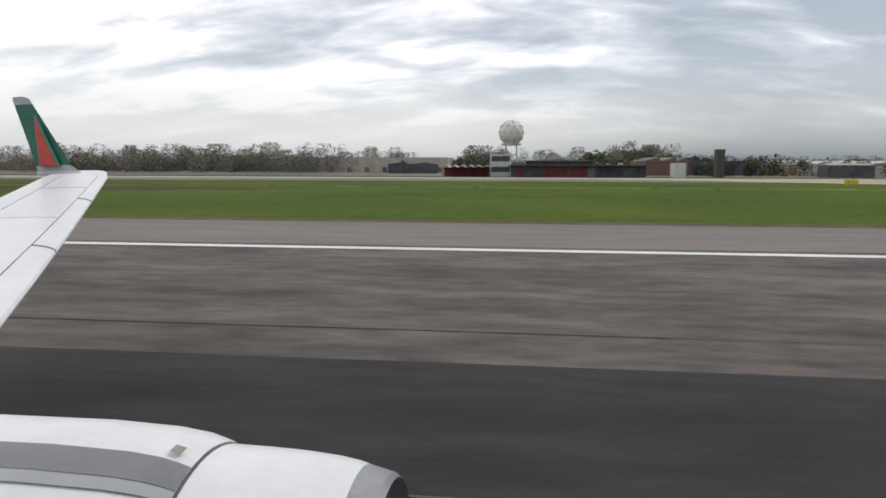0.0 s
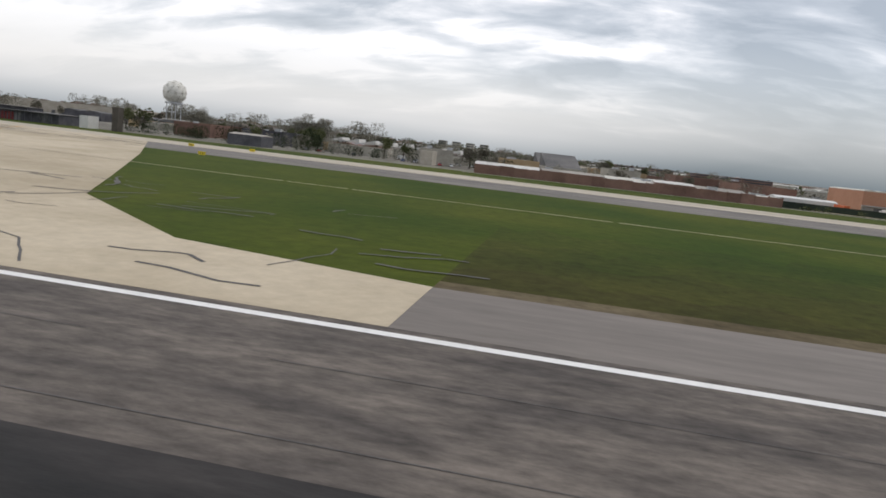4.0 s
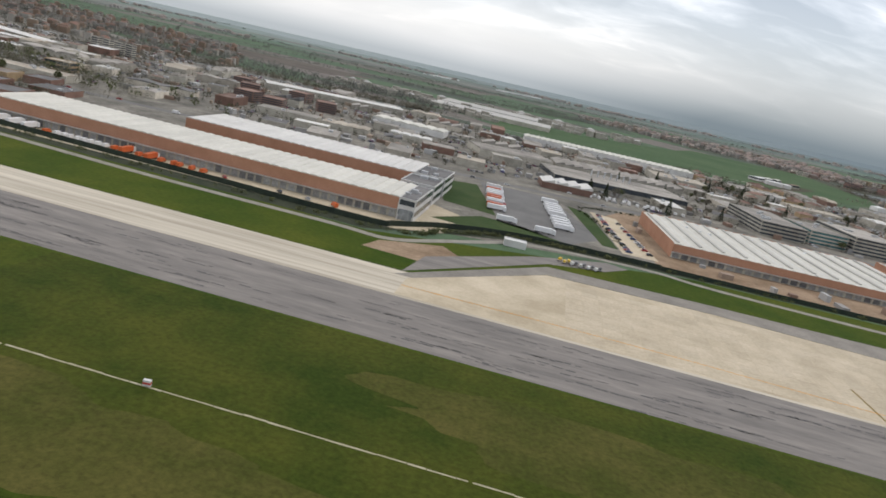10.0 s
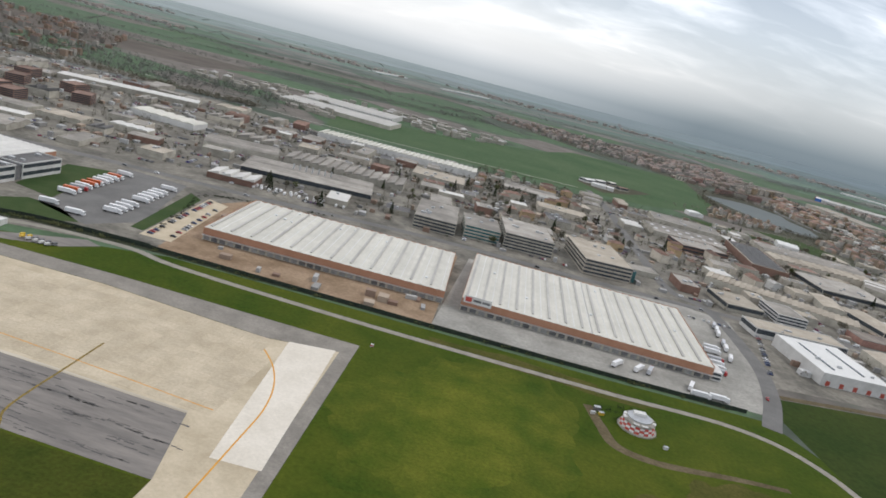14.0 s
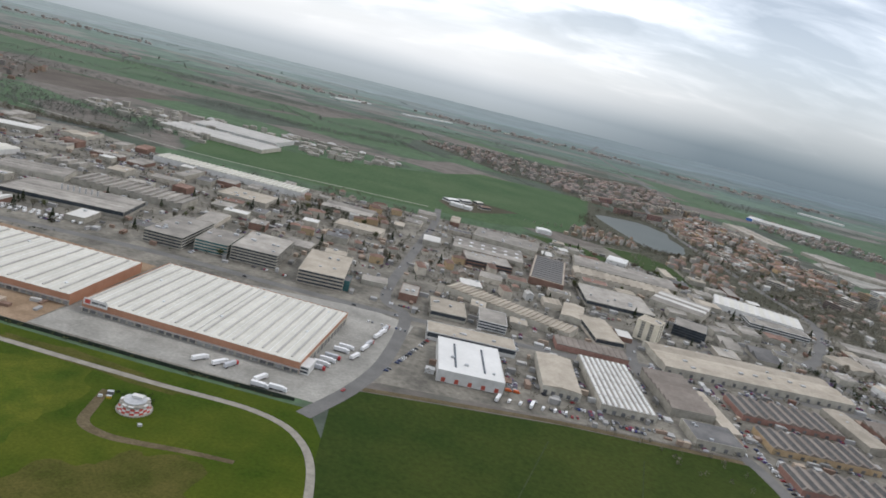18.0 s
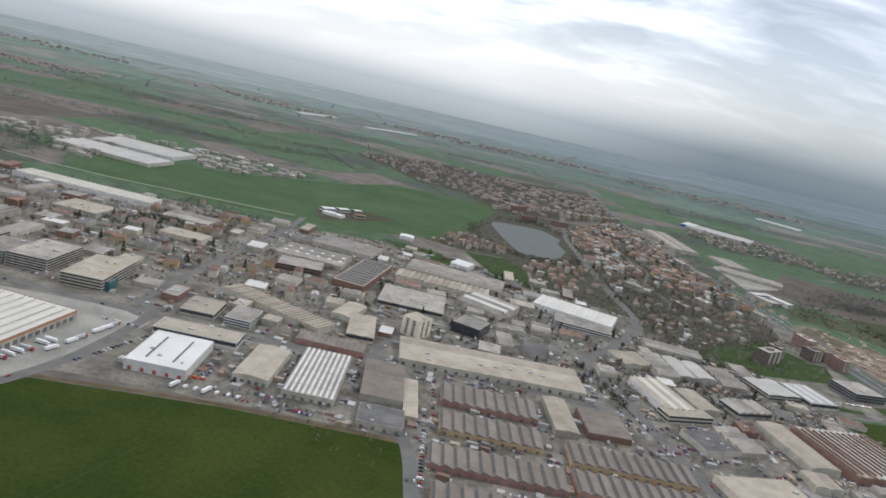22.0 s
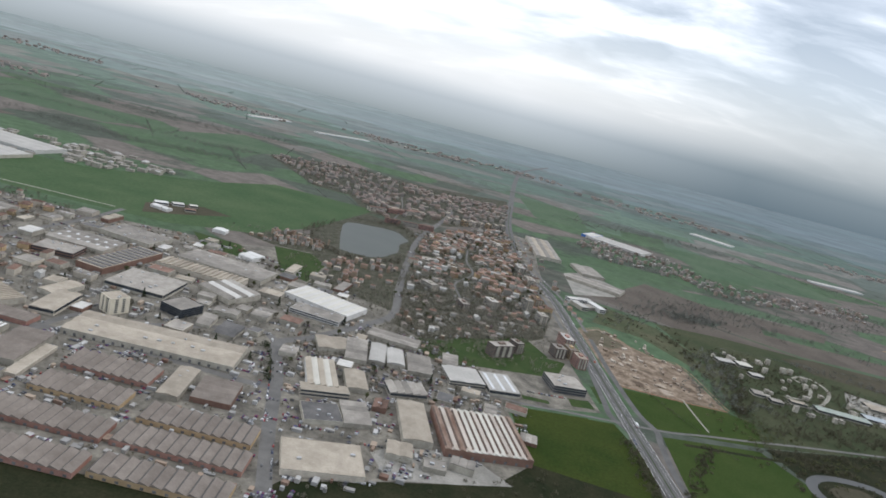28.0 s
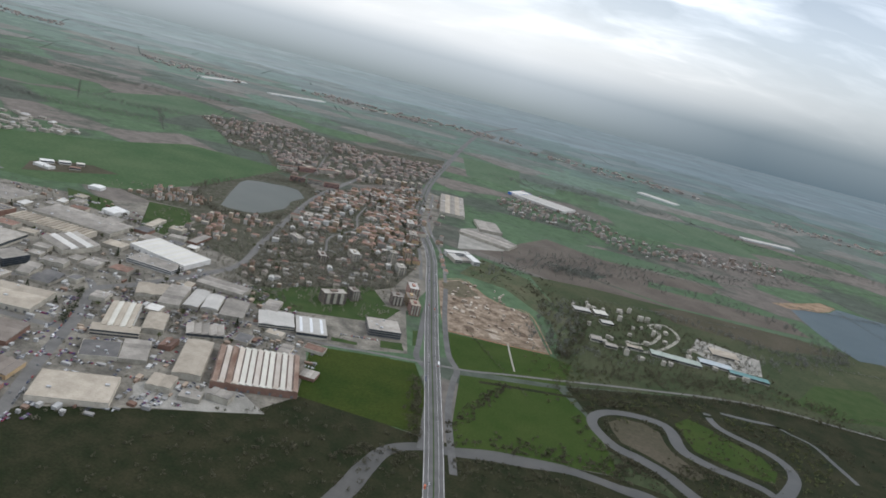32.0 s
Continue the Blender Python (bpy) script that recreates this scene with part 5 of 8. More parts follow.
hall(1009.5, 496.5, 24.5, 33, 26, 4.0, "flat", 1, WALLG, ROOFH, "white hall with rooflight strips", skylights=3, windows=1)
hall(954, 433, 26.5, 18, 31, 3.5, "saw", 5, WALLG, ROOFG, "grey terraced row of workshops", windows=1)
hall(1057, 539, 28, 26, 25, 6.0, "flat", 1, ROOFD, ROOFG, "dark modern flat-roofed office building", "office_block", windows=3, vents=5)
hall(972, 390.5, 18, 50, 22, 4.5, "gable", 1, WALLG, ROOFT, "tan-roofed shed beside the rusty hall")
hall(1012, 403.5, 55, 53, 24, 5.0, "sawr", 13, BRICK, ROOFR, "large hall with a rust-stained white and brown roof", "rusty_hall", bay_mats=(ROOFR, ROOFS, ROOFR, ROOFS, ROOFC, ROOFC, ROOFS, ROOFC, ROOFC, ROOFS, ROOFC, ROOFS, ROOFR), slots=surf("rusted_glazing", (0.085, 0.058, 0.046), (0.15, 0.10, 0.078), 0.3, 0.6, grain=2), doors=8)
hall(942, 318, 43, 31, 26, 3.5, "flat", 1, PLASTER, ROOFT, "broad beige flat-roofed hall", vents=2)
hall(921.5, 364, 23, 22, 31, 3.0, "flat", 1, WALLG, ROOFD, "low dark-roofed workshop with vents", vents=4)
hall(938.5, 376, 17, 26, 29, 3.0, "saw", 4, WALLG, ROOFG, "low grey workshop with sawtooth roof", across=True)
UMBER = surf("umber_brick", (0.150, 0.112, 0.092), (0.205, 0.158, 0.132), 0.2, 0.85, grain=2.5, amount=0.15, vary=0.1)
for x, y, w, d, r, h, wl, rf, lab in ((999, 566, 22, 11, 46, 10.5, UMBER, ROOFG, "tall brown brick apartment block with pale bands"), (1010, 589, 8, 12, 46, 9.5, UMBER, ROOFG, "brown brick apartment wing"), (1066, 603, 9, 15, 25, 10, PINKWALL, ROOFT, "salmon apartment block on the highway"), (1057, 622, 9, 15, 28, 9, OCHRE, ROOFP, "ochre apartment block on the highway"), (1046, 612, 11, 13, 28, 9.5, UMBER, ROOFG, "dark brick apartment block by the green"), (1051, 650, 10, 20, 24, 9.5, PINKWALL, ROOFH, "salmon apartment block with a white terrace roof"), (1003, 730, 8, 10, 38, 13, WALLG, ROOFG, "slim grey apartment tower in the village"), (968, 700, 9, 16, 40, 9, PLASTER, ROOFH, "cream apartment block in the garden suburb"), (944, 668, 8, 18, 34, 7, UMBER, ROOFG, "brown apartment block in the garden suburb"), (1022, 700, 9, 14, 30, 10, WALLG, ROOFG, "grey apartment block beside the highway"), (1010, 765, 9, 18, 24, 9, OCHRE, TILE, "ochre apartment block beside the highway"), (992, 850, 10, 20, 22, 9, PLASTER, ROOFG, "pale apartment block beside the highway"), (972, 905, 9, 22, 22, 9, WALLG, ROOFH, "grey apartment block beside the highway"), (868, 800, 9, 16, 12, 7, PLASTER, ROOFG, "pale apartment block by the pond road"), (856, 900, 9, 18, 14, 8, OCHRE, TILE, "ochre apartment block by the pond road"), (900, 700, 10, 18, 60, 7, WALLG, ROOFG, "grey school block among trees"), (925, 1010, 9, 20, 30, 9, PLASTER, ROOFG, "pale apartment block of the village centre"), (880, 1010, 9, 20, 30, 7, UMBER, ROOFG, "brown apartment block of the village centre")):
    block = hall(x, y, w, d, r, h, "flat", 1, wl, rf, lab, "apartment_block", windows=max(4, int(h / 1.6)))
    for k in range(3):
        part("balcony_band", box_data((-w / 2 + w * (.12 + .3 * k), -d / 2 - .5, .8, -w / 2 + w * (.26 + .3 * k), -d / 2 - .05, h - .4)), PLASTER if wl is WALLG else WALLG, block, "stacked pale balconies")
    part("lift_house", box_data((-w * .15, -d * .15, h + .06, w * .15, d * .15, h + 1.3)), wl, block)
hall(983, 1122, 40, 150, 13.3, 4.5, "gable", 5, WALLG, ROOFG, "long store with grey and tan roof bays", "store", vents=6, alt=ROOFT)
sheet("car_park", ((1049, 876), (1028, 990), (1058, 1039), (1109, 994), (1102, 932)), 0.05, YARD, "pale paved yard of the stores")
hall(1060, 1040, 36, 60, 20, 4.0, "gable", 2, WALLG, ROOFG, "grey shed beyond the highway")
hall(1112, 1412, 120, 60, -20, 4.5, "gable", 4, WALLW, ROOFH, "white factory with a blue end", "factory", across=True)
hall(1058, 1436, 24, 60, -20, 5, "flat", 1, surf("blue_cladding", (0.05, 0.14, 0.42), (0.07, 0.18, 0.48), 0.3, 0.6), ROOFW, "blue-clad end of the factory", "factory")

# the near side of the estate, behind the first warehouses
hall(61, 437, 5, 5, 0, 8.5, "flat", 1, WALLG, ROOFG, "grey silo-like tower block", "tower_block", windows=6, group="four grey towers")
for dx in (9, 18, 27):
    hall(61 + dx, 437 - dx * .1, 5, 5, 0, 8.5, "flat", 1, WALLG, ROOFG, "grey silo-like tower block", "tower_block", windows=6, group="four grey towers")
hall(10, 405, 130, 14, -17, 3.5, "gable", 1, WALLG, ROOFW, "long white shed behind the estate", "white_shed", across=True)
hall(289, 410, 44, 18, 0, 3.5, "barrel", 6, WALLW, ROOFC, "white-roofed factory with round bays", "white_shed")
hall(218, 478, 96, 18, 23, 4, "gable", 2, WALLG, ROOFW, "long pale works under twin gables", across=True)
hall(412, 402, 72, 26, 8, 3.5, "saw", 14, WALLG, ROOFG, "rows of grey workshop roofs")
hall(352, 385, 42, 26, 22, 3.5, "barrel", 4, WALLG, ROOFG, "grey works with wavy roof", across=True)
fac = hall(407, 352, 68, 34, 14, 4.2, "gable", 6, WALLG, ROOFG, "long grey factory with a row of flues", across=True, windows=1)
for k in range(7):
    part("flue", cyl_data(.5, .42, 4.2, 7.4, 8, -10 + 3.4 * k, 4), METAL, fac)
hall(458, 470, 36, 30, 6, 3.6, "flat", 1, WALLG, ROOFT, "tan flat-roofed works with vents", vents=6)
hall(520, 520, 40, 26, 6, 3.6, "gable", 2, WALLG, ROOFG, "grey works hall with gabled roof", across=True)
hall(545, 470, 34, 20, 6, 3.6, "flat", 1, PLASTER, ROOFT, "tan works hall with vents", vents=4)
for k, (x, y) in enumerate(((208, 360), (226, 352), (190, 400), (215, 420), (172, 430), (240, 395))):
    hall(x, y, 11, 15, 12 * (k % 3), 5.6, "flat", 1, BRICK, TILE, "red brick apartment block among sheds", "apartment_block", windows=5, group="red apartment blocks")

# terminal side of the airfield, low behind the taxiway
FIRE = surf("red_station_door", (0.16, 0.03, 0.035), (0.22, 0.045, 0.045), 0.5, 0.6)
DARKWALL = surf("dark_station_wall", (0.06, 0.06, 0.07), (0.11, 0.11, 0.12), 0.4, 0.7, grain=2)
TAKEN.append((11, 149, 34, 11, 2))
fire = thing("fire_station", 9.2, 149, 2, "low dark fire station with red garage doors", "fire station")
fire.scale = (0.8, 1.0, 0.8)
part("wall", box_data((-17, -4, 0, 17, 5, 2.9)), DARKWALL, fire)
part("roof", box_data((-17.6, -5.2, 2.9, 17.4, 5.4, 3.12)), ROOFD, fire, "dark overhanging roof slab")
part("upper_floor", box_data((-13, -1.5, 3.12, 4, 4, 4.1)), DARKWALL, fire)
part("upper_roof", box_data((-13.4, -2.2, 4.1, 4.4, 4.4, 4.26)), ROOFG, fire)
for k in range(14):
    x = -15.6 + 2.25 * k
    part("garage_door", box_data((x, -4.08, 0.05, x + 1.9, -4.0, 2.4)), FIRE if 3 <= k <= 7 or k == 0 else DOOR if k in (8, 12) else DARKWALL, fire)
for k in range(15):
    part("post", box_data((-16.0 + 2.25 * k, -5.0, 0, -15.85 + 2.25 * k, -4.85, 2.9)), DARKWALL, fire)
shelter = thing("shelter", -13.5, 147, 2, "open shelter with a zigzag white canopy and red posts", "shelter")
part("back_wall", box_data((-5, 2, 0, 5, 2.3, 1.9)), FIRE, shelter)
for k in range(6):
    part("canopy_fold", prism_data([(-5 + k * 1.67, 1.95), (-4.16 + k * 1.67, 2.5), (-3.33 + k * 1.67, 1.95), (-4.16 + k * 1.67, 2.2)], -2.6, 2.4), WALLW, shelter)
    part("post", box_data((-5 + k * 1.9, -2.3, 0, -4.85 + k * 1.9, -2.15, 2.0)), FIRE, shelter)
hall(-6.5, 148.5, 4.4, 5, 2, 4.4, "flat", 1, WALLW, ROOFD, "white watch room over the fire station", "watch_tower", windows=2)
hall(37.4, 147, 1.5, 2.2, 2, 5.4, "flat", 1, surf("weathered_brown", (0.075, 0.066, 0.056), (0.115, 0.10, 0.085), 0.4, 0.9), ROOFD, "slim brown brick drill tower", "drill_tower")
hall(29.5, 147.5, 2.2, 4, 2, 2.7, "flat", 1, WALLW, ROOFW, "white cabin beside the station", "cabin")
hall(-60, 262, 60, 20, 0, 5.4, "flat", 1, PLASTER, ROOFW, "long beige hangar far behind the taxiway", "hangar", doors=9)
hall(66, 158, 9, 6, -3, 2.6, "gable", 1, DARKWALL, ROOFG, "grey shed among dark bushes", "shed", across=True)
hall(108, 172, 3, 6, 0, 3.4, "flat", 1, PLASTER, ROOFT, "pale blank pillar building", "pillar_house")

# yellow taxi signs in the grass
SIGN = surf("yellow_sign", (0.62, 0.46, 0.02), (0.68, 0.52, 0.04), 0.8, 0.5, grain=3)
BLACKB = surf("sign_black", (0.02, 0.02, 0.02), (0.03, 0.03, 0.03), 1.0, 0.6)


def taxi_sign(x, y, w, rot, z=0.02):
    ob = thing("taxiway_sign", x, y, rot, "yellow taxiway sign board in the grass", "sign", "taxiway signs", z)
    board = part("board", box_data((-w / 2, -0.06, 0.14, w / 2, 0.06, 0.62)), SIGN, ob)
    part("marking", box_data((-w * .25, -0.07, 0.34, -w * .10, -0.06, 0.42), (w * .02, -0.07, 0.34, w * .22, -0.06, 0.42)), BLACKB, board, "black bars of unread writing")
    for s in (-0.35, 0.35):
        part("leg", box_data((w * s - .03, -.03, 0, w * s + .03, .03, 0.14)), METAL, ob)


for x, y, w, r in ((61.5, 44, 1.6, -6), (51, 58.4, 1.5, -6), (37.2, 76.4, 1.8, -4), (34.2, 80.4, 1.4, -4), (37.6, 24.6, 0.5, 0), (176.2, 25.4, 0.8, -4), (92, 89.5, 1.2, -8), (76, 114, 1.1, 0), (84.5, 121, 1.1, 0)):
    taxi_sign(x, y, w, r)

# far greenhouses, bright strips on the plain
for x, y, w, d, r in ((24, 2010, 170, 30, 72), (247, 2075, 205, 26, 60), (1384, 2042, 115, 40, -28), (1623, 1741, 130, 26, 20)):
    hall(x, y, w, d, r, 2.2, "barrel", 9, SKYL, ROOFH, "long row of white greenhouse tunnels", "greenhouse", across=True)
# sheds among trees beside the quarry lake
for x, y, w, d, r, wl, rf, lab in ((1219, 770, 20, 12, 20, WALLG, ROOFH, "white-roofed shed among bare trees"), (1240, 778, 16, 14, 20, WALLG, ROOFC, "pale cream shed among bare trees"), (1248, 750, 14, 10, 20, WALLG, ROOFH, "pale shed among bare trees"), (1238, 688, 12, 12, 10, WALLG, ROOFG, "grey flat shed by the loop road"), (1253, 680, 12, 9, 10, WALLG, ROOFG, "grey low shed by the loop road"), (1277, 697, 16, 8, 10, WALLG, ROOFT, "tan low shed by the loop road"), (1319, 702, 52, 13, 8, WALLG, surf("green_white_roof", (0.26, 0.31, 0.27), (0.37, 0.41, 0.37), 0.2, 0.7), "long pale green shed by the quarry"), (1361, 722, 34, 13, 6, WALLG, surf("pale_blue_roof", (0.33, 0.38, 0.41), (0.43, 0.47, 0.49), 0.2, 0.7), "long pale blue shed by the quarry"), (1376, 765, 30, 20, 8, WALLG, ROOFT, "tan shed by the quarry lake"), (1394, 716, 40, 10, 4, WALLG, surf("teal_roof", (0.09, 0.20, 0.20), (0.13, 0.25, 0.25), 0.2, 0.7), "long teal-roofed shed by the quarry")):
    hall(x, y, w, d, r, 3.0, "gable", 2, wl, rf, lab, "shed", across=True, windows=1)
office = hall(1056, 838, 34, 10, 38, 5.5, "flat", 1, WALLW, ROOFW, "white office complex round a court beside the highway", "office_block", windows=3, vents=3)
part("side_wing", box_data((8, -32, 0, 17, -5, 5.0)), WALLW, office, "white side wing with a flat roof")
part("side_wing", box_data((-17, -30, 0, -7, -5, 4.6)), WALLG, office, "grey side wing with a flat roof")
part("wing_roof", box_data((7.7, -32.3, 5.0, 17.3, -5, 5.3)), ROOFB, office)
part("wing_roof", box_data((-17.3, -30.3, 4.6, -6.7, -5, 4.9)), ROOFH, office)
part("court_roof", box_data((-7, -24, 0, 8, -10, 3.0)), ROOFG, office, "low grey roof in the court")
for q in range(2):
    part("ribbon_window", box_data((8.4, -32.06, 1.1 + 2.1 * q, 16.6, -32.0, 2.1 + 2.1 * q)), GLASS, office)
    part("ribbon_window", box_data((-16.6, -30.06, 1.1 + 2.1 * q, -7.4, -30.0, 2.1 + 2.1 * q)), GLASS, office)
TAKEN.append((1064, 820, 36, 36, 38))
hall(1074, 966, 78, 36, -12, 4.0, "gable", 4, WALLG, ROOFG, "wide tan store beyond the highway", "store", across=True)
hall(671, 666, 14, 12, 10, 3.2, "gable", 1, WALLW, ROOFB, "white peaked tent hall in the park", "tent_hall")
for k, (x, y) in enumerate(((722, 1038), (744, 1066), (766, 1094), (767, 981), (790, 993), (813, 1006))):
    hall(x, y, 31 if k < 3 else 23, 9, 52 if k < 3 else 28, 7, "gable", 1, PINKWALL if k % 2 else PLASTER, TILE, "apartment row behind the pond", "apartment_row", across=True, windows=4, group="apartment rows")
for k, (x, y) in enumerate(((822, 1118), (834, 1129), (846, 1139), (858, 1150), (870, 1161), (882, 1172), (893, 1184), (903, 1198))):
    hall(x, y, 7, 13, 35, 9, "flat", 1, OCHRE if k % 3 == 2 else PLASTER, ROOFT, "pale apartment block of the village", "apartment_block", windows=5, group="village apartment blocks")
def marker_box(x, y, lab):
    ob = thing("marker_box", x, y, 8, lab, "marker", "airfield markers", 0.02)
    part("box", box_data((-.45, -.25, .08, .45, .25, .8)), WALLW, ob)
    part("stripe", box_data((-.46, -.26, .3, .46, .26, .55)), surf("red_panel", (0.40, 0.05, 0.04), (0.48, 0.08, 0.06), 1.0, 0.6), ob, "red band round the box")
    for sx in (-.35, .35):
        part("foot", box_data((sx - .05, -.2, 0, sx + .05, .2, .08)), METAL, ob)


marker_box(335.4, 62.9, "small white and red marker box in grass")
marker_box(493.5, 172.5, "small white and red marker box by the apron")
for k, (x, y) in enumerate(((66.9, 6.62), (66.95, 5.83), (66.93, 5.16), (36.8, 5.84), (36.8, 5.13), (6.8, 5.84), (6.8, 5.13), (97, 5.84), (97, 5.13), (95.5, 14.0), (37, 14.0), (7, 14.0), (125, 14.0), (185, 14.0))):
    ob = thing("runway_light", x, y, 0, "flush white runway light in the asphalt", "light fitting", "runway lights", 0.05)
    part("rim", cyl_data(.075, .065, 0, .012, 12), METAL, ob)
    part("lens", cyl_data(.04, .03, .012, .02, 8), SKYL, ob)
# service things at the apron's edge
CART = surf("yellow_cart_paint", (0.55, 0.36, 0.03), (0.62, 0.42, 0.05), 1.0, 0.5)
hut = hall(370.5, 178, 6, 3.2, 6, 1.6, "flat", 1, WALLW, ROOFB, "small white equipment hut by the fence", "hut", windows=0)


def cart(x, y, rot, body):
    ob = thing("baggage_cart", x, y, rot, "parked ground service cart on grey asphalt", "cart", "ground service carts", 0.05)
    part("bed", box_data((-.8, -.4, .3, .8, .4, .45)), METAL, ob)
    part("load", box_data((-.7, -.36, .45, .7, .36, .95)), body, ob)
    for x_ in (-.5, .5):
        for y_ in (-.36, .36):
            part("wheel", cyl_data(.15, .15, -.05, .05, 8), surf("tyre_rubber", (0.02, 0.02, 0.02), (0.03, 0.03, 0.03), 2.0, 0.9), ob, at=pose(x_, y_, .15, 90))


for k in range(11):
    cart(383 + k * 1.05 + (k % 3) * .1, 174.5 - (k % 2) * 1.6, 70 + 7 * (k % 3), CART if k < 3 else WALLW if k % 2 else DOOR)
pen = thing("marker_stand", 568.2, 172.9, 8, "round stand of red and white chequered panels with a grey deck", "marker stand", "", 0.02)
part("base", cyl_data(5.3, 5.3, 0, 0.3, 28), WALLG, pen, "grey concrete base")
part("drum", cyl_data(4.5, 3.95, 0.3, 2.2, 28), DARKWALL, pen)
REDC = surf("red_panel", (0.40, 0.05, 0.04), (0.48, 0.08, 0.06), 1.0, 0.6)
for j in range(3):
    for i in range(22):
        a0, a1 = (2 * math.pi * (i + e) / 22 for e in (.04, .96))
        (r0, z0), (r1, z1) = ((4.72 - .17 * (j + e), 0.34 + .58 * (j + e)) for e in (.04, .96))
        q = [(r * math.cos(a), r * math.sin(a), z) for r, z in ((r0, z0), (r1, z1)) for a in (a0, a1)]
        up = [(x * 1.025, y * 1.025, z + .02) for x, y, z in q]
        part("panel", (q + up, [(0, 2, 3, 1), (4, 5, 7, 6), (0, 1, 5, 4), (1, 3, 7, 5), (3, 2, 6, 7), (2, 0, 4, 6)]), REDC if (i + j) % 2 else WALLW, pen)
deck = part("deck", cyl_data(4.35, 3.3, 2.2, 2.95, 22), WALLG, pen, "grey sloping deck")
for i in range(11):
    a = 2 * math.pi * (i + .5) / 11
    part("deck_panel", box_data((-.8, -.55, -.04, .8, .55, .06)), WALLW if i % 3 else ROOFG, deck, at=pose(3.82 * math.cos(a), 3.82 * math.sin(a), 2.68, 0, 0, math.degrees(a) + 90))
part("hut", box_data((-1.6, .4, 2.95, 1.8, 2.2, 4.0)), WALLW, pen, "small white hut on the deck")
part("railing", cyl_data(3.35, 3.35, 2.95, 3.3, 22), METAL, pen)
for x, y, s_, c in ((557.5, 176.5, .9, DOOR), (558.6, 174.2, .7, CART), (556.2, 173.4, .6, WALLW), (575, 165.5, .6, WALLW)):
    crate = thing("equipment_box", x, y, 20, "weathered equipment box beside the stand", "box", "equipment boxes", 0.02)
    part("box", box_data((-s_, -s_ * .6, 0, s_, s_ * .6, s_ * 1.1)), c, crate)
    part("lid", box_data((-s_ - .04, -s_ * .6 - .04, s_ * 1.1, s_ + .04, s_ * .6 + .04, s_ * 1.1 + .08)), METAL, crate)
ribbon("dirt_track", ((555, 178), (558, 168), (561.5, 159), (570, 156.5), (580, 158), (592, 161), (606, 163.5)), lambda f: 3.4 - 2.2 * abs(f - .3), 0.032, DIRT, "bare dirt track worn into the grass", 6)

# ---- radar dome on its mast ----
dome = thing("radar_dome", -7.1, 242.5, 0, "cream faceted radar dome on a lattice mast", "radar dome")
bm = bmesh.new()
bmesh.ops.create_icosphere(bm, subdivisions=3, radius=4.3)
me = bpy.data.meshes.new("dome_shell")
bm.to_mesh(me)
bm.free()
me.materials.append(surf("dome_panels", (0.620, 0.610, 0.550), (0.760, 0.750, 0.690), 0.9, 0.6, grain=1.2, amount=0.12))
part("dome_shell", None, None, dome, at=pose(0, 0, 13.9), me=me)
bm = bmesh.new()
bmesh.ops.create_icosphere(bm, subdivisions=2, radius=4.36)
bmesh.ops.wireframe(bm, faces=bm.faces[:], thickness=0.16, use_replace=True)
me = bpy.data.meshes.new("dome_frame")
bm.to_mesh(me)
bm.free()
me.materials.append(WALLG)
part("dome_frame", None, None, dome, "grey rib frame over the panels", at=pose(0, 0, 13.9), me=me)
part("platform", cyl_data(3.4, 3.4, 9.6, 10.3, 14), METAL, dome)
for i in range(4):
    a = math.pi / 4 + i * math.pi / 2
    part("mast_leg", cyl_data(0.22, 0.2, 0, 9.7, 6, 2.6 * math.cos(a), 2.6 * math.sin(a)), METAL, dome)
for z in (3.2, 6.4):
    part("mast_ring", box_data((-2, -1.95, z, 2, -1.75, z + .2), (-2, 1.75, z, 2, 1.95, z + .2), (-1.95, -1.75, z, -1.75, 1.75, z + .2), (1.75, -1.75, z, 1.95, 1.75, z + .2)), METAL, dome)

# ---- fences ----
def fence(pts, h, mat, label, step=3.0):
    line = glide(pts, 10)
    ob = thing("fence", line[0].x, line[0].y, 0, label, "fence")
    o = line[0]
    for a, b in zip(line[:-1], line[1:]):
        d = b - a
        at = pose(a.x - o.x, a.y - o.y, 0, 0, 0, math.degrees(math.atan2(d.y, d.x)))
        part("fence_panel", box_data((0, -0.04, 0.05, d.length - 0.06, 0.04, h)), mat, ob, at=at)
        part("post", box_data((-0.08, -0.08, 0, 0.08, 0.08, h + 0.12)), mat, ob, at=at)
    return ob


fence(((192, 168.5), (240, 166.5), (291, 164.8), (333, 163.5), (340, 167), (352, 179), (373, 189.5), (412, 194.5)), 1.5, FENCE, "dark green screened perimeter fence")
fence(((412, 194), (500, 199), (560, 203), (606, 207)), 1.3, FENCE, "dark perimeter fence beside the track")

# ---- trees ----
LEAF = surf("spring_foliage", (0.070, 0.082, 0.038), (0.110, 0.118, 0.056), 0.15, 0.9, grain=1.5, amount=0.35, vary=0.25, spec=0.1)
BARE = surf("bare_twigs", (0.101, 0.094, 0.070), (0.169, 0.156, 0.122), 0.15, 0.95, grain=1.5, amount=0.3, vary=0.2, spec=0.1)
DARKLEAF = surf("evergreen_foliage", (0.022, 0.032, 0.016), (0.042, 0.054, 0.026), 0.15, 0.9, grain=1.5, amount=0.3, vary=0.2, spec=0.1)
RIVERBARE = surf("riverside_twigs", (0.064, 0.062, 0.040), (0.105, 0.100, 0.068), 0.15, 0.95, grain=1.5, amount=0.3, spec=0.1)
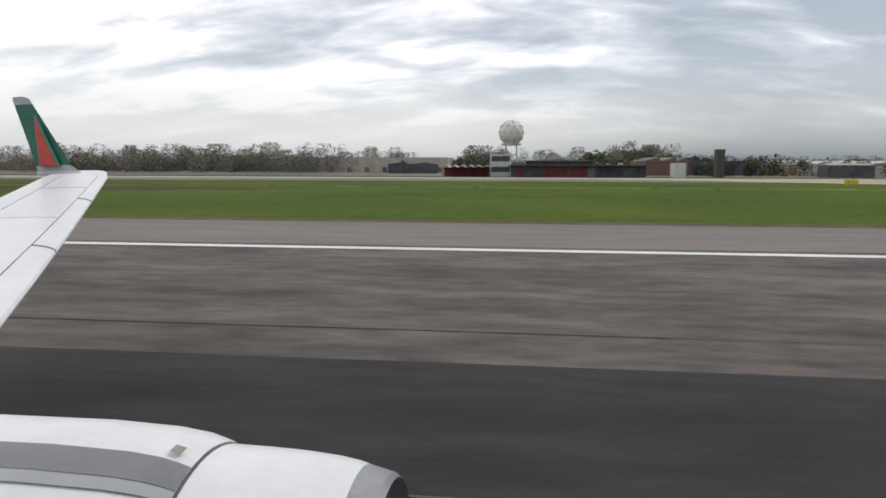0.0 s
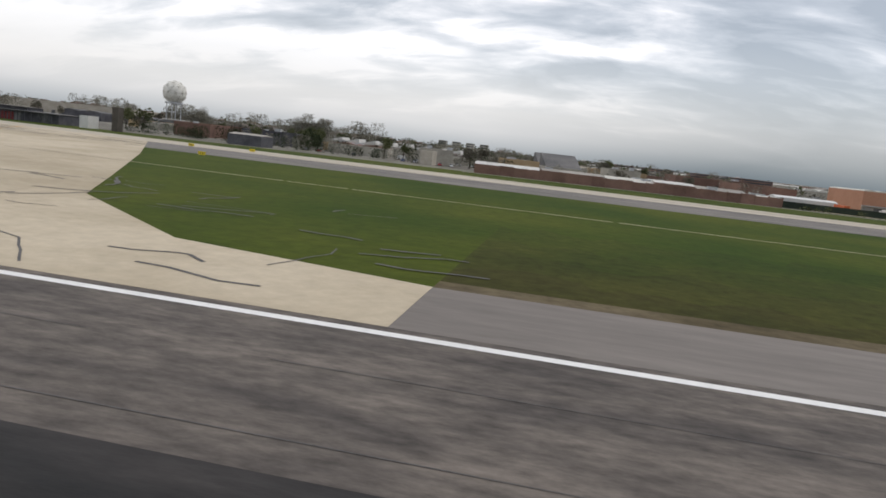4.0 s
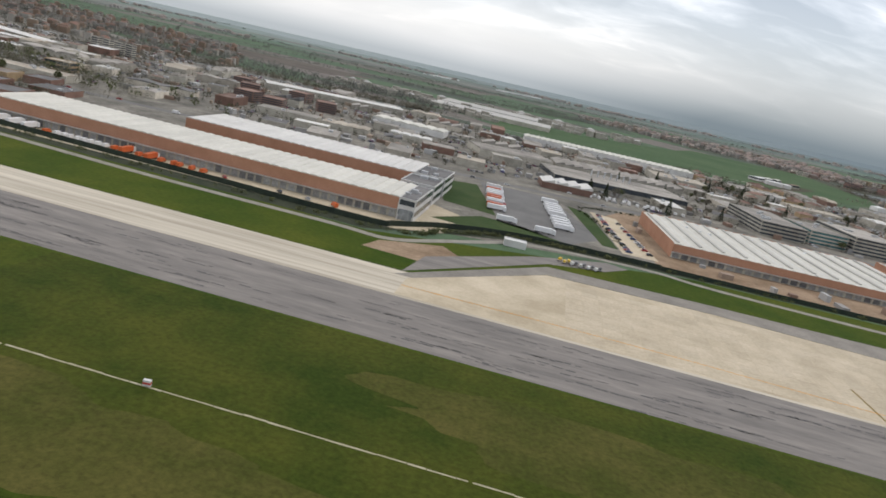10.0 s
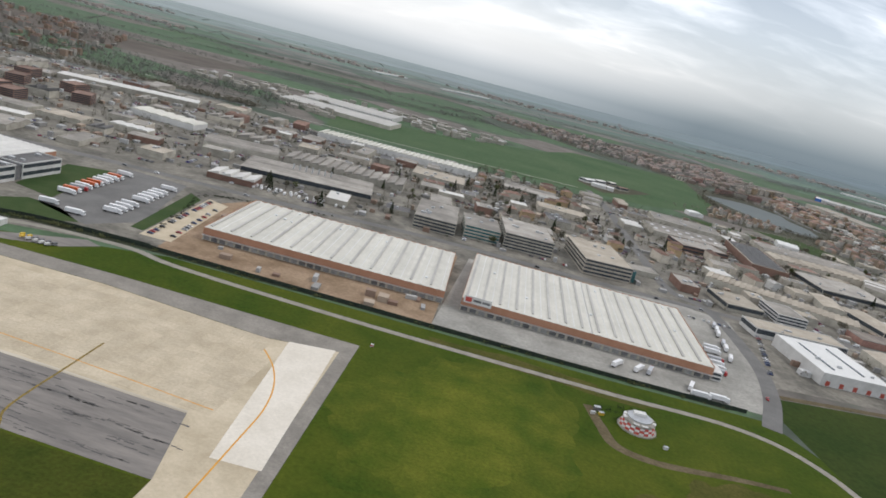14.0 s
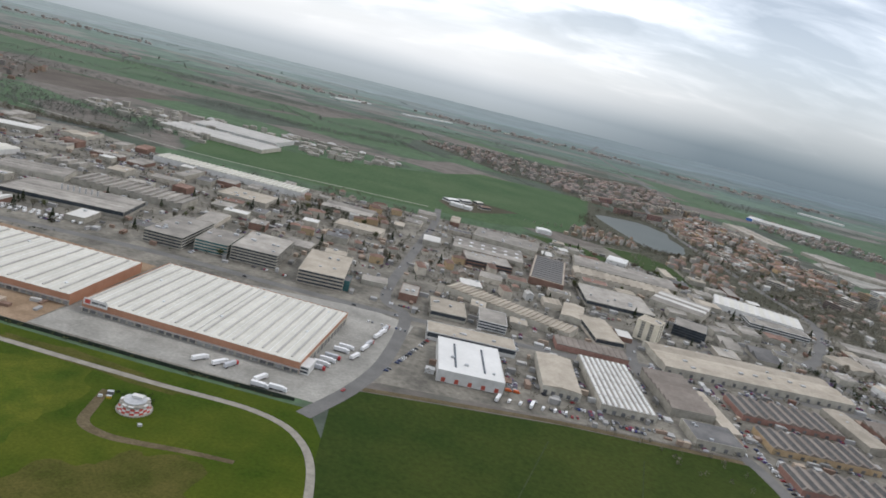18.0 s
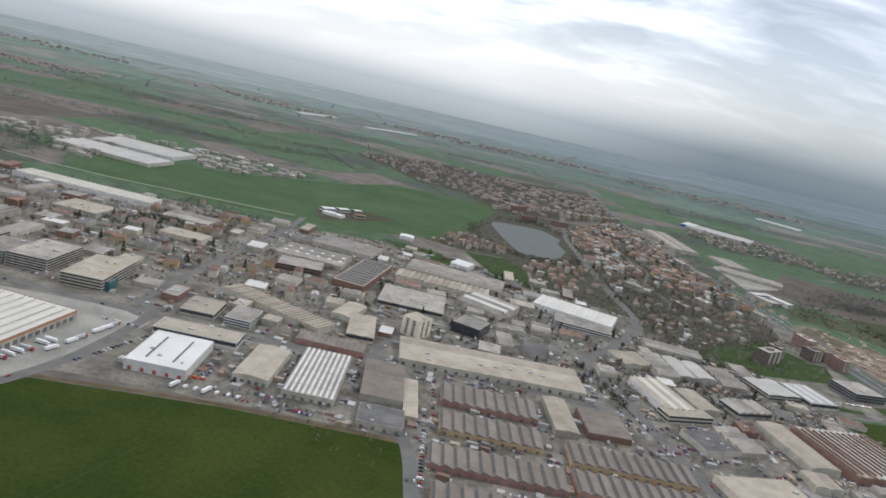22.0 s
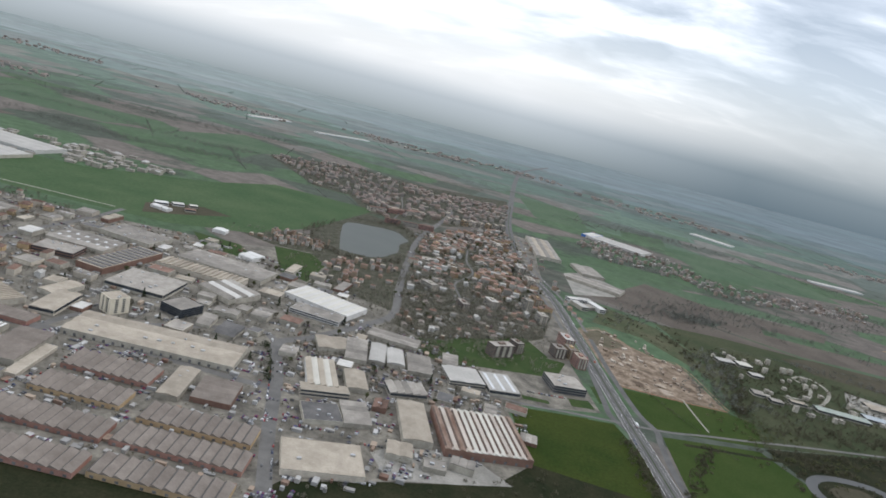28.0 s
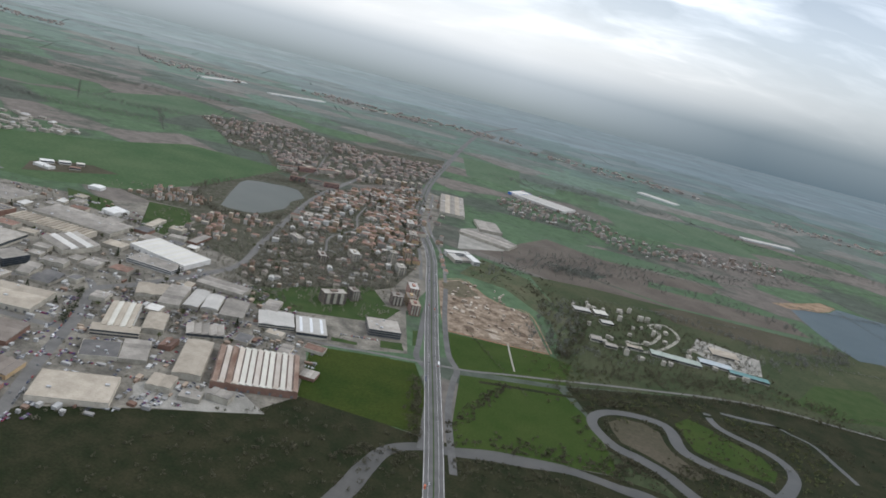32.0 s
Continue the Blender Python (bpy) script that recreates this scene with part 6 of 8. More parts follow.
BUD = surf("budding_twigs", (0.177, 0.168, 0.134), (0.256, 0.244, 0.198), 0.08, 0.95, grain=0.8, amount=0.3, spec=0.1)
DARK = surf("dark_evergreen_shrub", (0.020, 0.029, 0.015), (0.043, 0.053, 0.026), 0.2, 0.95, grain=1.5, amount=0.3, spec=0.1)
# far trees: haze put into the colour, pale grey-green
FARBARE = surf("hazed_bare_trees", (0.133, 0.137, 0.121), (0.179, 0.183, 0.163), 0.03, 0.95, grain=0.5, amount=0.25, spec=0.1)
FARWOOD = surf("hazed_woods", (0.150, 0.189, 0.171), (0.186, 0.225, 0.206), 0.02, 0.95, grain=0.2, amount=0.2, spec=0.1)
BARK = surf("bark", (0.07, 0.055, 0.042), (0.11, 0.09, 0.07), 1.0, 0.95, grain=6)


def leaves(rng, n, shape, size):
    """n small leaf clumps (crossed triangles) spread over a crown; shape(rng) gives their places."""
    vs, fs = [], []
    for _ in range(n):
        p = Vector(shape(rng))
        for _k in range(2):
            b = len(vs)
            for _j in range(3):
                vs.append(tuple(p + Vector((rng.uniform(-1, 1), rng.uniform(-1, 1), rng.uniform(-.8, .8))) * size))
            fs.append((b, b + 1, b + 2))
    return vs, fs


def crown_round(r, h0, lobes):
    def f(rng):
        lx, ly, lz, lr = lobes[rng.randrange(len(lobes))]
        a, c, q = rng.uniform(0, 6.283), rng.uniform(-1, 1), rng.uniform(0.65, 1) ** 0.5
        s = math.sqrt(1 - c * c)
        return lx + lr * q * s * math.cos(a), ly + lr * q * s * math.sin(a), h0 + lz + lr * q * c * 0.9
    return f


def crown_tall(r, h0, h):
    def f(rng):
        t, a = rng.random(), rng.uniform(0, 6.283)
        q = r * math.sin(math.pi * (0.12 + 0.85 * t)) * rng.uniform(0.5, 1)
        return q * math.cos(a), q * math.sin(a), h0 + t * h
    return f


def make_tree(kind, seed):
    rng = random.Random(seed)
    if kind == "poplar":
        r, tr, h, mat, lab = 0.7, 1.0, 7.0, LEAF, "slender poplar in first leaf"
        data = leaves(rng, 380, crown_tall(r, tr, h), 0.23)
    elif kind == "fir":
        r, tr, h, mat, lab = 1.5, 0.6, 5.5, DARKLEAF, "dark evergreen tree among buildings"
        data = leaves(rng, 380, lambda g: (lambda t, a: (1.5 * (1 - t) * g.uniform(.6, 1) * math.cos(a), 1.5 * (1 - t) * g.uniform(.6, 1) * math.sin(a), 0.6 + 5.5 * t))(g.random() ** 1.4, g.uniform(0, 6.283)), 0.30)
    else:
        lobes = [(rng.uniform(-1.1, 1.1), rng.uniform(-1.1, 1.1), rng.uniform(-.7, .9), rng.uniform(0.8, 1.25)) for _ in range(5)]
        tr, h, mat, lab = 1.3, 3, (BARE if kind == "bare" else LEAF), ("bare broad tree of early spring" if kind == "bare" else "broad tree with fresh thin leaves")
        data = leaves(rng, 460, crown_round(1.5, 2.9, lobes), 0.27)
    ob = thing("tree", 0, 0, 0, lab, "tree")
    vs, fs = cyl_data(0.16, 0.06, 0, tr + 1.6, 6)
    for k in range(4):
        a, (lv, lf), b = k * 1.6 + rng.uniform(0, 1), cyl_data(0.07, 0.03, 0, 1.6, 5), len(vs)
        m = pose(0, 0, tr, 38 * math.sin(a), 38 * math.cos(a), 0)
        vs, fs = vs + [tuple(m @ Vector(q)) for q in lv], fs + [tuple(b + i for i in f) for f in lf]
    part("trunk", (vs, fs), BARK, ob)
    part("crown", data, mat, ob)
    return ob


CELL, NEAR_TAKEN, SEEN_TAKEN = 50, {}, [0]


def clear(x, y, gap=1.0):
    """Whether a place stands free of the buildings set so far."""
    while SEEN_TAKEN[0] < len(TAKEN):
        q = TAKEN[SEEN_TAKEN[0]]
        SEEN_TAKEN[0] += 1
        r = math.hypot(q[2], q[3]) / 2 + 30
        for i in range(int((q[0] - r) // CELL), int((q[0] + r) // CELL) + 1):
            for j in range(int((q[1] - r) // CELL), int((q[1] + r) // CELL) + 1):
                NEAR_TAKEN.setdefault((i, j), []).append(q)
    for cx, cy, w, d, rot in NEAR_TAKEN.get((int(x // CELL), int(y // CELL)), ()):
        dx, dy = x - cx, y - cy
        a = -radians(rot)
        u, v = dx * math.cos(a) - dy * math.sin(a), dx * math.sin(a) + dy * math.cos(a)
        if abs(u) < w / 2 + gap and abs(v) < d / 2 + gap:
            return False
    return True


ROADS = [glide(p, 6) for p in (
    ((1210, 120), (1154, 345), (1124, 458), (1096, 560), (1058, 705), (1027, 815), (990, 955), (951, 1032), (905, 1270), (868, 1560)),
    ((811, 1150), (823, 945), (845, 815), (876, 670), (897, 585), (888, 535), (866, 470), (853, 442), (875, 400), (906, 328), (934, 268)),
    ((853, 442), (832, 452), (787, 414), (766, 392), (735, 388)), ((737, 395), (735, 349), (752, 300), (776, 270), (790, 228)),
    ((400, 290), (484, 308), (559, 314), (624, 322), (700, 335), (736, 352), (780, 362), (860, 372), (884, 378)),
    ((612, 200), (620, 230), (623, 264), (617, 322), (600, 345), (591, 443), (581, 568), (570, 640)), ((-200, 262), (60, 260), (200, 256), (345, 282), (400, 290)),
    ((930, 470), (1024, 480), (1060, 492), (1099, 505), (1130, 512), (1216, 549), (1369, 642)), *STREETS)]
ROADPTS = [q for r in ROADS for a, b in zip(r[:-1], r[1:]) for q in (a, a.lerp(b, 0.33), a.lerp(b, 0.66))]


NEAR_ROAD = {}
for q in ROADPTS:
    for i in range(int((q.x - 12) // CELL), int((q.x + 12) // CELL) + 1):
        for j in range(int((q.y - 12) // CELL), int((q.y + 12) // CELL) + 1):
            NEAR_ROAD.setdefault((i, j), []).append((q.x, q.y))


def off_road(x, y, gap):
    return all((px - x) ** 2 + (py - y) ** 2 > gap * gap for px, py in NEAR_ROAD.get((int(x // CELL), int(y // CELL)), ()))


RIVERPTS = [q for p in (((1060, 300), (1082, 345), (1098.5, 374), (1119.7, 381), (1133.5, 385), (1153.6, 394), (1177, 405), (1199, 412), (1224, 420), (1243, 421), (1261.5, 420), (1279.6, 420), (1300, 411)), *OXBOWS) for q in glide(p, 4)]


def near_river(x, y):
    return x > 1070 and y < 620 and any((q.x - x) ** 2 + (q.y - y) ** 2 < 49 for q in RIVERPTS)


LAKE = ((724, 880), (722, 902), (735, 916), (772, 934), (797, 931), (825, 897), (822, 856), (834, 812), (829, 775), (821, 751), (790, 741), (773, 742), (746, 812))
FIELDS = (((330, 596), (470, 600), (620, 640), (690, 700), (700, 745), (716, 800), (720, 1040), (560, 1010), (520, 900), (420, 770), (300, 720)), LAKE, ((600, 212), (621, 228), (700, 258), (776, 272), (792, 226), (800, 20), (600, 20)))

# ---- houses ----
def island_mat(name, c1, c2, rough=0.9):
    """A colour that differs from house to house inside one mesh."""
    m = bpy.data.materials.new(name)
    m.use_nodes = True
    n, l = m.node_tree.nodes, m.node_tree.links
    g, r = n.new("ShaderNodeNewGeometry"), n.new("ShaderNodeMixRGB")
    r.inputs[1].default_value, r.inputs[2].default_value = (*c1, 1), (*c2, 1)
    l.new(g.outputs["Random Per Island"], r.inputs[0])
    l.new(r.outputs[0], n["Principled BSDF"].inputs["Base Color"])
    n["Principled BSDF"].inputs["Roughness"].default_value = rough
    return m


FARWALL = island_mat("mixed_plaster", (0.20, 0.188, 0.165), (0.46, 0.44, 0.40))
FARWALL2 = island_mat("mixed_warm_plaster", (0.20, 0.14, 0.095), (0.38, 0.30, 0.22))
FARTILE = island_mat("mixed_roof_tiles", (0.115, 0.082, 0.068), (0.29, 0.178, 0.138))
# far village palette, contrast lowered to paint haze into walls and roofs
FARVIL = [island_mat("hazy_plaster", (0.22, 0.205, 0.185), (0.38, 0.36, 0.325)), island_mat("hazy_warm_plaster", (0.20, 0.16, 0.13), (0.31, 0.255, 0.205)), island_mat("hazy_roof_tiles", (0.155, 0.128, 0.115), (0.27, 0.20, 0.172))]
HOUSES = []


def make_house(k, w, d, h, wall, hip, cover):
    ob = thing("house", 0, 0, 0, "%s house with a %s roof" % ("pale" if wall is PLASTER else "white" if wall is WALLW else "ochre" if wall is OCHRE else "grey", "terracotta" if cover is TILE else "pale grey" if cover is ROOFH else "grey"), "house", "village houses")
    part("wall", box_data((-w / 2, -d / 2, 0, w / 2, d / 2, h)), wall, ob)
    e, r = 0.25, d * 0.24
    ix = w / 2 - (d / 2 if hip else 0)
    vs = [(-w / 2 - e, -d / 2 - e, h), (w / 2 + e, -d / 2 - e, h), (w / 2 + e, d / 2 + e, h), (-w / 2 - e, d / 2 + e, h), (-ix - (0 if hip else e), 0, h + r), (ix + (0 if hip else e), 0, h + r)]
    roof = part("roof", (vs, [(0, 1, 5, 4), (1, 2, 5), (2, 3, 4, 5), (3, 0, 4), (3, 2, 1, 0)]), cover, ob)
    part("chimney", box_data((w * .2, d * .1, h + r * .4, w * .2 + .35, d * .1 + .35, h + r + .35)), BRICK, roof)
    return ob


def scatter(poly, count, gap, seed, place, avoid_fields=True):
    """Places inside poly, off the roads and buildings."""
    rng, got, tries = random.Random(seed), 0, 0
    x0, x1, y0, y1 = min(p[0] for p in poly), max(p[0] for p in poly), min(p[1] for p in poly), max(p[1] for p in poly)
    while got < count and tries < count * 25:
        tries += 1
        x, y = rng.uniform(x0, x1), rng.uniform(y0, y1)
        if poly_has(poly, x, y) and clear(x, y, gap) and off_road(x, y, gap + 4) and not (avoid_fields and any(poly_has(f, x, y) for f in FIELDS)):
            place(rng, x, y)
            got += 1


for k, (w, d, h, wall, hip, cover) in enumerate(((5, 4.2, 2.8, PLASTER, True, TILE), (6.5, 4.8, 3.2, WALLG, True, TILE), (4.6, 4, 2.6, PLASTER, False, TILE), (8.5, 5, 4.4, OCHRE, True, TILE), (12, 5.4, 5.0, PLASTER, True, TILE), (5.5, 4.4, 3.0, WALLW, True, ROOFG), (7, 4.6, 4.2, WALLW, False, ROOFH), (6, 4.8, 3.0, PLASTER, False, ROOFP))):
    HOUSES.append(make_house(k, w, d, h, wall, hip, cover))
SIZES = (5, 6.5, 4.6, 8.5, 12, 5.5, 7, 6)
VILLAGE = ((812, 965), (860, 730), (905, 560), (935, 545), (985, 600), (1030, 650), (1030, 740), (1010, 830), (985, 920), (935, 1130), (900, 1190))
used = set()


def put_house(rng, x, y):
    if y < 745 and x > 800 and rng.random() < .12:
        return
    i = rng.choice((0, 1, 5, 5, 6, 7, 7) if y < 740 and x > 800 else (0, 0, 1, 1, 2, 3, 3, 4, 5, 6, 7))
    rot = 22 + rng.choice((0, 90)) + rng.uniform(-8, 8)
    m = pose(x, y, 0, 0, 0, rot)
    if i in used:
        copy_thing(HOUSES[i], m)
    else:
        used.add(i)
        HOUSES[i].matrix_basis = m
    TAKEN.append((x, y, SIZES[i], 6, rot))


scatter(VILLAGE, 225, 2.0, 5, put_house)
scatter(((590, 400), (690, 410), (640, 470), (560, 450), (470, 420), (480, 385)), 24, 3.4, 6, put_house)
scatter(((480, 458), (556, 455), (560, 572), (482, 598)), 22, 2.4, 61, put_house)
for i in range(8):
    if i not in used:
        put_house(random.Random(i), 870 + 12 * i, 700)


def far_houses(name, poly, count, seed, label, big=1.0, pal=None, flats=0.22, claim=False, space=2):
    pal = pal or [FARWALL, FARWALL2, FARTILE, ROOFT]
    rng = random.Random(seed)
    vs, fs, mi = [], [], []
    x0, x1, y0, y1 = min(p[0] for p in poly), max(p[0] for p in poly), min(p[1] for p in poly), max(p[1] for p in poly)
    n = 0
    while n < count:
        x, y = rng.uniform(x0, x1), rng.uniform(y0, y1)
        if not poly_has(poly, x, y) or not clear(x, y, space) or not off_road(x, y, 8) or any(poly_has(f, x, y) for f in FIELDS):
            n += 0.2
            continue
        n += 1
        w, d, h = rng.uniform(5, 11) * big, rng.uniform(5, 7) * big, rng.choice((2.8, 3.2, 4.4, 6.0))
        a = radians(rng.choice((12, 102)) + rng.uniform(-12, 12))
        c, s = math.cos(a), math.sin(a)
        if claim:
            TAKEN.append((x, y, w, d, math.degrees(a)))
        flat = rng.random() < flats
        r = 0.3 if flat else d * .22
        loc = [(-w / 2, -d / 2, 0), (w / 2, -d / 2, 0), (w / 2, d / 2, 0), (-w / 2, d / 2, 0), (-w / 2, -d / 2, h), (w / 2, -d / 2, h), (w / 2, d / 2, h), (-w / 2, d / 2, h), (-w / 2 + d * .4, 0, h + r), (w / 2 - d * .4, 0, h + r)]
        b = len(vs)
        vs += [(x + u * c - v * s, y + u * s + v * c, z) for u, v, z in loc]
        fs += [tuple(b + i for i in f) for f in ((0, 1, 5, 4), (1, 2, 6, 5), (2, 3, 7, 6), (3, 0, 4, 7), (4, 5, 9, 8), (5, 6, 9), (6, 7, 8, 9), (7, 4, 8))]
        q = rng.random()
        mi += [0 if q < .6 else 1] * 4 + [3 if flat else 2] * 4
    me = mesh_of(name, vs, fs, pal)
    me.polygons.foreach_set("material_index", mi)
    tagged(new(name, me), label=label, kind="stuff")


far_houses("village_houses", VILLAGE, 60, 10, "close rows of red-roofed houses in the village", 0.62)
far_houses("village_houses", ((835, 860), (862, 775), (930, 755), (1000, 752), (1004, 830), (975, 930), (930, 1100), (895, 1150), (820, 980)), 300, 110, "close town houses with red and brown roofs", 0.95, [FARWALL, FARWALL2, island_mat("core_roofs", (0.150, 0.105, 0.086), (0.33, 0.205, 0.155)), ROOFG], 0.38, False, .3)
far_houses("village_houses", ((788, 675), (810, 750), (860, 728), (872, 644), (836, 618), (808, 603)), 60, 27, "houses in gardens by the pond", 0.7)
far_houses("allotment_sheds", ((690, 740), (764, 752), (771, 699), (718, 699)), 60, 28, "small pale allotment sheds by the pond", 0.35)
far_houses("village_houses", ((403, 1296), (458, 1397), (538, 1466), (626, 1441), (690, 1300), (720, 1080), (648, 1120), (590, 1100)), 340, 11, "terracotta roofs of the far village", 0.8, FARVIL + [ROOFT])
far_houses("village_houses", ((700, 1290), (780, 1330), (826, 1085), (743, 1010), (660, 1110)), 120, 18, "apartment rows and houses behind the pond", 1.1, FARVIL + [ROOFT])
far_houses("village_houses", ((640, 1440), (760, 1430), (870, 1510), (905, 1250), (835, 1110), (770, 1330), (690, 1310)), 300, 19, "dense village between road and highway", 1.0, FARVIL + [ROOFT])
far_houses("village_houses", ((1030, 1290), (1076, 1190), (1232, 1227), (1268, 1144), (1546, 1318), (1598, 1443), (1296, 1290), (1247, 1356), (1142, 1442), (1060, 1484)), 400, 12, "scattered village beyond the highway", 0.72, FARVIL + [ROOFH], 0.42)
TOWNPAL = [island_mat("town_walls", (0.14, 0.13, 0.115), (0.32, 0.30, 0.265)), island_mat("town_warm_walls", (0.15, 0.105, 0.075), (0.27, 0.20, 0.145)), island_mat("town_tiles", (0.10, 0.062, 0.048), (0.215, 0.125, 0.092)), ROOFG]
far_houses("town_houses", ((-420, 520), (-100, 470), (60, 470), (110, 560), (-60, 900), (-400, 950)), 420, 13, "red-roofed town beyond the sheds", 0.72, TOWNPAL)
far_houses("town_houses", ((-500, 320), (-60, 330), (30, 350), (30, 420), (-120, 470), (-500, 480)), 130, 16, "low houses behind the airfield", 0.8, TOWNPAL)
# hamlet palette with distance haze painted into walls and roofs
FARPAL = [island_mat("hazed_walls", (0.20, 0.20, 0.19), (0.34, 0.33, 0.31)), island_mat("hazed_warm_walls", (0.19, 0.17, 0.15), (0.30, 0.27, 0.24)), island_mat("hazed_roofs", (0.15, 0.125, 0.11), (0.24, 0.19, 0.165)), ROOFT]
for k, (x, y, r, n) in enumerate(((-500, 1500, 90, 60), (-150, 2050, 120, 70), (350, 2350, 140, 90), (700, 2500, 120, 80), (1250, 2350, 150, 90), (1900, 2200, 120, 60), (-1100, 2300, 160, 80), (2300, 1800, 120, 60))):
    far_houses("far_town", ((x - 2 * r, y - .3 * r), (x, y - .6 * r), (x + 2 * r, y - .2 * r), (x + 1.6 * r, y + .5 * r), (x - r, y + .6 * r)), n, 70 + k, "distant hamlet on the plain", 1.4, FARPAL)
far_houses("estate_sheds", ((230, 640), (420, 640), (480, 760), (470, 880), (380, 900), (200, 830), (120, 720)), 150, 29, "low grey sheds of the far estate", 1.3, [WALLG, WALLG, island_mat("far_shed_roofs", (0.20, 0.195, 0.185), (0.50, 0.49, 0.47)), ROOFG], 0.8)
far_houses("estate_sheds", ((1205, 800), (1264, 825), (1384, 775), (1400, 700), (1365, 690), (1231, 651)), 46, 17, "cluster of pale sheds by the quarry lake", 0.62, [WALLG, WALLG, island_mat("mixed_shed_roofs", (0.15, 0.15, 0.145), (0.46, 0.46, 0.45)), ROOFG], 1.0)

# low sheds that fill the estate between the large ones
SHED = [0]


def put_shed(rng, x, y):
    w, d = rng.choice((rng.uniform(8, 20), rng.uniform(18, 40))), rng.uniform(8, 16)
    if not clear(x, y, max(w, d) * 0.55):
        return
    SHED[0] += 1
    style = rng.choice(("flat", "flat", "gable", "gable", "saw", "barrel"))
    roofs, wd = rng.choice(((ROOFG, "grey"), (ROOFG, "grey"), (ROOFG, "grey"), (ROOFT, "tan"), (ROOFW, "pale"), (ROOFD, "dark"), (TILE, "red-brown")) if y > 262 else ((ROOFG, "grey"), (ROOFD, "dark"), (ROOFP, "brown"), (TILE, "red-brown")))
    hall(x, y, w, d, rng.choice((6, 12, 96, 102)) + rng.uniform(-3, 3), rng.uniform(2.2, 4.2), style, 1 if style == "flat" else rng.choice((2, 3, 4)), rng.choice((WALLG, WALLG, PLASTER, BRICK, WALLG) if y > 262 else (DARKWALL, BRICK, BRICK, WALLG, OCHRE)), roofs, "%s-roofed %s shed of the estate" % (wd, {"flat": "flat", "gable": "gabled", "saw": "sawtooth", "barrel": "vaulted"}[style]), "workshop", windows=0, vents=rng.choice((0, 1, 2)))


scatter(((-120, 275), (330, 290), (395, 300), (470, 315), (610, 330), (700, 345), (735, 360), (735, 420), (690, 460), (610, 620), (560, 585), (340, 540), (200, 540), (90, 440), (-120, 380)), 420, 2, 21, put_shed)
scatter(((690, 330), (850, 390), (880, 470), (840, 500), (860, 620), (700, 635), (650, 600)), 150, 2, 22, put_shed)
scatter(((860, 400), (1000, 340), (1050, 400), (1030, 470), (960, 540), (880, 540)), 80, 2, 23, put_shed)
scatter(((60, 178), (135, 184), (196, 192), (200, 255), (60, 255), (-60, 250), (20, 195)), 90, 2, 24, put_shed)



def clutter(name, poly, count, seed, label, mats, kind_of):
    """Annexes, containers, walls or cars too many to count, as one mesh with a colour to each piece."""
    rng = random.Random(seed)
    vs, fs, mi = [], [], []
    x0, x1, y0, y1 = min(p[0] for p in poly), max(p[0] for p in poly), min(p[1] for p in poly), max(p[1] for p in poly)
    n = tries = 0
    while n < count and tries < count * 14:
        tries += 1
        x, y = rng.uniform(x0, x1), rng.uniform(y0, y1)
        if not poly_has(poly, x, y) or not clear(x, y, 1.2) or not off_road(x, y, 4.5) or any(poly_has(f, x, y) for f in FIELDS):
            continue
        n += 1
        a = radians(rng.choice((8, 98)) + rng.uniform(-5, 5))
        c, s = math.cos(a), math.sin(a)
        if kind_of == "cars":
            k = rng.randint(2, 9)
            todo = []
            for i in range(k):
                if rng.random() < .85:
                    o = i * 1.25
                    todo += [((-1.05, o - .44, .12, 1.05, o + .44, .48)), ((-.55, o - .38, .48, .45, o + .38, .74))]
        else:
            w, d, h = rng.uniform(1.2, 6), rng.uniform(1, 3.5), rng.uniform(.7, 2.4)
            todo = [(-w / 2, -d / 2, 0, w / 2, d / 2, h)]
        m = rng.randrange(len(mats))
        for bx in todo:
            if kind_of == "cars" and bx[2] < .3:
                m = rng.randrange(len(mats))
            bv, bf = box_data(bx)
            b = len(vs)
            vs += [(x + u * c - v * s, y + u * s + v * c, z + .035) for u, v, z in bv]
            fs += [tuple(b + i for i in f) for f in bf]
            mi += [m] * len(bf)
    me = mesh_of(name, vs, fs, mats)
    me.polygons.foreach_set("material_index", mi)
    tagged(new(name, me), label=label, kind="stuff")


ESTATE = ((-120, 275), (330, 290), (395, 300), (470, 315), (610, 330), (735, 350), (850, 385), (880, 470), (850, 620), (700, 635), (560, 585), (340, 540), (90, 540), (-120, 420))
ESTATE2 = ((690, 262), (790, 235), (930, 262), (1040, 390), (1040, 470), (960, 540), (880, 540), (850, 385), (640, 330), (640, 262))
CLUT = [island_mat("annex_greys", (0.14, 0.14, 0.135), (0.42, 0.41, 0.39)), island_mat("annex_warm", (0.16, 0.09, 0.065), (0.38, 0.31, 0.24)), island_mat("annex_pale", (0.20, 0.20, 0.195), (0.50, 0.50, 0.49))]
CARM = [island_mat("car_lights", (0.35, 0.36, 0.38), (0.72, 0.72, 0.72)), island_mat("car_darks", (0.02, 0.022, 0.028), (0.14, 0.14, 0.15)), island_mat("car_silvers", (0.16, 0.17, 0.18), (0.42, 0.43, 0.44)), island_mat("car_greys", (0.03, 0.04, 0.07), (0.20, 0.20, 0.20)), island_mat("car_colours", (0.26, 0.035, 0.03), (0.04, 0.07, 0.20))]
clutter("annexes", ESTATE, 800, 81, "small annexes, tanks and containers between the sheds", CLUT, "boxes")
clutter("annexes", ESTATE2, 260, 82, "small annexes, tanks and containers between the sheds", CLUT, "boxes")
clutter("car_rows", ESTATE, 420, 83, "rows of parked cars between the sheds", CARM, "cars")
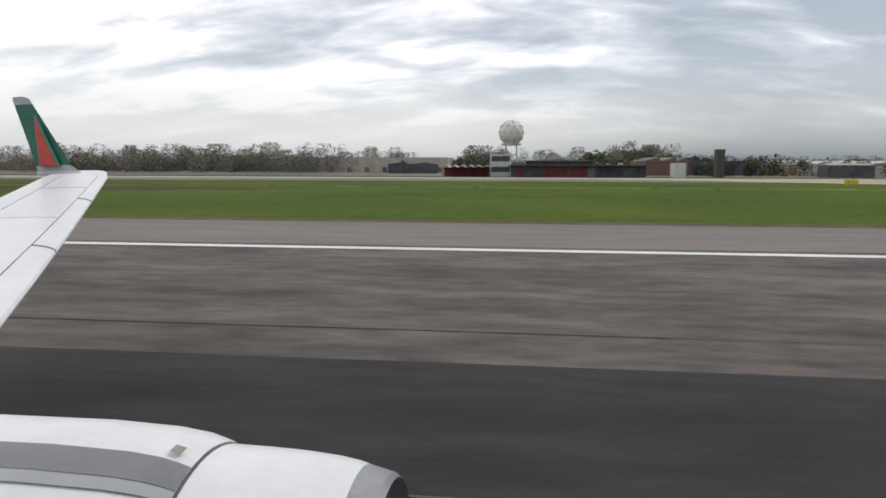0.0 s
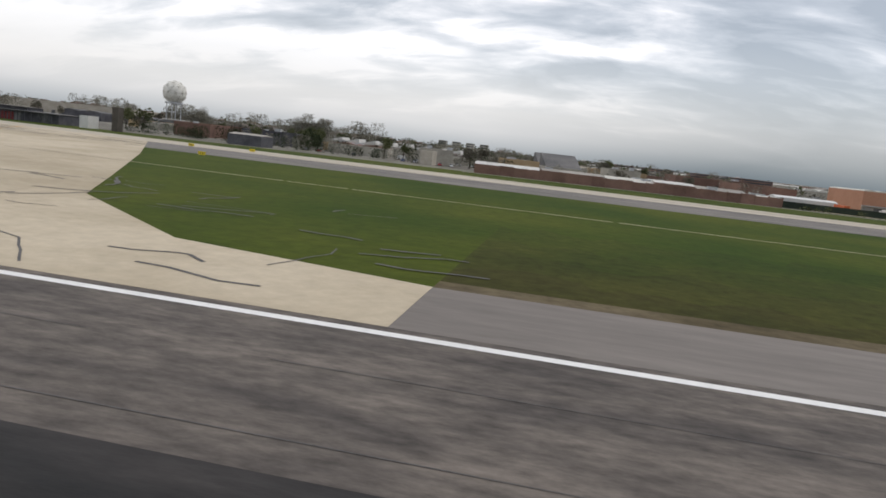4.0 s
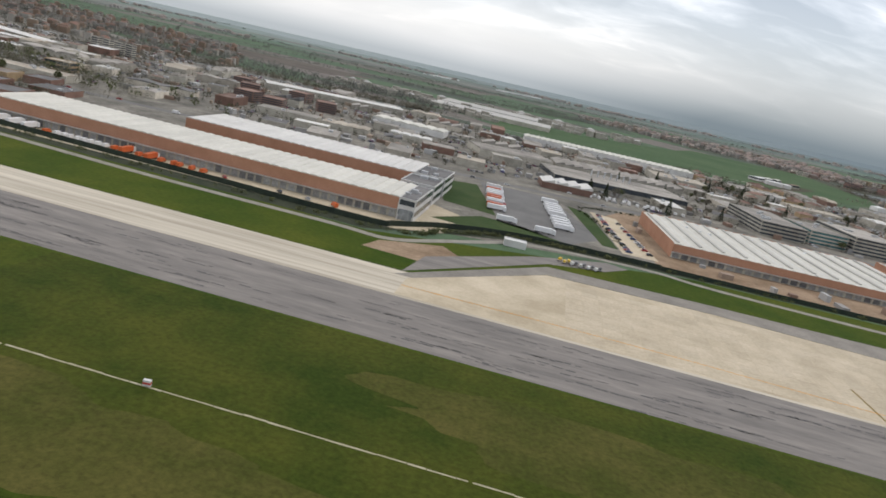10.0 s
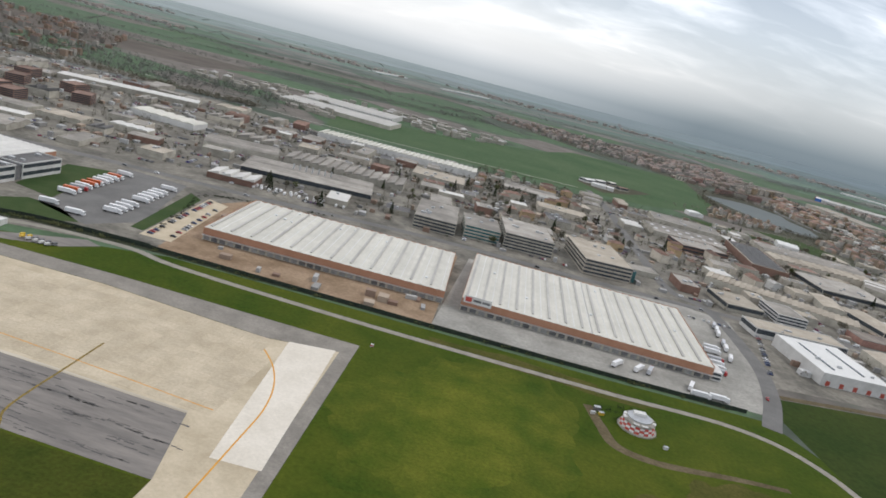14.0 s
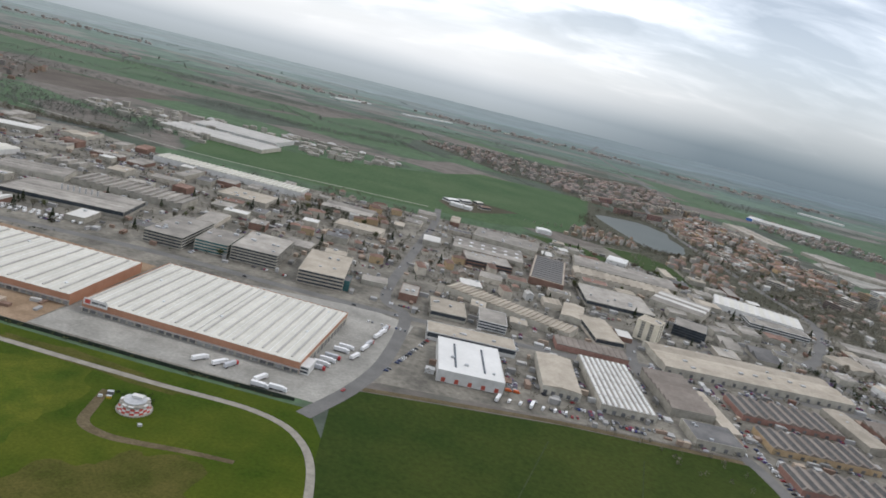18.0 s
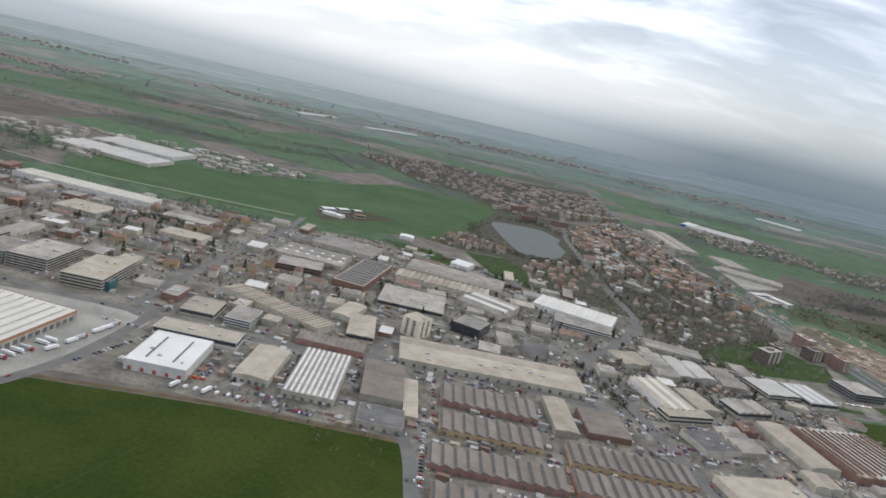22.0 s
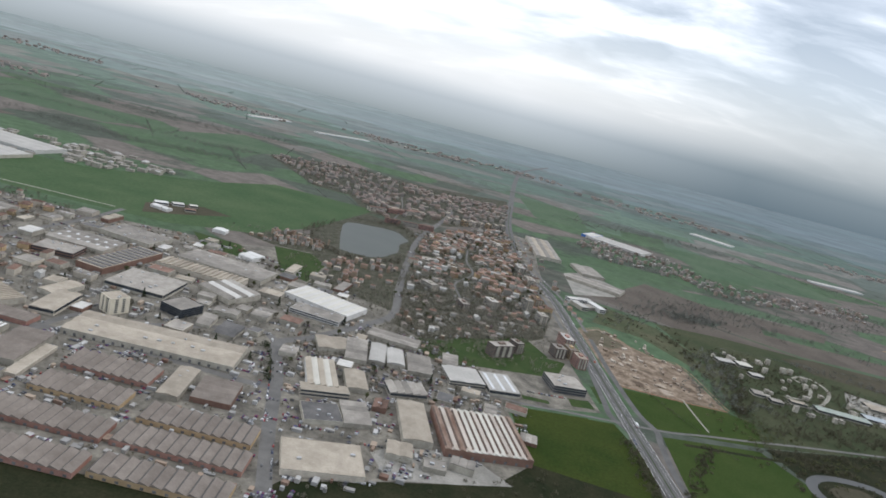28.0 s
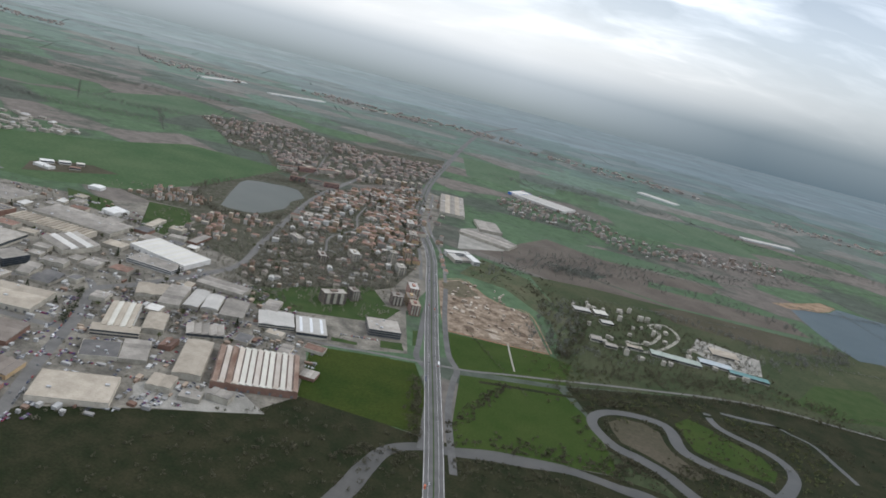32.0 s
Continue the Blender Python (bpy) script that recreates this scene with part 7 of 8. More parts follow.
clutter("car_rows", ESTATE2, 300, 84, "rows of parked cars between the sheds", CARM, "cars")
clutter("car_rows", VILLAGE, 120, 85, "cars parked along the village streets", CARM, "cars")
clutter("annexes", VILLAGE, 300, 86, "sheds and garages in the village gardens", CLUT, "boxes")
clutter("site_heaps", ((414, 200), (404, 262), (500, 222), (503, 204)), 15, 187, "stacks, skips and heaps of the earth yard", CLUT, "boxes")
clutter("site_heaps", ((1075, 715), (1090, 745), (1130, 745), (1155, 710), (1185, 620), (1115, 596), (1085, 645)), 60, 87, "heaps and stacks on the building site", [island_mat("site_stacks", (0.20, 0.15, 0.11), (0.50, 0.45, 0.38))], "boxes")

# ---- trees, placed ----
TREES = [make_tree(k, s) for s, k in enumerate(("broad", "bare", "fir", "poplar", "broad", "bare"))]
tree_used = set()


def put_tree(choice):
    def f(rng, x, y):
        i = rng.choice(choice)
        s = rng.uniform(0.75, 1.3)
        m = pose(x, y, 0, 0, 0, rng.uniform(0, 360))
        t = copy_thing(TREES[i], m)
        t.scale = (s, s, s * rng.uniform(.9, 1.2))
        tree_used.add(i)
    return f


scatter(VILLAGE, 80, 1, 31, put_tree((0, 0, 1, 2, 4, 5)))
scatter(((560, 330), (640, 470), (470, 500), (380, 330), (420, 290)), 50, 1, 32, put_tree((0, 1, 2, 2, 5)))
scatter(((640, 320), (1000, 420), (900, 560), (690, 640)), 46, 1, 33, put_tree((0, 1, 2, 5)))
scatter(((-60, 165), (60, 165), (190, 180), (190, 260), (-60, 300)), 40, 1, 34, put_tree((0, 4, 1, 5)))
scatter(((30, 230), (62, 230), (62, 262), (30, 262)), 16, 1, 35, put_tree((0, 4)))
for i, t in enumerate(TREES):
    t.matrix_basis = pose(880 + 6 * i, 640 + 3 * i, 0)


def woods(name, poly, count, seed, label, mat, size=1.0, along=None, spread=6.0, low=False, bits=30, road_gap=9, gap=2):
    """Uncounted trees as one mesh of leaf clumps, over an area or along a line."""
    rng = random.Random(seed)
    vs, fs, n = [], [], 0
    if along:
        line = glide(along, 12)
    else:
        x0, x1, y0, y1 = min(p[0] for p in poly), max(p[0] for p in poly), min(p[1] for p in poly), max(p[1] for p in poly)
    tries = 0
    while n < count and tries < count * 20:
        tries += 1
        if along:
            i = rng.randrange(len(line) - 1)
            q = line[i].lerp(line[i + 1], rng.random())
            x, y = q.x + rng.gauss(0, spread), q.y + rng.gauss(0, spread)
        else:
            x, y = rng.uniform(x0, x1), rng.uniform(y0, y1)
            if not poly_has(poly, x, y):
                continue
        if not off_road(x, y, road_gap) or not clear(x, y, gap) or poly_has(LAKE, x, y) or near_river(x, y):
            continue
        n += 1
        r, h = rng.uniform(1.0, 2.2) * size, rng.uniform(2.5, 5.2) * size * (.45 if low else 1)
        k = .36 if bits < 60 else .16 if bits < 200 else .095
        for _ in range(bits):
            a, c = rng.uniform(0, 6.283), rng.random()
            wide = r * (.45 + .55 * math.sin(math.pi * min(1, .12 + .8 * c))) * rng.uniform(.15, 1) ** .6
            px, py, pz = x + wide * math.cos(a), y + wide * math.sin(a), h * (0.1 + .9 * c)
            b = len(vs)
            for _j in range(3):
                vs.append((px + rng.uniform(-1, 1) * r * k, py + rng.uniform(-1, 1) * r * k, max(0.02, pz + rng.uniform(-1, 1) * r * k)))
            fs.append((b, b + 1, b + 2))
    tagged(new(name, mesh_of(name, vs, fs, mat)), label=label, kind="stuff")


woods("tree_belt", None, 420, 41, "belt of bare and budding trees behind the airfield", BUD, 1.85, ((-420, 235), (-250, 222), (-140, 215), (-66, 216)), 7, bits=480)
woods("tree_grove", None, 36, 58, "pale green grove behind the fire station", BUD, 2.1, ((-27, 262), (-16, 266), (0, 262), (10, 260)), 4, bits=640)
woods("tree_grove", None, 24, 65, "broad willow grove by the dome", BUD, 2.4, ((32, 262), (40, 266), (52, 262)), 4, bits=760)
woods("tree_grove", None, 30, 66, "round bare trees far behind the taxiway", BUD, 2.0, ((-78, 282), (-60, 280), (-45, 284), (20, 286)), 5, bits=560)
woods("tree_belt", None, 90, 67, "grey-green trees behind the sheds", BUD, 1.4, ((55, 266), (90, 272), (130, 272), (190, 272)), 8, bits=420)
woods("dark_shrubs", None, 70, 68, "dark shrubs beside the fire station", DARK, 0.8, ((31, 153), (50, 160), (70, 164), (100, 170), (130, 172)), 3, bits=150)
woods("dark_shrubs", None, 26, 69, "dark round trees behind the taxiway", DARK, 1.2, ((40, 203), (48, 206), (60, 204), (68, 212)), 3, bits=110)
woods("tree_belt", None, 260, 42, "belt of greening trees behind the airfield", LEAF, 1.4, ((-600, 380), (-200, 340), (0, 330), (100, 300), (190, 290)), 20)
woods("river_wood", None, 420, 43, "scrubby trees along the river", RIVERBARE, 1.0, ((1060, 330), (1130, 372), (1200, 425), (1262, 440), (1240, 500), (1260, 545), (1310, 530)), 8, low=True)
woods("river_wood", None, 380, 44, "scrubby trees along the river", LEAF, 1.0, ((1215, 600), (1225, 550), (1300, 570), (1400, 590), (1400, 520), (1340, 470), (1380, 400)), 16, low=True)
woods("highway_trees", None, 160, 45, "thin trees beside the highway", RIVERBARE, 0.9, ((1108, 476), (1116, 445), (1124, 415), (1133, 385)), 3.5)
woods("hedges", None, 520, 46, "hedgerows between far fields", FARBARE, 1.3, ((1210, 780), (1200, 700), (1210, 640), (1450, 800), (1520, 960), (1300, 1000), (1150, 900)), 14)
woods("hedges", None, 700, 47, "field hedges and woods", FARBARE, 1.0, ((1100, 800), (1180, 980), (1350, 1100), (1500, 1240), (1700, 1500)), 14)
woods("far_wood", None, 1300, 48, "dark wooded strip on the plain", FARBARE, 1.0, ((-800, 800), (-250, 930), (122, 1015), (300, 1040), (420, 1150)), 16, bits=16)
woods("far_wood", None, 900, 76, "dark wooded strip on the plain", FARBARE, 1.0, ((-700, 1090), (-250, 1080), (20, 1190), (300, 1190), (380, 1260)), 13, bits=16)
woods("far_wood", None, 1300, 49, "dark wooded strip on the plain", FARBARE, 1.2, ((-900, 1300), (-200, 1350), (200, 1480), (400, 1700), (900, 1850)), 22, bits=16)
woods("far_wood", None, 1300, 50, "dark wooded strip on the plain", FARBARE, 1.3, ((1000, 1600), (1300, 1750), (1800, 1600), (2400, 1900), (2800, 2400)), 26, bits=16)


def hedgerows(name, x0, x1, y0, y1, lines, seed, mat, size, label):
    """Thin lines of bushes between fields, as one mesh."""
    rng = random.Random(seed)
    vs, fs = [], []
    for _ in range(lines):
        x, y, a, n = rng.uniform(x0, x1), rng.uniform(y0, y1), radians(rng.choice((28, 118)) + rng.uniform(-12, 12)), rng.randint(14, 50)
        for k in range(n):
            x, y = x + math.cos(a) * 4.5 * size, y + math.sin(a) * 4.5 * size
            if any(poly_has(f, x, y) for f in FIELDS) or not off_road(x, y, 10) or poly_has(VILLAGE, x, y):
                continue
            r, h = rng.uniform(.8, 1.8) * size, rng.uniform(1.2, 3.4) * size
            for _j in range(12):
                px, py, pz = x + rng.uniform(-r, r), y + rng.uniform(-r, r), h * rng.random()
                b = len(vs)
                vs += [(px + rng.uniform(-1, 1) * r * .6, py + rng.uniform(-1, 1) * r * .6, max(.02, pz + rng.uniform(-1, 1) * r * .4)) for _i in range(3)]
                fs.append((b, b + 1, b + 2))
    tagged(new(name, mesh_of(name, vs, fs, mat)), label=label, kind="stuff")


hedgerows("hedgerow", -900, 700, 820, 1700, 46, 61, FARBARE, 1.1, "thin hedgerows between the fields")
hedgerows("hedgerow", 1080, 2300, 780, 1700, 60, 62, FARBARE, 1.1, "thin hedgerows between the fields")
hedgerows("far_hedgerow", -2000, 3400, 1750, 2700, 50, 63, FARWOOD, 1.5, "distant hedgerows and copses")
hedgerows("river_hedge", 1150, 1500, 440, 680, 14, 64, RIVERBARE, 0.9, "hedges on the river meadows")
woods("pond_trees", None, 260, 52, "trees round the pond", BARE, 1.1, ((722, 870), (718, 790), (780, 724), (826, 745), (850, 790), (846, 860), (820, 925), (780, 970), (735, 930)), 5)
woods("village_trees", VILLAGE, 1300, 53, "budding garden trees between the houses", BUD, 0.8, road_gap=3.5, gap=.2)
SUBURB = ((856, 745), (880, 640), (905, 560), (935, 545), (985, 600), (1030, 650), (1030, 730), (960, 755), (900, 770))
CORE = ((812, 965), (845, 820), (862, 772), (930, 752), (1010, 745), (1008, 830), (985, 920), (935, 1130), (900, 1190))
woods("village_trees", SUBURB, 2000, 153, "budding garden trees between the houses", BUD, 1.0, road_gap=3.5, gap=.2)
woods("village_trees", CORE, 800, 164, "bare street trees in the village", BARE, 0.8, road_gap=3.5, gap=.2)
woods("village_trees", VILLAGE, 500, 154, "fresh green garden trees", LEAF, 0.7, road_gap=3.5, gap=.2)
woods("village_trees", ((860, 730), (880, 640), (905, 560), (935, 545), (985, 600), (1030, 650), (1030, 740), (940, 735)), 900, 155, "trees and hedges of the garden suburb", BUD, 0.85, road_gap=3.5, gap=.2)
woods("town_belt", None, 900, 156, "broad belt of bare woods behind the town", FARBARE, 1.45, ((-520, 610), (-250, 640), (0, 650), (180, 650), (285, 690)), 26, bits=20)
woods("town_belt", None, 500, 157, "bare woods before the fields", FARBARE, 1.3, ((-300, 480), (-60, 520), (60, 575), (200, 610)), 14, bits=20)
woods("highway_estate_trees", ((870, 400), (1000, 430), (1040, 500), (960, 545), (885, 545), (860, 470)), 260, 165, "bare trees between the highway sheds", BARE, 0.75, road_gap=4, gap=.4)
woods("highway_estate_trees", ((870, 400), (1000, 430), (1040, 500), (960, 545), (885, 545), (860, 470)), 120, 166, "dark shrubs between the highway sheds", DARK, 0.6, road_gap=4, gap=.4)
woods("village_trees", ((1030, 1290), (1076, 1190), (1232, 1227), (1268, 1144), (1546, 1318), (1598, 1443), (1296, 1290), (1247, 1356), (1142, 1442), (1060, 1484)), 1500, 170, "trees of the village beyond the highway", FARBARE, 0.9, road_gap=6)
woods("lawn_trees", ((930, 525), (990, 590), (1050, 600), (1045, 560), (965, 512)), 60, 167, "budding trees on the green", BUD, 0.9, road_gap=4, gap=.4)
woods("tall_grove", None, 20, 168, "tall round bare trees behind the airfield", BUD, 2.3, ((30, 290), (48, 292), (60, 290)), 5, bits=420)
woods("tall_grove", None, 16, 169, "tall bare trees beside the white store", BUD, 2.1, ((-14, 300), (4, 304), (20, 302)), 5, bits=420)
woods("yard_trees", ((52, 168), (196, 178), (200, 262), (60, 262)), 170, 158, "budding trees between the low sheds", BUD, 0.85, bits=110, road_gap=4, gap=.6)
woods("yard_trees", ((-60, 262), (200, 262), (205, 340), (-60, 340)), 420, 159, "bare trees behind the low sheds", BARE, 1.15, bits=60, road_gap=4, gap=.6)
woods("cypresses", None, 26, 160, "tall dark cypresses behind the airfield", DARK, 1.35, ((52, 300), (66, 306), (88, 312)), 3.5, bits=150)
woods("yard_firs", None, 26, 161, "dark clipped firs beside the lorry yard", DARK, 0.85, ((186, 214), (191, 216), (197, 215)), 2.2, bits=150, gap=.3)
woods("field_bushes", None, 300, 162, "scrub on the bank of the oxbow", RIVERBARE, 0.75, ((1262, 462), (1285, 452), (1318, 478), (1345, 478), (1375, 465)), 5, low=True)
woods("field_bushes", None, 420, 163, "bushes along the winding river", RIVERBARE, 0.75, ((1160, 384), (1220, 405), (1290, 405), (1345, 560), (1410, 585), (1450, 600)), 8, low=True)
woods("village_trees", ((403, 1296), (458, 1397), (538, 1466), (640, 1440), (870, 1510), (905, 1250), (826, 1085), (720, 1010), (648, 1120), (590, 1100)), 2400, 70, "trees of the far village", FARBARE, 0.95, road_gap=6)
woods("road_firs", None, 40, 97, "dark evergreens beside the road junction", DARK, 0.9, ((848, 434), (862, 418), (872, 396), (880, 380)), 3, road_gap=4, gap=.3)
woods("village_firs", VILLAGE, 260, 91, "dark evergreens in the village gardens", DARK, 0.6, road_gap=5, gap=.3)
woods("village_edge", None, 420, 92, "trees and hedges round the village", BUD, 0.9, ((812, 965), (845, 830), (880, 640), (905, 555), (940, 540), (990, 600), (1035, 650)), 9, road_gap=5, gap=.4)
far_houses("village_houses", ((930, 1000), (1000, 880), (1060, 700), (1075, 720), (1040, 830), (1000, 1000), (960, 1150)), 50, 93, "houses along the highway", 0.8)
far_houses("village_houses", ((640, 705), (716, 760), (760, 745), (770, 700), (725, 682)), 24, 94, "garden houses near the pond", 0.6)
woods("garden_trees", ((640, 700), (716, 760), (745, 800), (781, 740), (820, 760), (838, 790), (868, 720), (893, 590), (808, 590), (725, 682)), 300, 71, "trees in the gardens by the pond", BUD, 0.75, road_gap=5)
woods("shed_trees", ((1195, 700), (1205, 810), (1270, 830), (1400, 800), (1430, 700), (1250, 620)), 900, 72, "bare trees round the quarry sheds", RIVERBARE, 0.85, road_gap=5, gap=.6)
woods("shed_firs", ((1205, 740), (1215, 800), (1280, 810), (1320, 760), (1260, 700)), 90, 101, "dark evergreens between the pale sheds", DARK, 0.7, road_gap=5, gap=.6)
woods("belt_trees", None, 420, 102, "belt of bare trees beside the embankment road", RIVERBARE, 0.9, ((1219, 590), (1280, 622), (1340, 654), (1420, 680), (1480, 690)), 9, road_gap=5)
woods("lake_hedge", None, 260, 103, "dark hedge along the lake and the pasture", FARBARE, 1.0, ((1300, 850), (1390, 850), (1470, 840), (1530, 880), (1545, 935)), 6)
woods("scrub_trees", ((960, 200), (1000, 330), (1046, 392), (1134, 398), (1262, 434), (1300, 500), (1400, 620), (1600, 660), (1700, 500), (1400, 200), (1200, 100)), 1100, 88, "scrubby bushes of the river bank", RIVERBARE, 0.8, low=True)
woods("field_bushes", None, 160, 89, "bushes between the meadows", RIVERBARE, 0.8, ((1138, 405), (1150, 440), (1160, 480), (1172, 520)), 3, low=True)
woods("embankment_trees", None, 420, 98, "bare trees along the embankment road", RIVERBARE, 0.8, ((1205, 540), (1290, 585), (1369, 635), (1480, 662), (1620, 682)), 4, road_gap=3)
woods("scrub_trees", ((980, 270), (1046, 388), (1134, 394), (1180, 380), (1240, 400), (1300, 380), (1300, 200), (1100, 150)), 420, 99, "bare trees of the river bank", RIVERBARE, 0.8)
woods("tree_column", None, 260, 73, "dense brown trees beside the building site", RIVERBARE, 1.1, ((1160, 800), (1180, 730), (1205, 620), (1214, 640), (1219, 690), (1214, 771)), 5)
woods("garden_trees", ((470, 450), (562, 448), (566, 585), (474, 605)), 170, 172, "bare trees round the brick houses", BARE, 1.0, road_gap=4, gap=.6)
woods("garden_firs", ((480, 480), (520, 470), (530, 520), (488, 530)), 26, 173, "tall dark evergreens among the houses", DARK, 1.3, road_gap=4, gap=.6)
woods("copse", None, 200, 74, "dark copse on the fields", FARBARE, 1.25, ((1184, 915), (1205, 930), (1228, 950)), 14)
woods("field_bushes", ((1085, 775), (1130, 765), (1180, 720), (1212, 690), (1180, 850), (1110, 880), (1070, 850)), 160, 171, "scattered bushes on rough grass", RIVERBARE, 0.8, low=True)
woods("estate_trees", ((-100, 270), (400, 300), (690, 400), (640, 620), (340, 545), (-100, 450)), 1500, 54, "street and yard trees of the estate", BARE, 0.72, road_gap=5, gap=.8)
woods("estate_firs", ((-100, 265), (400, 296), (560, 330), (690, 400), (640, 620), (340, 545), (-100, 450)), 420, 77, "dark evergreens between the sheds", DARK, 0.6, road_gap=5, gap=.8)
woods("estate_firs", ((700, 330), (880, 400), (880, 640), (700, 620)), 160, 78, "dark evergreens between the sheds", DARK, 0.55, road_gap=5, gap=.8)
woods("river_trees", None, 420, 79, "bare trees along the river behind the sheds", BARE, 1.0, ((60, 532), (144, 553), (213, 567), (270, 585)), 4)
woods("hedge", None, 130, 80, "clipped hedges round the lorry park", DARK, 0.32, ((403, 210), (398, 240), (390, 268), (405, 280), (440, 296)), .8, low=True, road_gap=3)
woods("estate_trees", ((620, 330), (880, 400), (880, 640), (640, 620)), 600, 55, "street and yard trees of the estate", BARE, 0.65, road_gap=5, gap=.8)
woods("town_trees", ((-500, 200), (60, 280), (110, 560), (-60, 900), (-500, 950)), 2200, 56, "trees among the town houses", BARE, 0.9, road_gap=4, gap=.6)
woods("estate_trees", ESTATE2, 420, 59, "street and yard trees by the highway", BARE, 0.62, road_gap=5, gap=.6)
woods("scrub_bank", None, 260, 57, "brambles along the dark fence", LEAF, 0.5, ((196, 165), (330, 159.8), (352, 174), (372, 188), (416, 193), (600, 205.5)), 0.5, low=True)
woods("mound_bushes", None, 22, 90, "dark bushes round the chequered mound", DARK, 0.55, ((560, 176), (566, 180), (573, 176)), 1.6, low=True, bits=80, road_gap=2, gap=0)

# ---- vehicles ----
def paint(name, c):
    return surf(name, c, tuple(min(1, v * 1.1) for v in c), 1.0, 0.35, grain=4, amount=0.04, bump=0, spec=0.5)


TYRE = surf("tyre_rubber", (0.02, 0.02, 0.02), (0.03, 0.03, 0.03), 2.0, 0.9)
CARCOL = [("white", paint("white_paint", (0.70, 0.70, 0.70))), ("silver", paint("silver_paint", (0.42, 0.43, 0.45))), ("black", paint("black_paint", (0.025, 0.025, 0.028))), ("dark blue", paint("blue_paint", (0.03, 0.05, 0.14))), ("red", paint("red_paint", (0.36, 0.03, 0.03))), ("grey", paint("grey_paint", (0.16, 0.165, 0.17)))]
ORANGEP = paint("orange_paint", (0.52, 0.11, 0.03))
CARPROF = [(-1.05, 0.16), (1.05, 0.16), (1.08, 0.40), (0.98, 0.45), (0.55, 0.50), (-0.98, 0.52), (-1.08, 0.42)]
CABPROF = [(0.58, 0.49), (0.28, 0.74), (-0.55, 0.76), (-0.95, 0.51)]


def wheels(ob, xs, half, r, single=True):
    vs, fs = [], []
    for x in xs:
        for y in (-half, half):
            if single:
                part("wheel", cyl_data(r, r, -0.07, 0.07, 9), TYRE, ob, at=pose(x, y, r, 90))
                continue
            m, (cv, cf), b = pose(x, y, r, 90), cyl_data(r, r, -0.07, 0.07, 9), len(vs)
            vs, fs = vs + [tuple(m @ Vector(q)) for q in cv], fs + [tuple(b + i for i in f) for f in cf]
    if vs:
        tagged(part("undercarriage", (vs, fs), TYRE, ob), kind="stuff")


def make_car(word, mat):
    ob = thing("car", 0, 0, 0, "%s passenger car on asphalt" % word, "car", "parked cars")
    part("body", prism_data(CARPROF, -0.44, 0.44), mat, ob)
    cabin = part("cabin", prism_data(CABPROF, -0.38, 0.38), GLASS, ob)
    part("roof_panel", box_data((-0.52, -0.37, 0.755, 0.27, 0.37, 0.785)), mat, cabin)
    wheels(ob, (-0.66, 0.68), 0.40, 0.17, False)
    return ob


def make_van(word, mat):
    ob = thing("van", 0, 0, 0, "%s delivery van on asphalt" % word, "van", "parked vans")
    body = part("body", prism_data([(-1.45, 0.2), (1.4, 0.2), (1.45, 0.55), (1.0, 0.72), (0.75, 1.2), (-1.45, 1.25)], -0.5, 0.5), mat, ob)
    part("windscreen", prism_data([(1.03, 0.72), (0.80, 1.14), (0.74, 1.14), (0.97, 0.72)], -0.45, 0.45), GLASS, body, at=pose(0.02, 0, 0))
    wheels(ob, (-0.95, 0.95), 0.45, 0.18)
    return ob


def make_lorry(word, box, cab):
    ob = thing("lorry", 0, 0, 0, "lorry with a %s box body" % word, "lorry", "parked lorries")
    part("box_body", box_data((-3.3, -0.63, 0.55, 2.0, 0.63, 1.95)), box, ob)
    cab_ = part("cab", prism_data([(2.15, 0.3), (3.2, 0.3), (3.25, 0.9), (3.1, 1.6), (2.15, 1.7)], -0.6, 0.6), cab, ob)
    part("windscreen", box_data((3.12, -0.52, 1.0, 3.22, 0.52, 1.45)), GLASS, cab_)
    part("chassis", box_data((-3.2, -0.4, 0.35, 2.6, 0.4, 0.55)), TYRE, ob)
    wheels(ob, (-2.8, -2.3, 1.2, 2.7), 0.5, 0.25)
    return ob


CARS = [make_car(w, m) for w, m in CARCOL]
VANS = [make_van("white", CARCOL[0][1]), make_van("orange", ORANGEP)]
LORRIES = [make_lorry("white", CARCOL[0][1], CARCOL[0][1]), make_lorry("orange", ORANGEP, CARCOL[0][1]), make_lorry("silver", CARCOL[1][1], CARCOL[4][1])]
FIRST = {}


def drop(ob, x, y, rot, z=None):
    if z is None:
        z = max([0.0] + [fz for poly, fz in FLOORS if poly_has(poly, x, y)]) + 0.002
    m = pose(x, y, z, 0, 0, rot)
    if ob.name in FIRST:
        return copy_thing(ob, m)
    FIRST[ob.name] = 1
    ob.matrix_basis = m
    return ob


rng = random.Random(77)


def row(kinds, x0, y0, x1, y1, n, face, skip=0.15):
    for i in range(n):
        if rng.random() > skip:
            f = i / max(1, n - 1)
            drop(rng.choice(kinds), x0 + (x1 - x0) * f + rng.uniform(-.2, .2), y0 + (y1 - y0) * f + rng.uniform(-.2, .2), face + rng.uniform(-3, 3))


# along the first warehouse's docks
row(LORRIES[:2] + VANS[1:], 206, 171.6, 236, 171.3, 7, 92, 0.1)
row([VANS[0]], 239, 171.4, 254, 171.4, 8, 95, 0)
row([VANS[1], LORRIES[1]], 257, 171.6, 268, 171.4, 4, 90, 0.1)
row([VANS[1]], 271, 171.6, 284, 171.2, 8, 92, 0.2)
row(CARS + VANS[1:], 290, 171.6, 330, 170.4, 6, 130, 0.2)
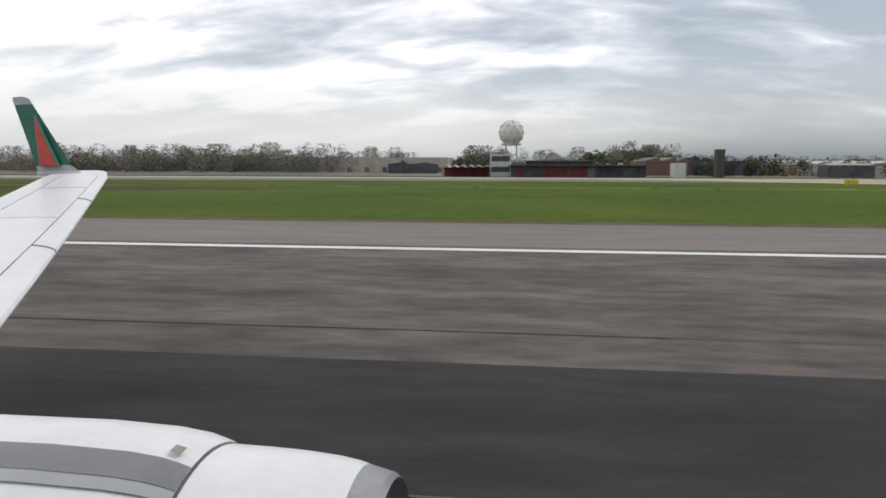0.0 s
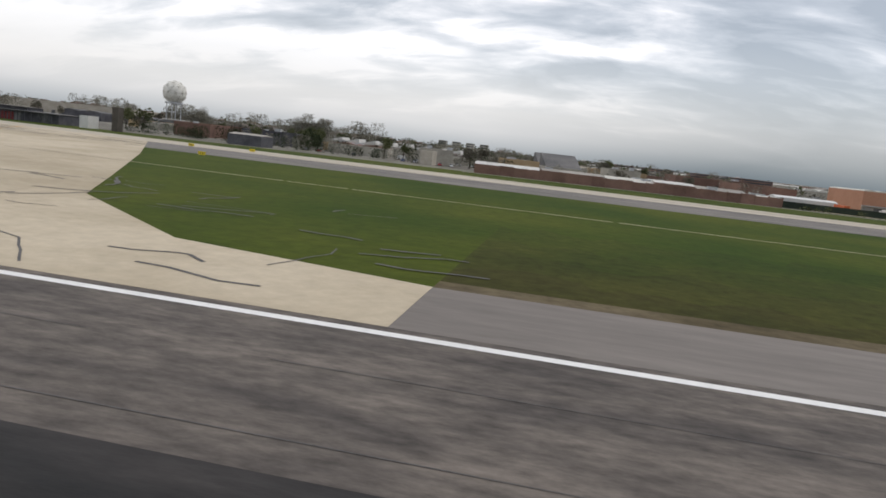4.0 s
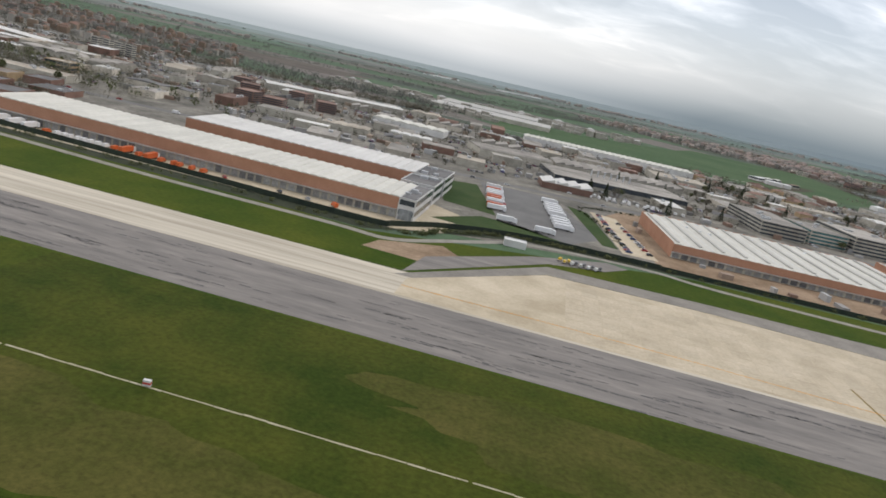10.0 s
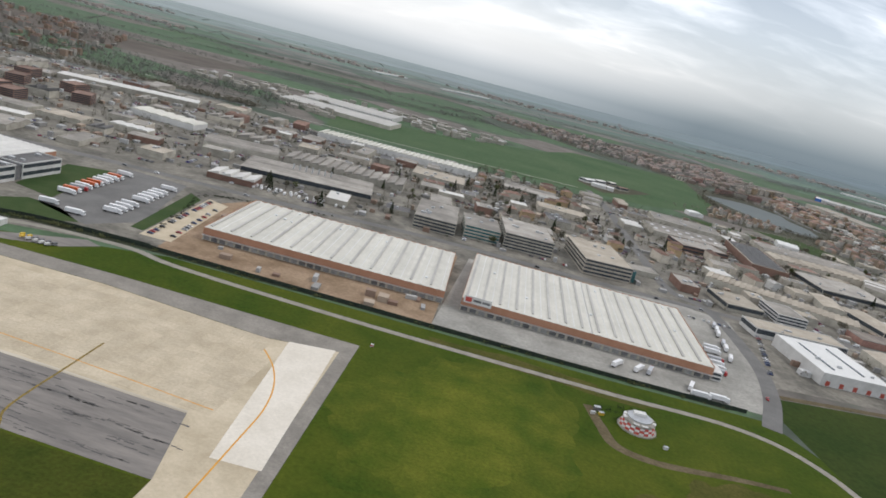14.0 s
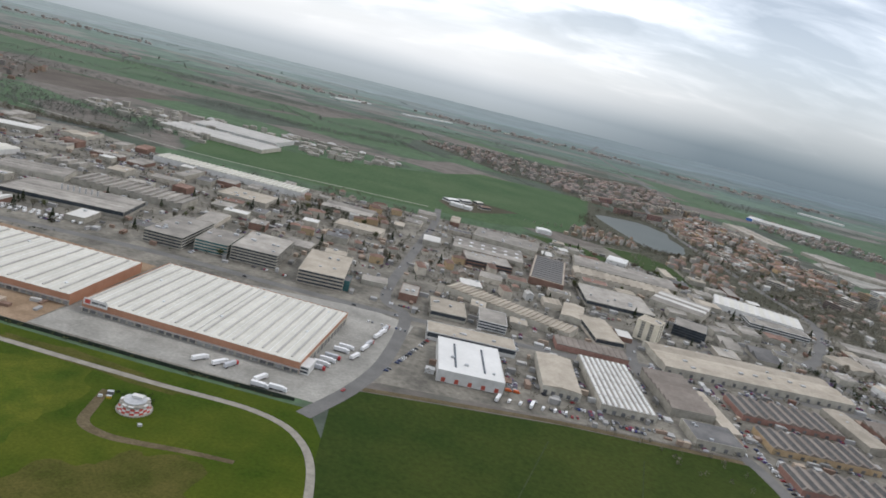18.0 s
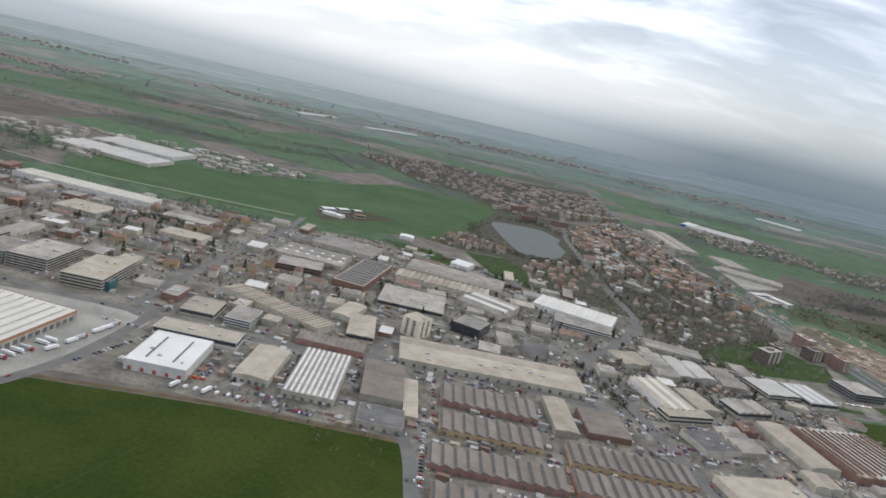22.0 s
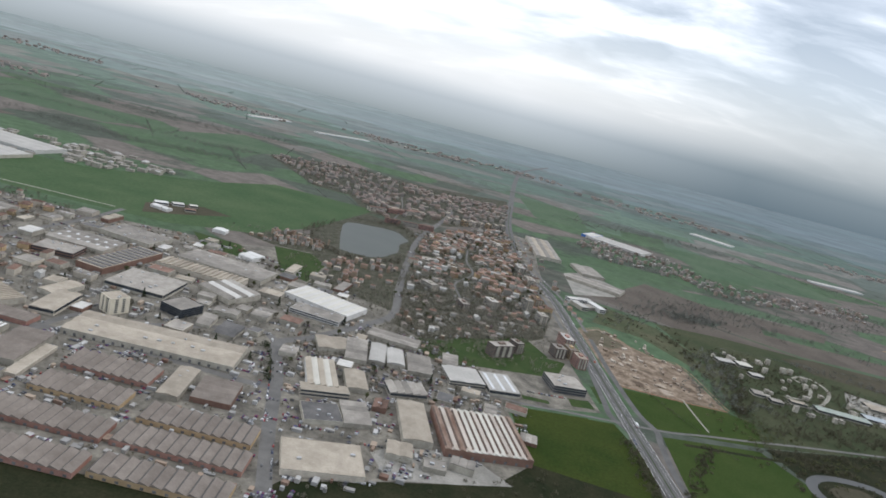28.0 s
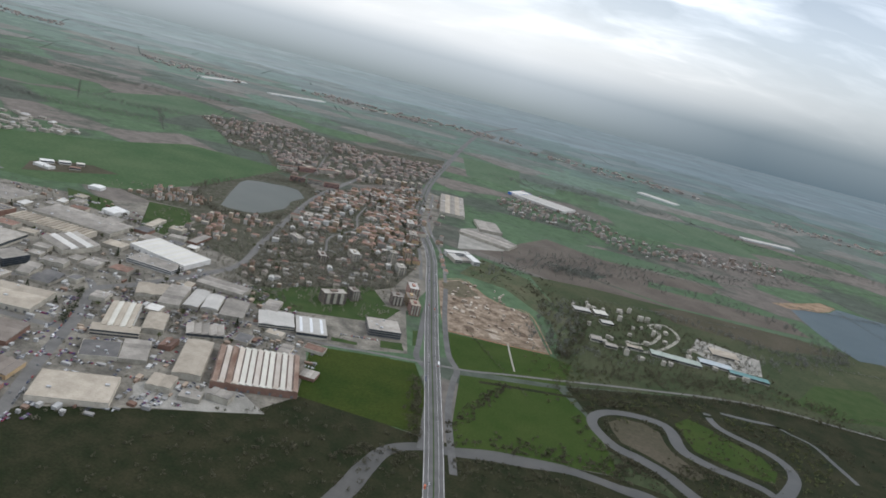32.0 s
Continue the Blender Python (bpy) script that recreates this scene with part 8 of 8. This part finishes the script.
# lorry park
row([LORRIES[0], LORRIES[0], LORRIES[0], LORRIES[2], LORRIES[0], LORRIES[1]], 361, 222, 356, 265, 12, 8, 0.15)
row([LORRIES[0]], 366, 207, 378, 204, 2, 10, 0)
row([LORRIES[0], LORRIES[0], LORRIES[0], LORRIES[2], LORRIES[0]], 384, 216, 378, 262, 12, 8, 0.25)
row(CARS, 404, 207, 397, 262, 24, 8, 0.15)
row(CARS, 411, 208, 403, 260, 22, 8, 0.3)
row([VANS[0]], 384, 308, 436, 322, 24, 100, 0.1)
row([VANS[0]], 392, 306, 438, 317, 14, 100, 0.2)
# yards of the wide warehouses
row([LORRIES[0], VANS[0]], 566, 215, 573, 216, 2, 60, 0)
row([LORRIES[0], LORRIES[2]], 577, 217, 590, 214, 2, 75, 0)
row([LORRIES[0]], 592, 209, 598, 210.5, 2, 3, 0)
row(LORRIES[:1] + LORRIES[2:], 603, 236, 606, 262, 7, 5, 0.2)
row(LORRIES[:1] + LORRIES[2:], 612, 256, 614, 296, 8, 80, 0.2)
row(CARS, 604, 300, 622, 302, 9, 95, 0.2)
row(LORRIES[:1] + VANS[:1], 672, 258, 700, 264, 7, 80, 0.2)
row([VANS[1]], 672, 268, 679, 270, 3, 10, 0)
row(CARS, 626, 250, 634, 300, 20, 12, 0.3)
row(CARS, 700, 262, 742, 275, 18, 100, 0.3)
row(CARS + VANS[:1], 778, 300, 790, 240, 22, 12, 0.15)
row(CARS + VANS[:1], 772, 345, 782, 300, 14, 12, 0.3)
row(CARS + VANS[:1], 912, 322, 936, 272, 18, -64, 0.2)
row(CARS + VANS[:1], 870, 400, 902, 330, 20, -64, 0.3)
row(CARS, 955, 350, 990, 365, 20, 110, 0.2)
row(CARS, 1030, 506, 1060, 518, 16, 110, 0.2)
row(CARS, 60, 176, 130, 178, 22, 95, 0.4)
row(CARS[:2] + VANS[:1], 76, 190, 120, 196, 12, 20, 0.4)
# on the roads
hw = glide(((1210, 120), (1154, 345), (1124, 458), (1096, 560), (1058, 705), (1027, 815), (990, 955), (936, 1180), (872, 1560)), 40)
for k in range(40):
    i = rng.randrange(40, len(hw) - 1)
    d = (hw[i + 1] - hw[i]).normalized()
    side = rng.choice((-5.2, -2.6, 2.6, 5.2))
    drop(rng.choice(CARS * 2 + VANS + LORRIES[:1]), hw[i].x - d.y * side, hw[i].y + d.x * side, math.degrees(math.atan2(d.y, d.x)) + (180 if side > 0 else 0), 0.1)
for r in ROADS[1:7]:
    for k in range(9):
        i = rng.randrange(len(r) - 1)
        d = (r[i + 1] - r[i]).normalized()
        side = rng.choice((-1.5, 1.5))
        drop(rng.choice(CARS * 2 + VANS), r[i].x - d.y * side, r[i].y + d.x * side, math.degrees(math.atan2(d.y, d.x)) + (180 if side > 0 else 0), 0.09)

# ---- the airliner's wing and engine, standing where the roll begins ----
def loft(sections):
    """Skin through closed sections of equal length, capped at both ends."""
    k, vs, fs = len(sections[0]), [], []
    for i, sec in enumerate(sections):
        vs += sec
        if i:
            fs += [((i - 1) * k + j, (i - 1) * k + (j + 1) % k, i * k + (j + 1) % k, i * k + j) for j in range(k)]
    return vs, fs + [tuple(range(k - 1, -1, -1)), tuple(range((len(sections) - 1) * k, len(sections) * k))]


def lathe(prof, cy, cz, k=36):
    vs, fs = [], []
    for i, (x, r) in enumerate(prof):
        vs += [(x, cy + r * math.cos(2 * math.pi * j / k), cz + r * math.sin(2 * math.pi * j / k)) for j in range(k)]
        if i:
            fs += [((i - 1) * k + j, (i - 1) * k + (j + 1) % k, i * k + (j + 1) % k, i * k + j) for j in range(k)]
    return vs, fs


def foil(y, lead, z, chord, thick, c0=0.0, c1=1.0):
    """A wing section between two shares of the chord."""
    up = [(c0 + (c1 - c0) * t) for t in (0, .06, .2, .45, .75, 1)]
    hgt = lambda c: thick * 2.6 * (math.sqrt(max(c, 0)) - c) + 0.006
    return [(lead - c * chord, y, z + hgt(c)) for c in up] + [(lead - c * chord, y, z - hgt(c) * .6) for c in reversed(up)]


SKIN = surf("white_aircraft_skin", (0.760, 0.765, 0.770), (0.830, 0.835, 0.840), 1.2, 0.35, grain=9, amount=0.05, bump=0.02, spec=0.5)
GREY = surf("grey_aircraft_skin", (0.36, 0.37, 0.385), (0.43, 0.44, 0.455), 1.2, 0.35, grain=9, amount=0.06, bump=0.02, spec=0.5)
GREEN = surf("green_winglet_paint", (0.02, 0.13, 0.085), (0.03, 0.155, 0.10), 2.0, 0.4, grain=9, bump=0)
REDW = surf("red_winglet_paint", (0.52, 0.06, 0.045), (0.58, 0.08, 0.06), 2.0, 0.4, grain=9, bump=0)
LIP = surf("bare_metal_lip", (0.34, 0.34, 0.35), (0.42, 0.42, 0.43), 2.0, 0.4, metal=0.7, grain=9)
wing = thing("aircraft_wing", 0, 0, 0, "white airliner wing with engine, gear and green winglet", "aircraft wing", z=0.046)


def wing_at(y):
    s = (y - 1.15) / 5.35
    return -1.62 - 2.5 * s, 0.66 + 0.92 * s ** 1.3, 2.1 - 1.42 * s, 0.13 - 0.10 * s


YS = [1.15 + 5.35 * i / 8 for i in range(9)]
part("wing_box", loft([foil(y, *wing_at(y), .141, .717) for y in YS]), SKIN, wing)
part("slat", loft([foil(y, *wing_at(y), 0, .135) for y in YS[1:]]), SKIN, wing, "bare white leading-edge slat")
part("flap", loft([foil(y, *wing_at(y), .725, 1) for y in YS[:6]]), SKIN, wing)
part("aileron", loft([foil(y, *wing_at(y), .725, 1) for y in YS[5:]]), SKIN, wing)
lx, lz, lc, lt = wing_at(6.5)
SEAM = surf("panel_seam", (0.10, 0.10, 0.11), (0.16, 0.16, 0.17), 2.0, 0.6, grain=9, bump=0)
part("seam", loft([foil(y, *wing_at(y), .134, .142) for y in YS[1:]]), SEAM, wing)
part("seam", loft([foil(y, *wing_at(y), .716, .728) for y in YS]), SEAM, wing)
for y in (2.9, 4.3, 5.6):
    part("slat_joint", loft([[(a, b, c + .003) for a, b, c in foil(v, *wing_at(v), 0, .135)] for v in (y, y + .022)]), SEAM, wing)
for y in (3.6, 5.0, 6.0):
    part("panel_joint", loft([[(a, b, c + .002) for a, b, c in foil(v, *wing_at(v), .14, .715)] for v in (y, y + .012)]), GREY, wing)
part("wing_tip", loft([foil(6.5, lx, lz, lc, .03), foil(6.68, lx - .12, lz + .05, lc * .8, .03)]), SKIN, wing)
part("winglet_root", loft([foil(6.60, -4.34, 1.605, .60, .03), foil(6.645, -4.50, 1.63, .47, .022), foil(6.665, -4.60, 1.69, .39, .017)]), GREY, wing, "grey blended root of the winglet")
BLADE = lambda q: foil(6.665 + .22 * q, -4.605 - .60 * q, 1.69 + .71 * q, .385 - .20 * q, .016)
winglet = part("winglet", loft([BLADE(q) for q in (0, .3, .6, .88)]), GREEN, wing, "dark green upswept winglet")
part("winglet_cap", loft([BLADE(.88), BLADE(.97), foil(6.885, -5.25, 2.40, .13, .010)]), GREY, winglet, "grey tip of the winglet")
part("winglet_flag", loft([foil(6.615 + .125 * q, -4.74 - .29 * q, 1.70 + .45 * q, .17 - .155 * q, .012) for q in (0, .5, 1)]), REDW, winglet, "red wedge on the winglet")
part("winglet_flag_edge", loft([foil(6.63 + .125 * q, -4.71 - .33 * q, 1.70 + .50 * q, .23 - .215 * q, .012) for q in (0, .5, 1)]), surf("pale_green_paint", (0.10, 0.22, 0.17), (0.14, 0.27, 0.21), 2.0, 0.4, grain=9, bump=0), winglet, "pale edge round the red wedge")
NY, NZ = 1.78, 0.53


def lathe_arc(prof, cy, cz, a0, a1, k=10, thick=.004):
    """A strip of the cowl's skin between two angles, a little proud of it."""
    vs, fs = [], []
    for i, (x, r) in enumerate(prof):
        vs += [(x, cy + (r + thick) * math.cos(radians(a0 + (a1 - a0) * j / k)), cz + (r + thick) * math.sin(radians(a0 + (a1 - a0) * j / k))) for j in range(k + 1)]
        if i:
            fs += [((i - 1) * (k + 1) + j, (i - 1) * (k + 1) + j + 1, i * (k + 1) + j + 1, i * (k + 1) + j) for j in range(k)]
    return vs, fs


COWL = [(-.842, .4125), (-.87, .424), (-.92, .438), (-1.0, .449), (-1.2, .458), (-1.6, .456), (-1.95, .43)]
cowl = part("inlet_cowl", lathe([(-.44, .375), (-.47, .384), (-.53, .394), (-.62, .402), (-.72, .4065), (-.834, .409)], NY, NZ, 64), SKIN, wing)
part("inlet_lip", lathe([(-.5, .32), (-.40, .325), (-.355, .345), (-.37, .358), (-.44, .375)], NY, NZ, 64), LIP, cowl, "bare metal inlet lip")
part("fan_cowl", lathe(COWL, NY, NZ, 64), SKIN, wing)
part("cowl_seam", lathe([(-.833, .4075), (-.836, .4105), (-.842, .414)], NY, NZ, 64), SEAM, wing, "dark joint between the cowls")
# wing shade and reflection on the cowl, painted as a darker strip
part("side_panel", lathe_arc(COWL, NY, NZ, 100.5, 112), surf("cowl_shade_grey", (0.20, 0.205, 0.215), (0.26, 0.265, 0.275), 1.5, 0.45, grain=9, amount=0.08, bump=0.02), wing, "darker grey strip of painted shade on the cowl")
part("cowl_seam", lathe_arc(COWL, NY, NZ, 112, 112.5, 2), SEAM, wing)
part("cowl_seam", lathe_arc(COWL, NY, NZ, 117, 117.4, 2), SEAM, wing)
part("lower_panel", lathe_arc(COWL, NY, NZ, 112.5, 117), GREY, wing, "grey lower panel of the cowl")
part("vent", lathe_arc([(-.875, .434), (-.905, .441)], NY, NZ, 93.5, 98, 3, .006), surf("vent_grille", (0.28, 0.28, 0.24), (0.36, 0.36, 0.31), 4.0, 0.6, grain=20), wing, "small beige vent on the cowl")
part("exhaust", lathe([(-1.958, .425), (-2.4, .34), (-2.8, .25), (-2.8, .2), (-2.3, .2)], NY, NZ), GREY, wing)
part("fan", lathe([(-.75, .34), (-.76, .10), (-.60, 0.01)], NY, NZ), GLASS, cowl, "dark engine fan")
part("pylon", loft([[(-1.2, NY - .05, NZ + .40), (-1.2, NY + .05, NZ + .40), (-2.9, NY + .05, NZ + .30), (-2.9, NY - .05, NZ + .30)], [(-1.9, NY - .04, .80), (-1.9, NY + .04, .80), (-3.1, NY + .04, .80), (-3.1, NY - .04, .80)]]), SKIN, wing)
part("gear_leg", cyl_data(.06, .06, .2, .74, 10, -3.0, 1.5), METAL, wing)
for dy in (-.17, .17):
    part("wheel", cyl_data(.25, .25, -.09, .09, 20), TYRE, wing, at=pose(-3.0, 1.5 + dy, .25, 90))
